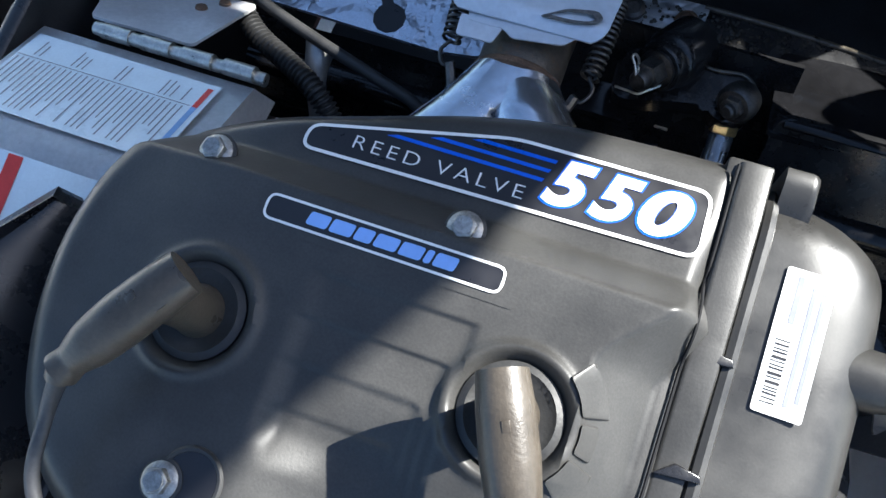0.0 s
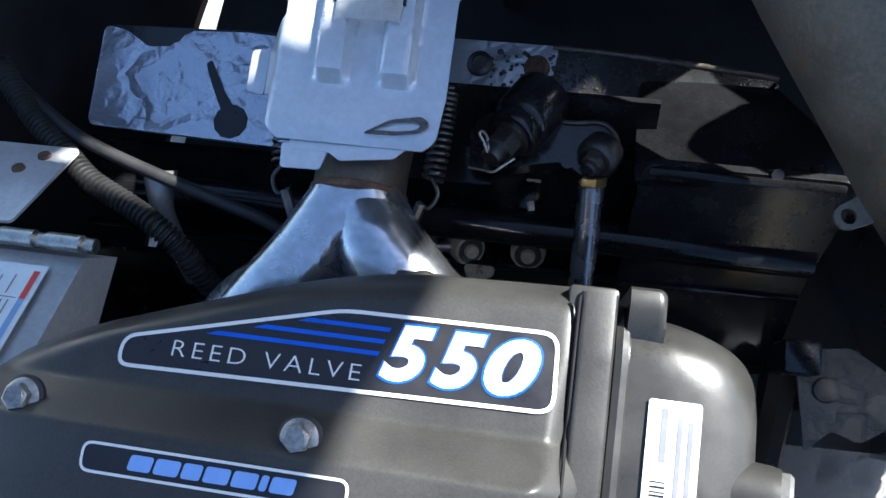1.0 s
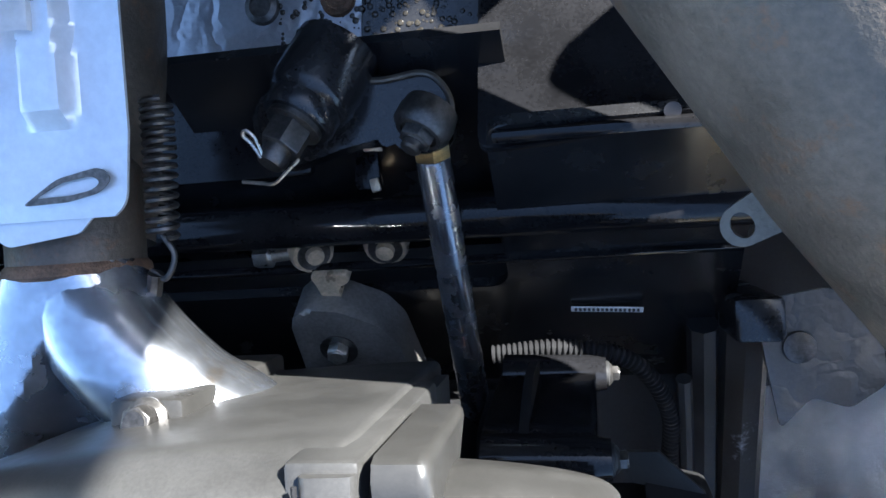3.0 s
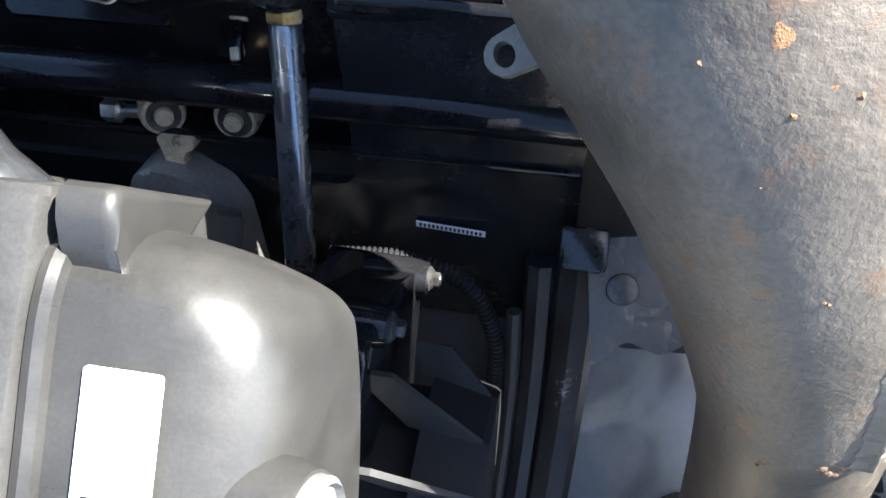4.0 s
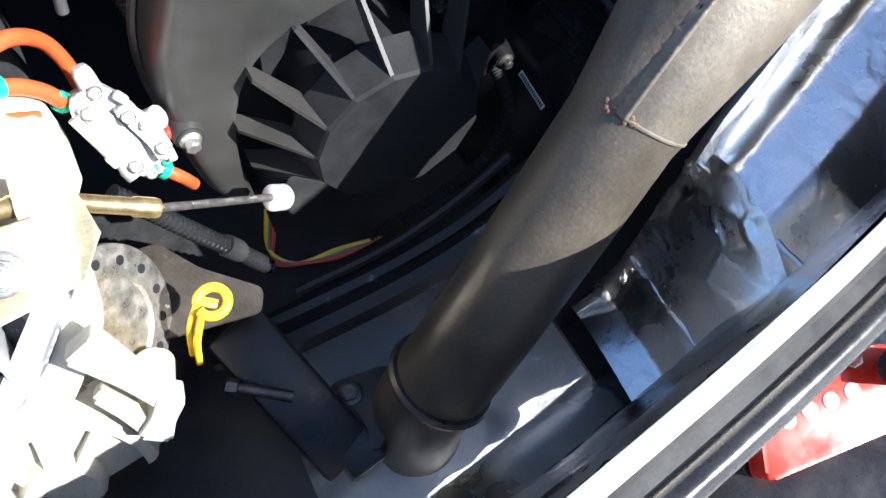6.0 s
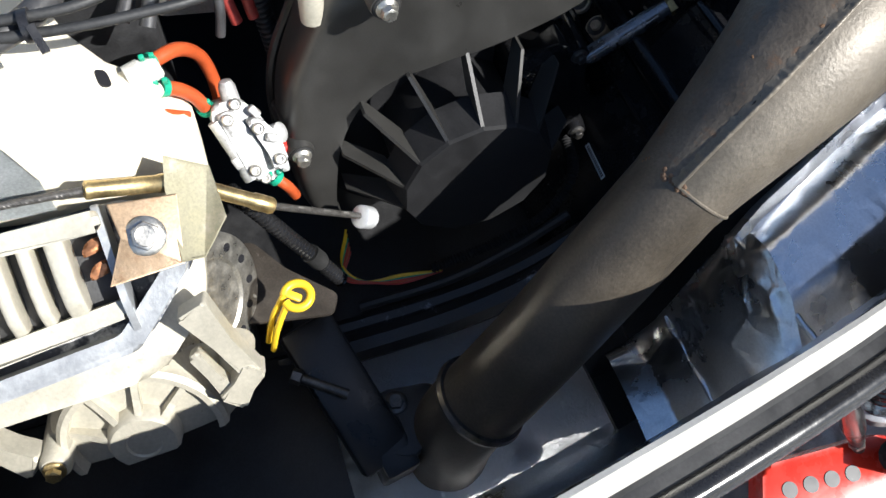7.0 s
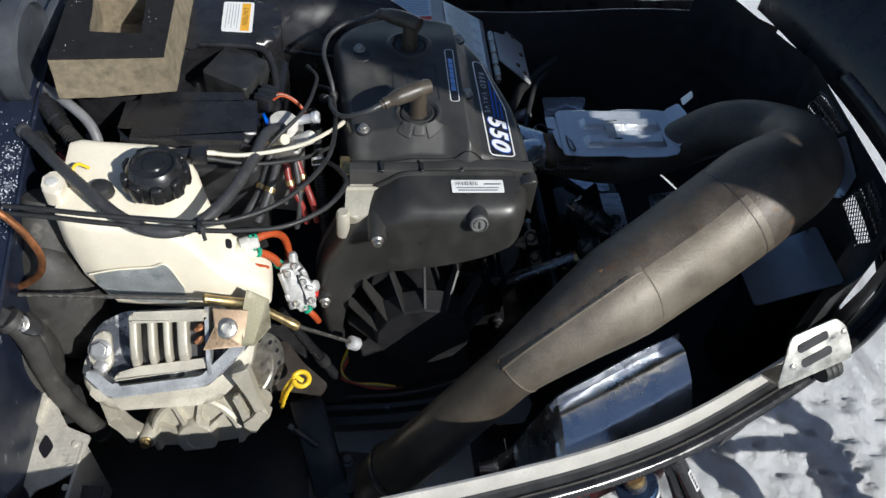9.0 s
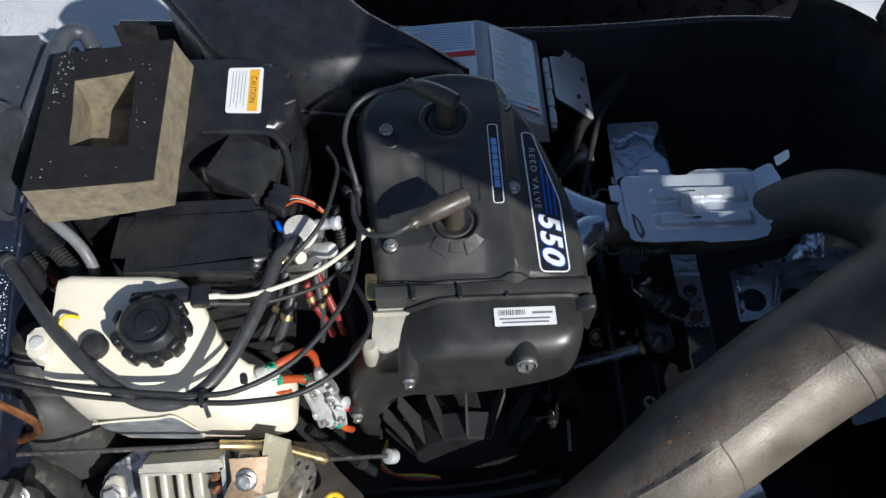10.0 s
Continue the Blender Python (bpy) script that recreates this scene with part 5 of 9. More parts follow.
    for k in range(150):
        u, v = rnd_.random(), rnd_.random()
        if 0.16 < u < 0.80 and 0.18 < v < 0.76:
            continue
        if rnd_.random() < 0.55:
            u, v = rnd_.gauss(0.30, 0.13), rnd_.gauss(0.05, 0.07)
        x, y = -0.195 + 0.175 * min(max(u, 0.02), 0.98), -0.366 + 0.112 * min(max(v, 0.02), 0.98)
        bmesh.ops.create_icosphere(crystals, subdivisions=1, radius=rnd_.uniform(0.00020, 0.00055), matrix=Matrix.Translation((x, y, 0.5278)))
    part("snow_crystals", crystals, M_snowspeck, collar, "specks of snow")
    # caution label
    lab = part("caution_label", bm_prism(rounded([(-0.2075, -0.2045), (-0.1425, -0.2030), (-0.1405, -0.1640), (-0.2070, -0.1650)], 0.004), 0.4723, 0.4727), M_white, root, "white caution label with yellow heading")
    part("heading", bm_prism([(-0.2040, -0.1800), (-0.1440, -0.1795), (-0.1435, -0.1685), (-0.2040, -0.1690)], 0.4727, 0.4729), M_yellowink, lab)
    t = fit_text(text_bm("CAUTION", 0.01, pose(0, 0, 0)), 0, 0.038, 0, 0.0064)
    bmesh.ops.transform(t, matrix=Matrix(((1, 0, 0, -0.1935), (0, 1, 0, -0.1776), (0, 0, 1, 0.4731), (0, 0, 0, 1))), verts=t.verts)
    part("lettering", t, M_ink, lab, smooth=0)
    for k in range(5):
        y = -0.1845 - 0.0036 * k
        part("print_bar", bm_prism([(-0.2025, y), (-0.1500 - 0.006 * (k % 2), y), (-0.1500 - 0.006 * (k % 2), y + 0.0006), (-0.2025, y + 0.0006)], 0.4727, 0.4729), M_inkgrey, lab)
    return root


M_snowspeck = mat("specks of snow", (0.80, 0.82, 0.86), 0.7, vary=0.05, bump=0.0)
make_airbox()

relay = thing("relay_box", (-0.08, -0.18, 0.424), "square black plastic control box with wires", "control box")
part("case", bm_prism(rounded([(-0.1225, -0.1943), (-0.0913, -0.1406), (-0.0356, -0.1654), (-0.0686, -0.2204)], 0.004), 0.428, 0.466, bevel=0.003), M_rubber, relay)
part("plug", bm_box((0.030, 0.022, 0.018), (-0.040, -0.141, 0.450), (0, 0, -24), bevel=0.002), M_black, relay)
for k in range(3):
    part("plug_rib", bm_box((0.004, 0.024, 0.020), (-0.050 + 0.009 * k, -0.1365 - 0.004 * k, 0.450), (0, 0, -24), bevel=0.001), M_black, relay)
for k, m in enumerate((M_orange, M_redwire, M_whitewire, M_greyhose, M_orange)):
    part("wire", bm_tube([(-0.042 + 0.003 * k, -0.134, 0.455), (-0.040 + 0.002 * k, -0.121, 0.456 + 0.001 * k), (-0.036 + 0.001 * k, -0.104, 0.447), (-0.03, -0.09, 0.425)], 0.0013, seg=6), m, relay)

# ---- wire clip ----
clip = thing("wire_clip", (0.08, -0.205, 0.46), "black plastic wire clip beside the oil tank", "clip")
part("body", bm_box((0.020, 0.018, 0.012), (0.081, -0.206, 0.470), bevel=0.002), M_black, clip)
part("tail", bm_box((0.014, 0.060, 0.010), (0.078, -0.244, 0.466), (0, 0, 4), bevel=0.003), M_black, clip)


# ---- brake caliper ----
U = Vector((-0.05, 0.998, 0.01)).normalized()
N = Vector((0.60, 0.03, 0.80))
N = (N - U * N.dot(U)).normalized()
V = N.cross(U)
BRK = Matrix((U, V, N)).transposed().to_4x4()
BRK.translation = Vector((0.2305, -0.2490, 0.3265))
FIN = Matrix((V, N, U)).transposed().to_4x4()
FIN.translation = BRK.translation

# near-black base with pale corroded blotches, for the mounting plate
M_platealu = mat("dark corroded casting", (0.050, 0.055, 0.068), 0.55, 0.1, scale=45, fine=350, vary=0.4, bump=0.5, dirt=(0.50, 0.50, 0.49), dirt_at=0.55, dirt_scale=30)
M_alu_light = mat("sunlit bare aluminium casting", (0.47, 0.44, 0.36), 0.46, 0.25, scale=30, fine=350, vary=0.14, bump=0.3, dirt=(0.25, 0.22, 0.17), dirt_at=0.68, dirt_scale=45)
M_rail = mat("worn grey casting face", (0.34, 0.35, 0.36), 0.42, 0.4, scale=40, fine=300, vary=0.18, bump=0.4, dirt=(0.60, 0.60, 0.58), dirt_at=0.70, dirt_scale=120)


def half_below(b, at, down):
    """Cuts away what lies beyond a plane, and closes the cut."""
    r = bmesh.ops.bisect_plane(b, geom=b.verts[:] + b.edges[:] + b.faces[:], plane_co=at, plane_no=down, clear_outer=True)
    edges = [e for e in r["geom_cut"] if isinstance(e, bmesh.types.BMEdge)]
    bmesh.ops.edgeloop_fill(b, edges=edges)
    return b


def make_brake():
    root = thing("brake_caliper", (0.25, -0.25, 0.15), "cast aluminium finned brake caliper with copper coloured pads", "brake caliper")
    plate = rounded([(-0.092, -0.005), (-0.080, 0.022), (-0.050, 0.036), (0.060, 0.036), (0.088, 0.020), (0.090, -0.012), (0.050, -0.050), (-0.062, -0.058), (-0.088, -0.030)], 0.008)
    part("mount_plate", bm_prism(plate, -0.046, -0.034, bevel=0.003, m=BRK), M_platealu, root, "dark mounting plate with white corrosion")
    rail = [(-0.091, -0.030), (-0.064, -0.060), (0.044, -0.054), (0.084, -0.016), (0.092, 0.010), (0.080, 0.012), (0.070, -0.012), (0.036, -0.042), (-0.056, -0.047), (-0.080, -0.026)]
    part("front_rail", bm_prism(rounded(rail, 0.0045), -0.044, -0.010, bevel=0.003, m=BRK), M_rail, root, "thick worn front rail")
    lip = rounded([(-0.098, -0.014), (-0.104, -0.046), (-0.076, -0.078), (0.046, -0.079), (0.088, -0.042), (0.098, 0.004), (0.060, 0.020), (-0.070, 0.020)], 0.016)
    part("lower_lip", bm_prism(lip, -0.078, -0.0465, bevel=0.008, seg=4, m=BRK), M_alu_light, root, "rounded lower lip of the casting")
    pad = rounded([(-0.086, -0.024), (-0.090, -0.006), (-0.078, 0.016), (-0.064, 0.014), (-0.062, -0.022), (-0.072, -0.034)], 0.006)
    part("corner_pad", bm_prism(pad, -0.034, -0.029, bevel=0.003, m=BRK), M_alu_light, root)
    part("corner_pad", bm_prism(rounded([(0.060, 0.000), (0.080, 0.012), (0.078, 0.028), (0.058, 0.030)], 0.006), -0.034, -0.018, bevel=0.004, m=BRK), M_alu_light, root)
    # finned cover; a black sheet paints the shade between its fins
    part("fin_shade", bm_prism(rounded([(-0.038, -0.028), (0.046, -0.026), (0.046, 0.026), (-0.034, 0.026)], 0.004), -0.034, -0.022, bevel=0.002, m=BRK), M_matte, root, "black sheet painting the shade between the fins")
    profile = [(0.032, -0.030), (0.032, -0.006), (0.026, 0.0), (-0.004, 0.0), (-0.017, -0.003), (-0.027, -0.011), (-0.033, -0.030)]
    for u0, u1 in ((-0.0375, -0.0285), (-0.0180, -0.0100), (-0.0010, 0.0065), (0.0140, 0.0255)):
        part("fin", bm_prism(profile, u0, u1, bevel=0.0026, seg=3, m=FIN, top_only=False), M_alu_light, root)
    part("fin_bridge", bm_prism(rounded([(-0.0375, 0.0225), (0.0480, 0.0200), (0.0480, 0.0330), (-0.0350, 0.0350)], 0.004), -0.030, 0.0012, bevel=0.004, m=BRK), M_alu_light, root)
    part("fin_sill", bm_prism(rounded([(-0.058, -0.0410), (0.0450, -0.0330), (0.0460, -0.0215), (-0.030, -0.0260), (-0.054, -0.0320)], 0.003), -0.034, -0.0085, bevel=0.003, m=BRK), M_alu_light, root)
    part("cheek", bm_prism(rounded([(0.036, -0.030), (0.036, -0.004), (0.020, 0.0), (-0.022, 0.0), (-0.046, -0.012), (-0.050, -0.030)], 0.003, 3), 0.0445, 0.0490, bevel=0.0012, m=FIN), M_rail, root, "thin cheek plate")
    for w in (-0.0065, 0.0075):
        part("pad", bm_prism(rounded([(0.031, w), (0.0425, w + 0.002), (0.0430, w + 0.011), (0.034, w + 0.008)], 0.003), -0.022, -0.005, bevel=0.002, m=BRK), M_copper, root, "copper coloured pad")
    for (u, w, n), r in (((-0.0765, -0.006, -0.031), 0.0088), ((0.068, 0.016, -0.019), 0.0075)):
        b = bm_hex_bolt(r, 0.009, (u, w, n))
        bmesh.ops.transform(b, matrix=BRK, verts=b.verts)
        part("bolt", b, M_alu, root)
    b = bm_lathe([(0.0085, -0.004), (0.0080, 0.001), (0.0055, 0.0025), (0, 0.0025)], (-0.0765, -0.025, -0.030))
    bmesh.ops.transform(b, matrix=BRK, verts=b.verts)
    part("stud", b, M_alu, root)
    # half round end cover below, turned outwards
    axis = Vector((0.89, -0.10, 0.43)).normalized()
    hub = Vector((0.2785, -0.2272, 0.1890))
    side = axis.cross(Vector((0, 0, 1))).normalized()
    down = (axis.cross(side) * (1 if axis.cross(side).z < 0 else -1) + 0.20 * (side if side.y > 0 else -side)).normalized()
    foot = hub + down * 0.013
    cover = bm_lathe([(0.064, -0.050), (0.062, -0.016), (0.057, -0.010), (0.0565, -0.003), (0.0535, 0.0), (0.0495, 0.0), (0.0480, -0.009), (0.020, -0.006), (0, -0.006)], hub, axis, seg=72)
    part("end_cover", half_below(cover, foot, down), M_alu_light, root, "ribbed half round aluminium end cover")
    boss = bm_lathe([(0.025, -0.008), (0.024, 0.003), (0.0215, 0.006), (0.012, 0.006), (0.011, 0.0045), (0, 0.0045)], hub, axis, seg=40)
    part("hub_boss", half_below(boss, foot, down), M_alu_light, root)
    fr = frame_from(axis)
    for k in range(18):
        a = radians(20 * k + 6)
        m = Matrix.Translation(hub) @ fr @ pose(0, 0, 0, 0, 0, math.degrees(a)) @ Matrix(((1, 0, 0, 0), (0, 0, 1, 0), (0, 1, 0, 0), (0, 0, 0, 1)))
        if (m.to_3x3() @ Vector((1, 0, 0))).dot(down) > -0.08 or k % 2:
            continue
        part("web", bm_prism([(0.022, -0.008), (0.049, -0.010), (0.049, -0.003), (0.034, -0.001), (0.022, 0.004)], -0.0024, 0.0024, bevel=0.0006, m=m, top_only=False), M_alu_light, root)

    def bar(p0, p1, w0, w1, th, name="arm"):
        p0, p1 = Vector(p0), Vector(p1)
        d = (p1 - p0).normalized()
        n_ = (axis - d * axis.dot(d)).normalized()
        m = Matrix((d, n_.cross(d), n_)).transposed().to_4x4()
        m.translation = p0
        ln = (p1 - p0).length
        part(name, bm_prism(rounded([(-0.004, -w0), (ln * 0.5, -(w0 + w1) * 0.38), (ln + 0.004, -w1), (ln + 0.004, w1), (ln * 0.5, (w0 + w1) * 0.38), (-0.004, w0)], 0.003), -th, th, bevel=0.003, m=m), M_alu_light, root)

    for at in ((0.2795, -0.1590, 0.2190), (0.2875, -0.2870, 0.1925)):
        part("bolt_lug", bm_lathe([(0.013, -0.05), (0.0105, -0.003), (0.0085, 0.0)], Vector(at) - axis * 0.006, axis), M_alu_light, root)
        part("bolt", bm_hex_bolt(0.0050, 0.007, Vector(at) - axis * 0.005, axis), M_brass, root, "yellow plated bolt")
    bar((0.246, -0.168, 0.284), (0.272, -0.145, 0.238), 0.011, 0.0065, 0.007)
    bar((0.272, -0.144, 0.238), (0.279, -0.160, 0.220), 0.008, 0.010, 0.008)
    bar((0.258, -0.176, 0.246), (0.276, -0.163, 0.224), 0.0045, 0.006, 0.005)
    bar((0.236, -0.330, 0.252), (0.250, -0.325, 0.196), 0.014, 0.008, 0.008)
    bar((0.250, -0.326, 0.194), (0.268, -0.300, 0.184), 0.008, 0.010, 0.009)
    part("lower_case", bm_lathe([(0.060, -0.09), (0.064, -0.03), (0.056, -0.02), (0, -0.02)], hub + Vector((-0.065, 0.02, -0.07)), axis, seg=40), M_matte, root, "dark lower case")
    return root


make_brake()

# slotted disc beside the caliper
disc = thing("brake_disc", (0.215, -0.165, 0.14), "grey steel brake disc with drilled holes", "brake disc")
axis = Vector((0.62, 0.72, 0.30))
DISC = Vector((0.2120, -0.1660, 0.2250))
part("rotor", bm_lathe([(0.054, -0.003), (0.054, 0.002), (0.051, 0.003), (0.036, 0.003), (0.034, 0.001), (0.0, 0.001)], DISC, axis, seg=64), M_steel, disc)
fr = frame_from(axis)
for k in range(14):
    d = fr @ Vector((math.cos(k * math.pi / 7) * 0.044, math.sin(k * math.pi / 7) * 0.044, 0.003))
    part("hole", bm_lathe([(0.0032, 0), (0.0032, 0.0006), (0, 0.0006)], DISC + d, axis, seg=12), M_ink, disc)


# ---- open hood ----
hood = thing("hood", (0.05, 0.74, 0.36), "black fibreglass hood tipped open in front of the engine bay", "hood")
shell = bmesh.new()
rows = []
NZ, NX = 52, 56
for v in range(NZ + 1):
    z = 0.405 + 1.01 * v / NZ
    half = max(0.494, 0.484 + 0.503 * (z - 0.810)) - 0.12 * smooth01(0.62, 0.40, z)
    rows.append([(0.05 + half * (u / NX * 2 - 1), 0.755 + 0.06 * (1 - (u / NX * 2 - 1) ** 2) - 0.150 * smooth01(0.66, 0.41, z), z) for u in range(NX + 1)])
vv = [[[shell.verts.new((x, y + dy, z)) for x, y, z in row] for row in rows] for dy in (0, 0.006)]
for side in vv:
    for v in range(NZ):
        for u in range(NX):
            x, z = rows[v][u][0], rows[v][u][2]
            if 0.375 < x < 0.460 and 0.865 < z < 0.950:
                continue
            a, b = side[v], side[v + 1]
            shell.faces.new((a[u], a[u + 1], b[u + 1], b[u]))
part("hood_shell", shell, M_black, hood)
flank = bmesh.new()
edge = spline([(-0.32, 0.665, 0), (-0.42, 0.56, 0), (-0.455, 0.36, 0), (-0.46, 0.10, 0), (-0.465, -0.30, 0)], 8)
foot, crown = [flank.verts.new((q.x, q.y, 0.05)) for q in edge], [flank.verts.new((q.x - 0.02, q.y, 0.325 + 0.035 * smooth01(0.45, 0.66, q.y))) for q in edge]
for k in range(len(edge) - 1):
    flank.faces.new((foot[k], foot[k + 1], crown[k + 1], crown[k]))
part("side_skirt", flank, M_black, hood, "black side skirt")
part("hinge_bar", bm_tube([(-0.12, 0.660, 0.430), (0.0, 0.670, 0.432), (0.16, 0.662, 0.430)], 0.012, seg=12), M_dark_steel, hood, "steel hinge bar")


# ---- bulkhead in front of the engine ----
def slope_matrix(x, y, z, rise=54.5):
    """A frame on the sloping bulkhead: x across, y up the slope, z out of it."""
    return pose(x, y, z, rise, 0, 0)




def make_bulkhead():
    root = thing("bulkhead", (0.0, 0.15, 0.086), "oily black painted steel bulkhead in front of the engine", "bulkhead")
    m = slope_matrix(0, 0.130, 0.093)
    part("face", bm_prism(rounded([(-0.30, 0.0), (0.208, 0.0), (0.205, 0.16), (0.215, 0.245), (0.092, 0.245), (0.088, 0.118), (-0.30, 0.118)], 0.01), -0.006, 0.0, bevel=0.001, m=m), M_gloss, root)
    part("recess", bm_prism([(-0.30, 0.10), (0.10, 0.10), (0.10, 0.26), (-0.06, 0.26), (-0.06, 0.19), (-0.30, 0.19)], -0.045, -0.040, m=m), M_gloss, root, "recessed black panel")
    part("ledge", bm_box((0.50, 0.004, 0.005), (-0.045, 0.2145, 0.2125), (54, 0, 0), bevel=0.0015), M_oilplate, root)
    part("cross_tube", bm_tube([(-0.28, 0.238, 0.232), (-0.1, 0.238, 0.232), (0.1, 0.237, 0.234), (0.205, 0.236, 0.236)], 0.0115, seg=16), M_oilplate, root, "black cross tube")
    part("upper_ledge", bm_box((0.11, 0.005, 0.006), (0.150, 0.268, 0.292), (20, 0, 0), bevel=0.0015), M_oilplate, root)
    part("top_plate", bm_prism(rounded([(0.088, 0.0), (0.205, 0.004), (0.212, 0.036), (0.172, 0.090), (0.088, 0.084)], 0.006), -0.004, 0.0, bevel=0.001, m=pose(0, 0.264, 0.284, -24.5, 0, 0)), M_oilplate, root)
    # the serial plate: plain bars only
    u0 = Vector((0.1385, 0.1835, 0.1685))
    sm = pose(*u0, 54.5, 0, -3) @ pose(0, 0, 0.0022)
    plate = part("serial_plate", bm_prism([(-0.0195, -0.0024), (0.0195, -0.0024), (0.0195, 0.0024), (-0.0195, 0.0024)], 0, 0.0006, m=sm), M_white, root, "narrow printed plate")
    for k in range(15):
        x = -0.0175 + 0.0024 * k
        part("bar", bm_prism([(x, -0.0015), (x + 0.0014, -0.0015), (x + 0.0014, 0.0015), (x, 0.0015)], 0.0006, 0.0008, m=sm), M_ink, plate)
    part("paint_chip", bm_prism([(-0.003, -0.003), (0.003, -0.003), (0.003, 0.003), (-0.003, 0.003)], 0, 0.0006, m=pose(0.1615, 0.2000, 0.1845, 54.5, 0, -3)), M_white, root)
    part("bolt_hole", bm_lathe([(0.0035, 0), (0.0035, 0.0006), (0, 0.0006)], (0.167, 0.2725, 0.2935), (0, -0.4, 0.9), seg=14), M_ink, root)
    for x in (0.185, 0.195):
        part("rivet", bm_lathe([(0.005, 0), (0.0045, 0.0018), (0, 0.0025)], (x, 0.285 - 0.1 * (x - 0.185), 0.2747), (0, 0.41, 0.91), seg=14), M_gloss, root)
    return root


make_bulkhead()

# ---- riveted cross beam ----
M_tape = make_foil("greasy foil tape", (0.40, 0.41, 0.43), 0.32, 22, 0.4, 0.7)
M_wrap = make_foil("worn foil wrap", (0.60, 0.66, 0.76), 0.30, 20, 0.7, 0.65)
beam = thing("cross_beam", (-0.06, 0.335, 0.086), "black steel cross beam with rivets and foil tape", "beam")
part("beam_face", bm_prism(rounded([(-0.045, 0.316), (0.085, 0.318), (0.165, 0.330), (0.178, 0.348), (0.06, 0.358), (-0.045, 0.359), (-0.29, 0.352), (-0.29, 0.300)], 0.004), 0.225, 0.248, bevel=0.004), M_gloss, beam)
part("rolled_edge", bm_tube([(0.030, 0.3592, 0.2478), (0.060, 0.3585, 0.2478), (0.110, 0.3555, 0.2478), (0.175, 0.3495, 0.2478)], 0.0022, seg=10), M_oiledge, beam, "worn rolled edge")
part("wrap_gash", bm_prism(rounded([(-0.207, 0.327), (-0.203, 0.330), (-0.190, 0.308), (-0.180, 0.296), (-0.190, 0.294), (-0.199, 0.310)], 0.002), 0.2520, 0.2527), M_ink, beam, "dark tear in the foil")
part("wrap_hole", bm_lathe([(0.0125, 0), (0.0120, 0.0009), (0, 0.0006)], (-0.182, 0.287, 0.2520), seg=11), M_ink, beam, "dark round hole")
part("foil_tape", bm_prism(rounded([(-0.070, 0.3145), (0.030, 0.3145), (0.034, 0.3600), (-0.070, 0.3605)], 0.002), 0.2482, 0.2492), M_tape, beam, "silver foil tape")
part("foil_wrap", bm_prism(rounded([(-0.286, 0.276), (-0.140, 0.272), (-0.110, 0.276), (-0.075, 0.309), (-0.072, 0.313), (-0.072, 0.346), (-0.180, 0.352), (-0.225, 0.350), (-0.232, 0.338), (-0.252, 0.336), (-0.270, 0.347), (-0.288, 0.350)], 0.004), 0.2482, 0.2522, bevel=0.0015), M_wrap, beam, "crumpled foil wrap")
for x, m in ((-0.017, M_dark_steel), (0.021, M_rust)):
    riv = part("rivet", bm_lathe([(0.0088, 0), (0.0082, 0.003), (0.0055, 0.0042), (0.005, 0.0030), (0, 0.0028)], (x, 0.3435, 0.2490), seg=24), m, beam, "large rusty rivet")
part("side_plate", bm_prism(rounded([(-0.072, 0.311), (0.002, 0.316), (0.0, 0.262), (-0.085, 0.262), (-0.092, 0.288)], 0.003), 0.238, 0.244, bevel=0.001), M_oilplate, beam, "black slanted side plate")
part("plate_hole", bm_lathe([(0.0032, 0), (0.0032, 0.0006), (0, 0.0006)], (-0.062, 0.296, 0.2441), seg=16), M_ink, beam)
# beads of oil and slush on the beam
rnd = random.Random(11)
b = bmesh.new()
for k in range(330):
    x, y = rnd.uniform(-0.010, 0.112), rnd.uniform(0.318, 0.354)
    r = rnd.uniform(0.0005, 0.0019)
    bm_lathe([(r, 0), (r * 0.75, r * 0.5), (0, r * 0.75)], (x, y, 0.2478 if x > 0.034 else 0.2490), seg=9, bm=b)
M_oil = mat("wet black oil", (0.030, 0.027, 0.022), 0.06, vary=0.2, bump=0.0)
tagged(part("oil_beads", b, M_oil, beam, "beads of wet black oil"), kind="stuff")

# ---- steering ----
steer = thing("steering_linkage", (0.02, 0.25, 0.22), "oily black steering arm with castle nut and grey link rod", "steering linkage")
boss_ax = Vector((-0.40, -0.80, 0.45)).normalized()
boss = Vector((0.0165, 0.2885, 0.2905))
part("pivot_boss", bm_lathe([(0.0195, -0.030), (0.0195, -0.004), (0.0180, 0.0), (0.0165, 0.001), (0.0165, 0.008), (0.0150, 0.010)], boss, boss_ax, seg=36), M_gloss, steer)
part("washer", bm_lathe([(0.0125, 0.010), (0.0125, 0.0125), (0.0110, 0.0130)], boss, boss_ax, seg=28), M_dark_steel, steer)
part("castle_nut", bm_hex_bolt(0.0088, 0.012, boss + boss_ax * 0.0125, boss_ax, flange=False), M_dark_steel, steer, "dark steel castle nut")
part("stud_end", bm_lathe([(0.0066, 0.024), (0.0066, 0.031), (0.0055, 0.0325), (0, 0.0325)], boss, boss_ax, seg=20), M_dark_steel, steer)
part("cotter_pin", bm_tube([(0.0018, 0.2655, 0.3083), (-0.0012, 0.2712, 0.3108), (-0.0036, 0.2745, 0.3128), (-0.0022, 0.2762, 0.3136), (0.0006, 0.2738, 0.3128), (0.0016, 0.2700, 0.3108), (0.0022, 0.2665, 0.3088)], 0.0009, seg=6), M_steel, steer, "bright split pin")
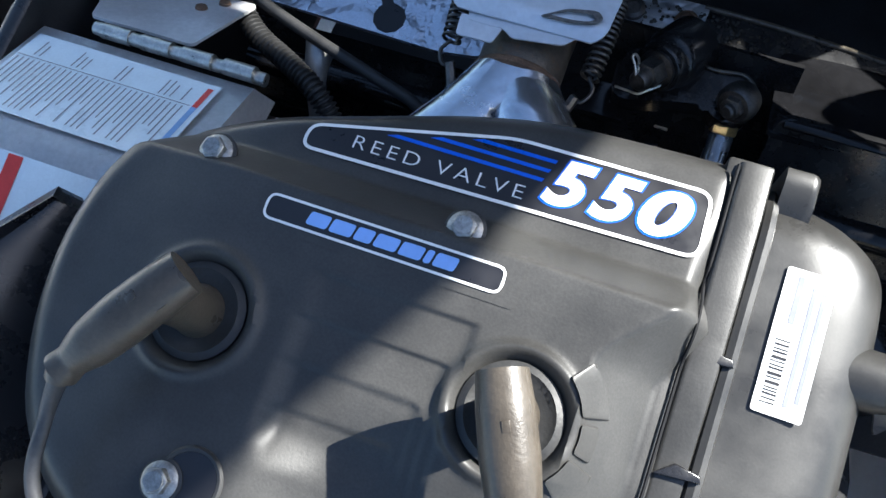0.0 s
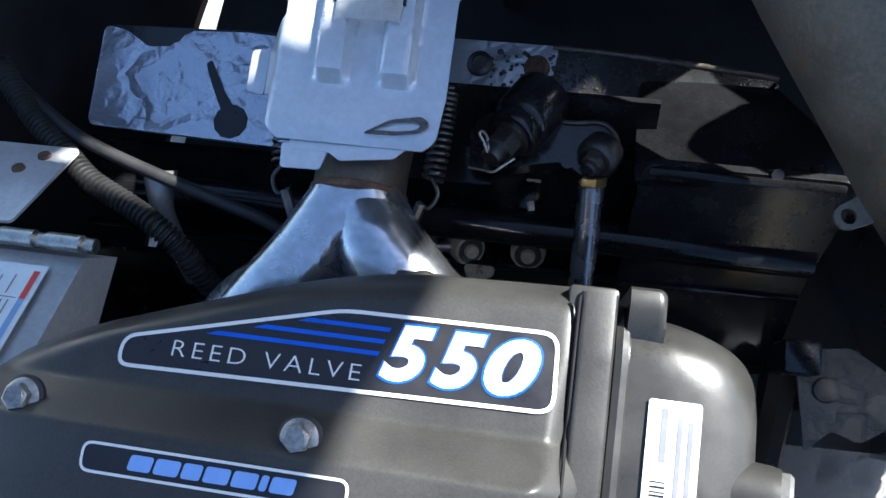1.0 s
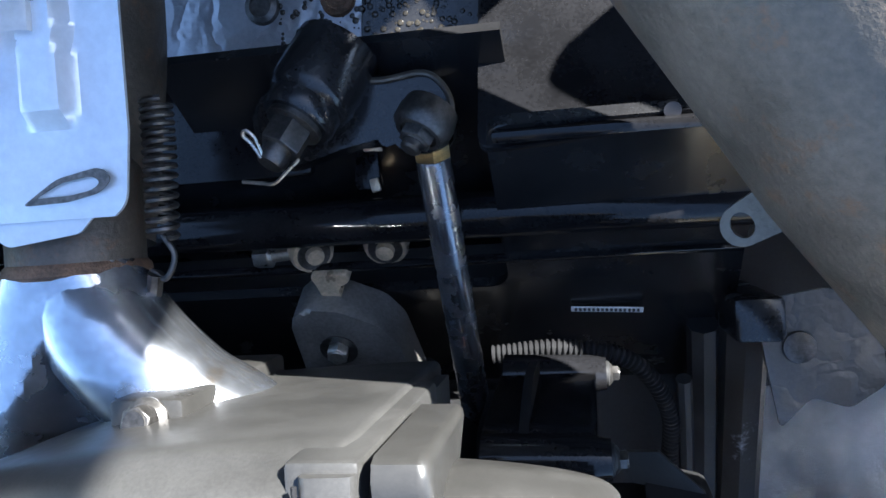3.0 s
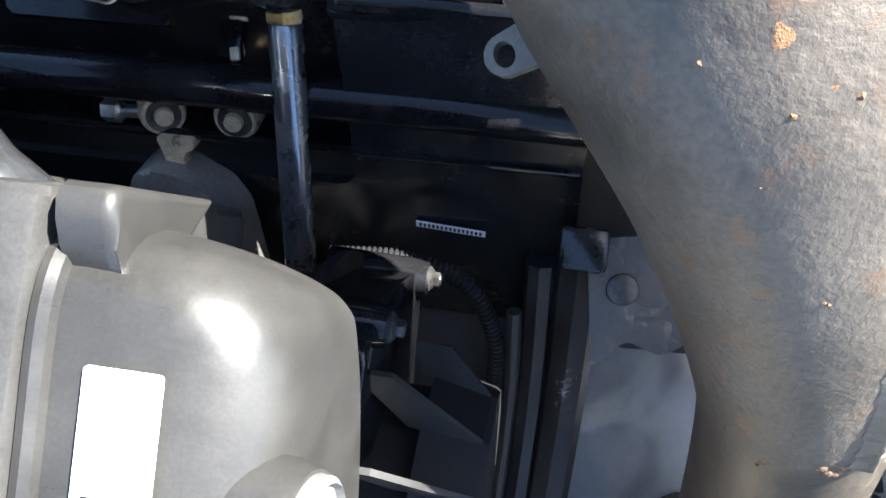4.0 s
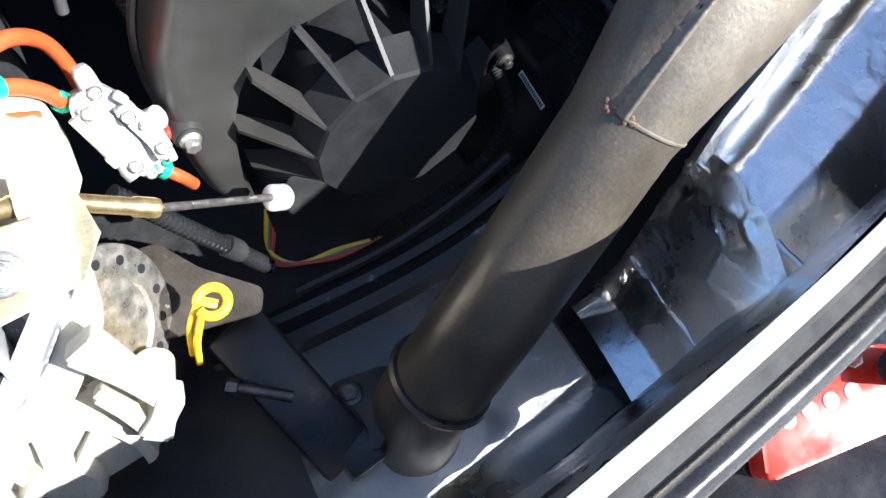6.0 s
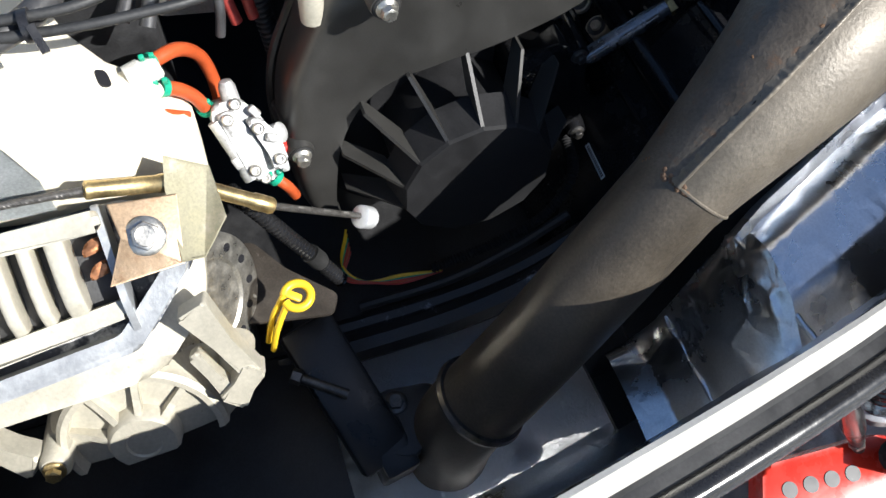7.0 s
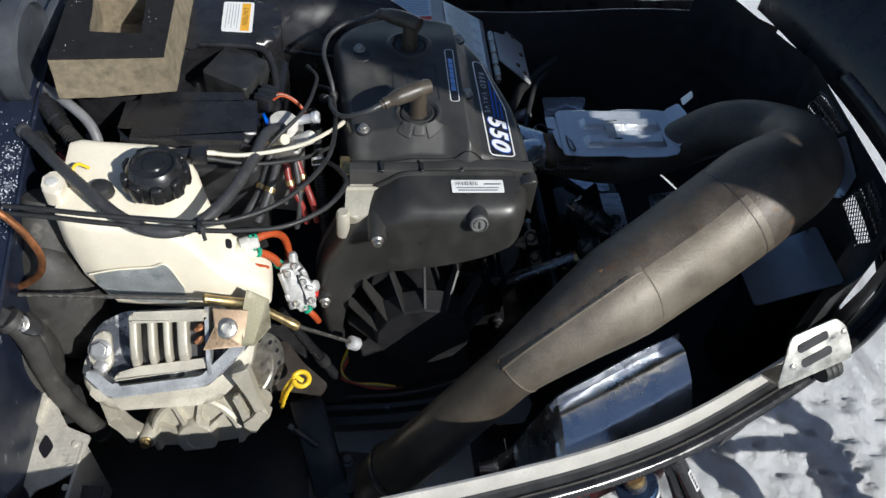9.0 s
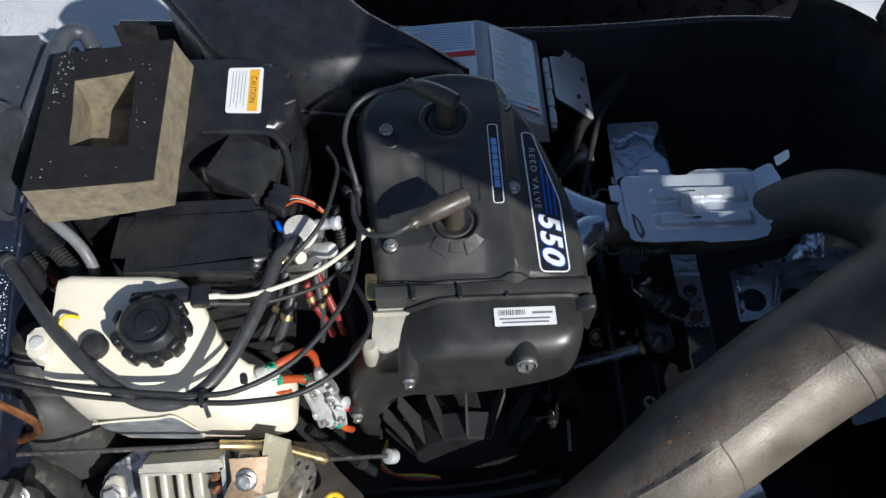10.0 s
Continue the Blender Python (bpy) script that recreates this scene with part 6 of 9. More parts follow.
part("cotter_pin", bm_tube([(-0.0086, 0.2564, 0.3052), (0.0, 0.2552, 0.3066), (0.0063, 0.2546, 0.3074), (0.0120, 0.2590, 0.3076), (0.0177, 0.2638, 0.3072)], 0.0008, seg=6), M_steel, steer, "bent leg of the split pin")
arm_poly = rounded([(-0.014, 0.292), (0.004, 0.3035), (0.014, 0.302), (0.030, 0.2995), (0.048, 0.298), (0.065, 0.2995), (0.0735, 0.2945), (0.0775, 0.2845), (0.0755, 0.270), (0.066, 0.264), (0.055, 0.266), (0.048, 0.273), (0.030, 0.270), (0.0, 0.262), (-0.012, 0.264)], 0.005)
part("arm", bm_prism(arm_poly, 0.262, 0.279, bevel=0.003), M_gloss, steer, "black forged steering arm")
part("arm_edge", bm_tube([(0.002, 0.3030, 0.2795), (0.014, 0.3015, 0.2800), (0.031, 0.2990, 0.2800), (0.048, 0.2975, 0.2800), (0.065, 0.2990, 0.2800), (0.0732, 0.2940, 0.2800), (0.0772, 0.2845, 0.2800), (0.0750, 0.2720, 0.2795)], 0.0015, seg=8), M_oiledge, steer, "worn bright rim of the arm")
eye_c = Vector((0.0662, 0.2765, 0.2860))
part("rod_eye", bm_lathe([(0.0120, -0.008), (0.0130, -0.003), (0.0130, 0.003), (0.0105, 0.006), (0.0085, 0.006), (0.0085, -0.008), (0.0120, -0.008)], eye_c, boss_ax, seg=28), M_dark_steel, steer)
part("eye_bolt", bm_hex_bolt(0.0070, 0.008, eye_c + boss_ax * 0.002, boss_ax, flange=True), M_dark_steel, steer)
part("bolt_tip", bm_lathe([(0.0046, 0.009), (0.0046, 0.0135), (0.0035, 0.0145), (0, 0.0145)], eye_c, boss_ax, seg=16), M_dark_steel, steer)
rod_ax = Vector((0.006, -0.871, -0.491)).normalized()
rod_top = Vector((0.0645, 0.2640, 0.2625))
part("threaded_shank", bm_lathe([(0.0042, -0.016), (0.0042, -0.008)], rod_top, rod_ax, seg=14), M_brass, steer, "thread of the rod end")
part("lock_nut", bm_hex_bolt(0.0082, 0.0085, rod_top - rod_ax * 0.0085, rod_ax, flange=False), M_brass, steer, "yellow plated lock nut")
M_rodgrey = mat("grey anodised rod", (0.24, 0.25, 0.27), 0.26, 0.85, scale=60, vary=0.2, bump=0.1)
part("link_rod", bm_lathe([(0.0074, 0.0), (0.0080, 0.002), (0.0080, 0.150), (0.0068, 0.158)], rod_top, rod_ax, seg=24), M_rodgrey, steer, "grey link rod")
part("strap_bracket", bm_prism(rounded([(0.016, 0.254), (0.029, 0.2535), (0.0285, 0.287), (0.018, 0.287)], 0.002), 0.218, 0.224, bevel=0.001), M_oilplate, steer, "black strap under the arm")
part("strap_edge", bm_box((0.010, 0.004, 0.0025), (0.0268, 0.2745, 0.2250), (0, 0, -3), bevel=0.0008), M_joint, steer, "worn bare edge")
part("strap_edge", bm_box((0.005, 0.007, 0.0025), (0.0268, 0.2555, 0.2250), (0, 0, 12), bevel=0.0008), M_joint, steer, "worn bare edge")

# ---- ball joints on the cross tube ----
ax = Vector((0.05, -0.62, 0.78)).normalized()
for x, y, z, tip in ((-0.0135, 0.2245, 0.2145, 34), (0.0282, 0.2260, 0.2160, 0)):
    joint = thing("ball_joint", (x, y, z), "greasy cream coloured rod end on the black cross tube", "ball joint", "ball joints")
    d = (ax + Vector((0.55, 0.10, 0.0)) * (tip / 34.0)).normalized()
    part("socket", bm_lathe([(0.0100, -0.016), (0.0118, -0.010), (0.0120, 0.002), (0.0108, 0.005), (0.0092, 0.0055)], (x, y, z), d, seg=28), M_joint, joint, "cream plated socket")
    part("face", bm_lathe([(0.0093, 0.0050), (0.0088, 0.0062), (0.0068, 0.0058), (0, 0.0050)], (x, y, z), d, seg=28), M_dark_steel, joint, "dark greasy face")
    part("stud", bm_lathe([(0.0050, 0.005), (0.0046, 0.0090), (0, 0.0098)], (x, y, z), d, seg=18), M_joint, joint)
nut = thing("tie_rod_nut", (-0.0376, 0.2225, 0.217), "small plated hexagon nut with a bare thread", "nut")
part("nut_body", bm_hex_bolt(0.0058, 0.009, (-0.0430, 0.2225, 0.217), (1, 0, 0.05), flange=False), M_steel, nut)
part("thread", bm_tube([(-0.035, 0.2225, 0.217), (-0.022, 0.2235, 0.216)], 0.0036, seg=10, smooth=False), M_steel, nut, "bare thread")

# ---- engine mount ----
mount = thing("engine_mount", (-0.005, 0.17, 0.12), "cast aluminium engine mount bracket with one bolt", "bracket")
mm = pose(-0.004, 0.166, 0.186, 38, 0, 0)
M_alu_dark = mat("dull grey casting", (0.26, 0.25, 0.235), 0.5, 0.6, scale=35, fine=500, vary=0.25, bump=0.5, dirt=(0.12, 0.11, 0.10), dirt_at=0.66, dirt_scale=40)
mount_o = [(-0.026, -0.040), (0.038, -0.040), (0.032, 0.014), (0.024, 0.028), (0.004, 0.040), (-0.014, 0.042), (-0.024, 0.034)]
part("bracket_plate", bm_prism(rounded(mount_o, 0.004), -0.016, 0.010, bevel=0.003, m=mm), M_alu_dark, mount)
part("bolt_well", bm_lathe([(0.0105, 0.0), (0.0105, 0.0008), (0.0090, 0.0004), (0, 0.0002)], mm @ Vector((-0.002, 0.012, 0.0100)), mm.to_3x3() @ Vector((0, 0, 1)), seg=26), M_dark_steel, mount)
part("bolt", bm_hex_bolt(0.0055, 0.006, mm @ Vector((-0.002, 0.012, 0.0104)), mm.to_3x3() @ Vector((0, 0, 1)), flange=False), M_steel, mount)
part("lug", bm_prism(rounded([(-0.006, 0.036), (0.004, 0.036), (0.003, 0.046), (0.011, 0.050), (0.010, 0.055), (-0.010, 0.055), (-0.008, 0.048)], 0.002), -0.010, -0.002, bevel=0.001, m=mm), M_joint, mount, "bare T shaped lug")

# ---- front bracket behind the bumper ----
fb = thing("front_bracket", (-0.01, 0.46, 0.24), "bright zinc plated pressed steel bracket with crumpled foil", "bracket")
M_bracketzinc = mat("dull bright zinc", (0.42, 0.44, 0.47), 0.34, 0.75, scale=40, vary=0.25, bump=0.15, dirt=(0.10, 0.10, 0.10), dirt_at=0.64, dirt_scale=50)
part("web", bm_prism(rounded([(-0.0177, 0.3798), (-0.0330, 0.4511), (-0.0520, 0.4700), (-0.0370, 0.5612), (-0.0091, 0.5491), (0.0075, 0.4819), (0.0200, 0.4700), (0.0440, 0.4260), (0.0520, 0.3757), (0.0250, 0.3765)], 0.004), 0.2970, 0.2995, bevel=0.0008), M_bracketzinc, fb)
part("flange", bm_prism(rounded([(-0.0040, 0.388), (-0.0080, 0.440), (-0.0200, 0.500), (-0.0340, 0.560), (-0.0270, 0.5600), (-0.0120, 0.500), (0.0000, 0.440), (0.0035, 0.388)], 0.002), 0.2995, 0.3065, bevel=0.0025), M_bracketzinc, fb, "raised edge of the bracket")
part("strap", bm_tube([(-0.016, 0.4289, 0.302), (-0.004, 0.4300, 0.3085), (0.010, 0.4275, 0.306), (0.0315, 0.4209, 0.301)], 0.0018, seg=8), M_bracketzinc, fb, "bent strap")
for x, y, r in ((0.0270, 0.4470, 0.0170), (0.0060, 0.4960, 0.0095), (0.0240, 0.3980, 0.0150)):
    part("hole", bm_lathe([(r, 0), (r, 0.0006), (0, 0.0006)], (x, y, 0.2996), seg=30), M_ink, fb)
for x, y in ((-0.0215, 0.4171), (-0.0290, 0.4480)):
    part("bolt_hole", bm_lathe([(0.0030, 0), (0.0030, 0.0006), (0, 0.0006)], (x, y, 0.2996), seg=16), M_ink, fb)
for corners in (((-0.026, 0.456), (-0.072, 0.486), (-0.064, 0.506), (-0.030, 0.498)), ((-0.008, 0.383), (0.004, 0.387), (0.036, 0.384), (0.048, 0.378))):
    b = bmesh.new()
    b.faces.new([b.verts.new((x, y, 0.3015)) for x, y in corners])
    bmesh.ops.subdivide_edges(b, edges=b.edges[:], cuts=16, use_grid_fill=True)
    for v in b.verts:
        v.co.z += 2.4 * crumple(v.co * 1.6, 1.2) + 0.004 * noise.noise(v.co * 90)
    bmesh.ops.recalc_face_normals(b, faces=b.faces[:])
    bmesh.ops.solidify(b, geom=b.faces[:], thickness=0.0004)
    part("foil_scrap", b, M_humpfoil, fb, "crumpled foil stuck to the bracket", smooth=20)
part("leg", bm_box((0.006, 0.02, 0.20), (-0.02, 0.47, 0.195), bevel=0.001), M_dark_steel, fb)

# ---- grey gusset beside the frame rail ----
gus = thing("gusset_plate", (0.235, 0.155, 0.086), "oily grey sheet metal gusset with a bolt", "gusset")
M_greasy = make_foil("greasy grey sheet", (0.11, 0.105, 0.10), 0.4, 30, 0.5, 0.3)
part("sheet", bm_prism(rounded([(0.212, 0.184), (0.248, 0.190), (0.272, 0.176), (0.274, 0.140), (0.256, 0.128), (0.238, 0.134), (0.222, 0.118)], 0.004), 0.1835, 0.1865), M_greasy, gus)
part("post", bm_box((0.02, 0.03, 0.095), (0.236, 0.160, 0.1365), bevel=0.002), M_matte, gus)
part("bolt", bm_lathe([(0.0085, 0), (0.008, 0.0022), (0.004, 0.0030), (0, 0.0022)], (0.233, 0.160, 0.1866), seg=22), M_dark_steel, gus)

# ---- frame rail and wiring along it ----
rail = thing("frame_rail", (0.21, 0.06, 0.075), "black steel frame rail with frost on it", "frame rail")
M_frost = mat("frosted black steel", (0.016, 0.016, 0.017), 0.45, scale=30, vary=0.4, dirt=(0.26, 0.28, 0.31), dirt_at=0.66, dirt_scale=34)
part("rail_tube", bm_tube([(0.211, 0.176, 0.165), (0.212, 0.10, 0.118), (0.210, 0.03, 0.092), (0.206, -0.05, 0.078), (0.202, -0.13, 0.074)], 0.0135, seg=8), M_frost, rail)
part("inner_rail", bm_tube([(0.190, 0.170, 0.158), (0.192, 0.10, 0.116), (0.191, 0.03, 0.094), (0.188, -0.05, 0.084), (0.185, -0.13, 0.080)], 0.0090, seg=8), M_frost, rail)
part("post", bm_box((0.024, 0.022, 0.13), (0.210, 0.178, 0.150), bevel=0.003), M_gloss, rail, "black rail post")

harness = thing("wiring_harness", (0.17, 0.06, 0.09), "black corrugated wiring harness with coloured wires", "wiring harness")
part("conduit", bm_loom([(0.075, 0.160, 0.178), (0.115, 0.162, 0.178), (0.150, 0.153, 0.174), (0.169, 0.123, 0.155), (0.170, 0.09, 0.136), (0.168, 0.055, 0.121), (0.166, 0.02, 0.110)], 0.0052), M_cup, harness, "black split conduit")
part("cable", bm_tube([(0.178, 0.14, 0.160), (0.180, 0.09, 0.130), (0.179, 0.03, 0.104), (0.176, -0.05, 0.094)], 0.0045, seg=8), M_rubber, harness)
for k, m in enumerate((M_yellow, M_yellow, M_green, M_redwire, M_orange, M_redwire)):
    part("wire", bm_tube([(0.126 + 0.002 * k, -0.046, 0.145 - 0.004 * k), (0.144 + 0.002 * k, -0.056, 0.120 - 0.002 * k), (0.160 + 0.001 * k, -0.040 + 0.002 * k, 0.108), (0.162 + 0.0012 * k, -0.006, 0.106 - 0.001 * k), (0.168, 0.03, 0.104)], 0.0011, seg=6), m, harness, ("yellow", "yellow", "green", "red", "orange", "red")[k] + " wire")

# ---- corrugated looms at the front left ----
loomL = thing("corrugated_hose", (-0.23, 0.24, 0.26), "black corrugated hose beside the hinged guard", "hose", "corrugated hoses")
part("tube", bm_loom([(-0.330, 0.300, 0.296), (-0.296, 0.266, 0.298), (-0.266, 0.243, 0.300), (-0.244, 0.226, 0.300), (-0.217, 0.2135, 0.300), (-0.1945, 0.2015, 0.300), (-0.180, 0.190, 0.292), (-0.165, 0.170, 0.27)], 0.0078, pitch=0.0036), M_rubber, loomL)
part("smooth_hose", bm_tube([(-0.320, 0.290, 0.288), (-0.270, 0.2595, 0.298), (-0.2405, 0.2465, 0.299), (-0.196, 0.2325, 0.298), (-0.156, 0.221, 0.297), (-0.128, 0.213, 0.294), (-0.10, 0.200, 0.28)], 0.0042, seg=10), M_rubber, loomL)
strut = thing("alloy_strut", (-0.205, 0.215, 0.2), "short cast alloy strut below the hoses", "strut")
part("strut_body", bm_tube([(-0.208, 0.240, 0.285), (-0.205, 0.215, 0.275), (-0.200, 0.180, 0.225)], [0.011, 0.007, 0.006], seg=12), M_alu, strut)


# ---- hoses and cables round the oil tank ----
def hose(name, pts, r, m, label, category, seg=12):
    root = thing(name, pts[0], label, category)
    part("tube", bm_tube(pts, r, seg=seg, n=8), m, root)
    for a, b in ((Vector(pts[0]), Vector(pts[1])), (Vector(pts[-1]), Vector(pts[-2]))):
        part("end_sleeve", bm_lathe([(r * 1.18, 0), (r * 1.25, 0.002), (r * 1.25, 0.008), (r * 1.02, 0.010)], a, b - a, seg=seg), m, root)
    return root


hose("breather_hose", [(0.005, -0.122, 0.440), (0.030, -0.138, 0.455), (0.083, -0.150, 0.462), (0.135, -0.172, 0.460), (0.168, -0.196, 0.458), (0.181, -0.222, 0.457), (0.180, -0.250, 0.458), (0.163, -0.282, 0.463), (0.138, -0.312, 0.470), (0.098, -0.350, 0.468), (0.060, -0.380, 0.462), (0.020, -0.412, 0.450)], 0.0068, M_greyhose, "thick grey black rubber hose looped over the oil tank", "hose")
cables = thing("control_cable", (0.18, -0.19, 0.45), "two black control cables tied together over the oil tank", "cable")
part("cable", bm_tube([(0.150, -0.400, 0.452), (0.164, -0.345, 0.460), (0.176, -0.285, 0.463), (0.184, -0.195, 0.4615), (0.184, -0.150, 0.461), (0.177, -0.108, 0.460), (0.150, -0.068, 0.458), (0.108, -0.046, 0.452), (0.074, -0.054, 0.440), (0.04, -0.070, 0.420), (0.02, -0.085, 0.40)], 0.0027, seg=10), M_rubber, cables)
part("cable", bm_tube([(0.143, -0.400, 0.455), (0.158, -0.345, 0.464), (0.170, -0.285, 0.468), (0.179, -0.195, 0.4675), (0.172, -0.155, 0.467), (0.148, -0.115, 0.465), (0.108, -0.083, 0.462), (0.064, -0.064, 0.457), (0.0, -0.058, 0.447), (-0.065, -0.064, 0.44), (-0.10, -0.08, 0.42)], 0.0027, seg=10), M_rubber, cables)
tie = part("cable_tie", bm_lathe([(0.0082, -0.0022), (0.0082, 0.0022), (0.0066, 0.0022), (0.0066, -0.0022), (0.0082, -0.0022)], (0.181, -0.195, 0.4640), (0, 1, 0.02), seg=20), M_black, cables, "black cable tie")
part("tie_tail", bm_box((0.014, 0.004, 0.002), (0.192, -0.191, 0.4645), (0, 35, 20)), M_black, tie)

hose("white_sleeve", [(0.084, -0.197, 0.476), (0.079, -0.157, 0.468), (0.050, -0.100, 0.455), (0.012, -0.060, 0.447), (-0.004, -0.048, 0.444)], 0.0024, M_whitewire, "off white sleeved cable beside the airbox", "cable")
hose("thin_black_cable", [(0.090, -0.197, 0.473), (0.083, -0.148, 0.458), (0.061, -0.101, 0.444), (0.034, -0.074, 0.432), (0.01, -0.06, 0.42)], 0.0023, M_rubber, "thin black cable beside the airbox", "cable")
hose("coil_wire", [(-0.116, -0.095, 0.44), (-0.085, -0.083, 0.45), (-0.059, -0.083, 0.455), (-0.003, -0.095, 0.463), (0.036, -0.128, 0.452), (0.05, -0.15, 0.43)], 0.0024, M_rubber, "black looped wire behind the engine", "cable")

# ---- carburettor area behind the engine ----
M_darkred = mat("dark red rubber", (0.20, 0.025, 0.02), 0.4, scale=80, vary=0.25)
carb = thing("carburettor", (-0.01, -0.115, 0.30), "dirty grey die cast carburettor with fittings", "carburettor")
part("body", bm_prism(rounded([(-0.035, -0.150), (0.022, -0.148), (0.030, -0.100), (-0.03, -0.098)], 0.008), 0.32, 0.425, bevel=0.006), M_alu_dark, carb)
part("top_cap", bm_lathe([(0.018, 0), (0.018, 0.012), (0.015, 0.016), (0, 0.016)], (-0.012, -0.122, 0.425), seg=24), M_greyplastic, carb, "pale plastic top cap")
part("choke_tower", bm_lathe([(0.0085, 0), (0.0085, 0.024), (0.006, 0.028), (0, 0.028)], (0.006, -0.104, 0.420), (0.3, 0.6, 0.6), seg=18), M_greyplastic, carb)
part("fitting", bm_lathe([(0.006, 0), (0.006, 0.020), (0.0075, 0.021), (0.0075, 0.027), (0.005, 0.029)], (-0.020, -0.104, 0.432), (0.2, 0.9, 0.4), seg=16), M_sheet, carb)
part("fitting", bm_lathe([(0.005, 0), (0.005, 0.018), (0.0065, 0.019), (0.0065, 0.024)], (0.014, -0.132, 0.428), (0.5, 0.6, 0.6), seg=16), M_whitewire, carb)
part("blue_clip", bm_box((0.010, 0.004, 0.022), (-0.016, -0.142, 0.432), (10, 0, 20), bevel=0.001), M_blue, carb, "blue clip")
part("lever", bm_box((0.030, 0.004, 0.010), (0.022, -0.112, 0.402), (20, 30, 40), bevel=0.001), M_steel, carb)
part("screw", bm_hex_bolt(0.004, 0.006, (-0.028, -0.118, 0.428), (0, 0, 1)), M_brass, carb)
part("screw", bm_hex_bolt(0.004, 0.006, (0.018, -0.142, 0.426), (0, 0, 1)), M_brass, carb)
for pts, r, m, lab in (([(0.030, -0.118, 0.408), (0.046, -0.114, 0.390), (0.060, -0.101, 0.366), (0.066, -0.095, 0.34)], 0.0042, M_darkred, "dark red hose"),
                       ([(0.020, -0.108, 0.415), (0.038, -0.099, 0.392), (0.058, -0.088, 0.370), (0.064, -0.083, 0.34)], 0.0042, M_darkred, "dark red hose"),
                       ([(0.026, -0.108, 0.410), (0.050, -0.103, 0.384), (0.066, -0.104, 0.356), (0.07, -0.108, 0.335)], 0.0036, M_greyhose, "grey hose"),
                       ([(0.042, -0.126, 0.425), (0.075, -0.135, 0.408), (0.10, -0.150, 0.380)], 0.0050, M_greyhose, "grey hose"),
                       ([(0.030, -0.136, 0.420), (0.062, -0.146, 0.400), (0.085, -0.165, 0.375)], 0.0050, M_greyhose, "grey hose")):
    root = thing("fuel_hose", pts[0], lab + " running down beside the carburettor", "hose", "carburettor hoses")
    part("tube", bm_tube(pts, r, seg=12), m, root)
    part("clamp", bm_lathe([(r * 1.35, -0.003), (r * 1.35, 0.003), (r * 1.05, 0.003), (r * 1.05, -0.003), (r * 1.35, -0.003)], pts[1], Vector(pts[2]) - Vector(pts[0]), seg=16), M_brass, root, "wire clamp")
loom = thing("corrugated_hose", (-0.02, -0.085, 0.36), "black corrugated hose standing behind the engine", "hose", "corrugated hoses")
part("tube", bm_loom([(-0.048, -0.090, 0.425), (-0.020, -0.081, 0.404), (0.014, -0.080, 0.378), (0.04, -0.075, 0.33), (0.06, -0.07, 0.28), (0.07, -0.068, 0.22)], 0.0075, pitch=0.0038), M_rubber, loom)
part("band", bm_lathe([(0.0088, -0.005), (0.0088, 0.005), (0.0078, 0.005), (0.0078, -0.005), (0.0088, -0.005)], (0.005, -0.0805, 0.386), (0.7, 0.05, -0.6), seg=20), M_sheet, loom, "metal hose band")
mani = thing("intake_block", (0.055, -0.07, 0.30), "bright cast intake flange at the back of the engine", "flange")
tilt = pose(0.074, 0, 0.417, 0, 16, 0)
part("block", bm_prism(rounded([(0.0, -0.046), (0.0, 0.014), (0.030, 0.006), (0.046, -0.034), (0.040, -0.048)], 0.005), -0.050, 0.0, bevel=0.004, m=tilt), M_alu_light, mani)
part("rib", bm_tube([tilt @ Vector((0.006, -0.046, 0.0)), tilt @ Vector((0.006, 0.010, 0.0))], 0.0028, seg=8), M_alu_light, mani)
part("ear", bm_lathe([(0.008, -0.03), (0.008, 0.006), (0.006, 0.009), (0, 0.009)], tilt @ Vector((0.040, -0.050, -0.006)), seg=18), M_alu_light, mani)
part("bracket", bm_box((0.03, 0.012, 0.003), (0.055, -0.047, 0.428), bevel=0.001), M_brass, mani, "yellow plated bracket")
crank = thing("engine_crankcase", (-0.07, 0.03, 0.09), "dark finned engine block under the shroud", "engine")
part("case", bm_prism(rounded([(-0.19, -0.05), (0.07, -0.05), (0.07, 0.13), (-0.19, 0.12)], 0.02), 0.086, 0.315, bevel=0.01), M_matte, crank)

# ---- oil pump and its hoses ----
M_pump = mat("oxidised grey pump casting", (0.42, 0.42, 0.41), 0.5, 0.3, scale=60, fine=400, vary=0.25, bump=0.4, dirt=(0.12, 0.11, 0.10), dirt_at=0.62, dirt_scale=70)
pump = thing("oil_pump", (0.122, -0.105, 0.24), "grey metal oil pump with green clips and orange hoses", "pump")
ax_l = Vector((0.55, 0.26, -0.79)).normalized()
ax_o = Vector((0.78, 0.10, 0.60))
ax_o = (ax_o - ax_l * ax_o.dot(ax_l)).normalized()
PUMP = Matrix((ax_l, ax_o.cross(ax_l), ax_o)).transposed().to_4x4()
PUMP.translation = Vector((0.1225, -0.1075, 0.284))


def pump_part(name, b, m, label=""):
    bmesh.ops.transform(b, matrix=PUMP, verts=b.verts)
    return part(name, b, m, pump, label)


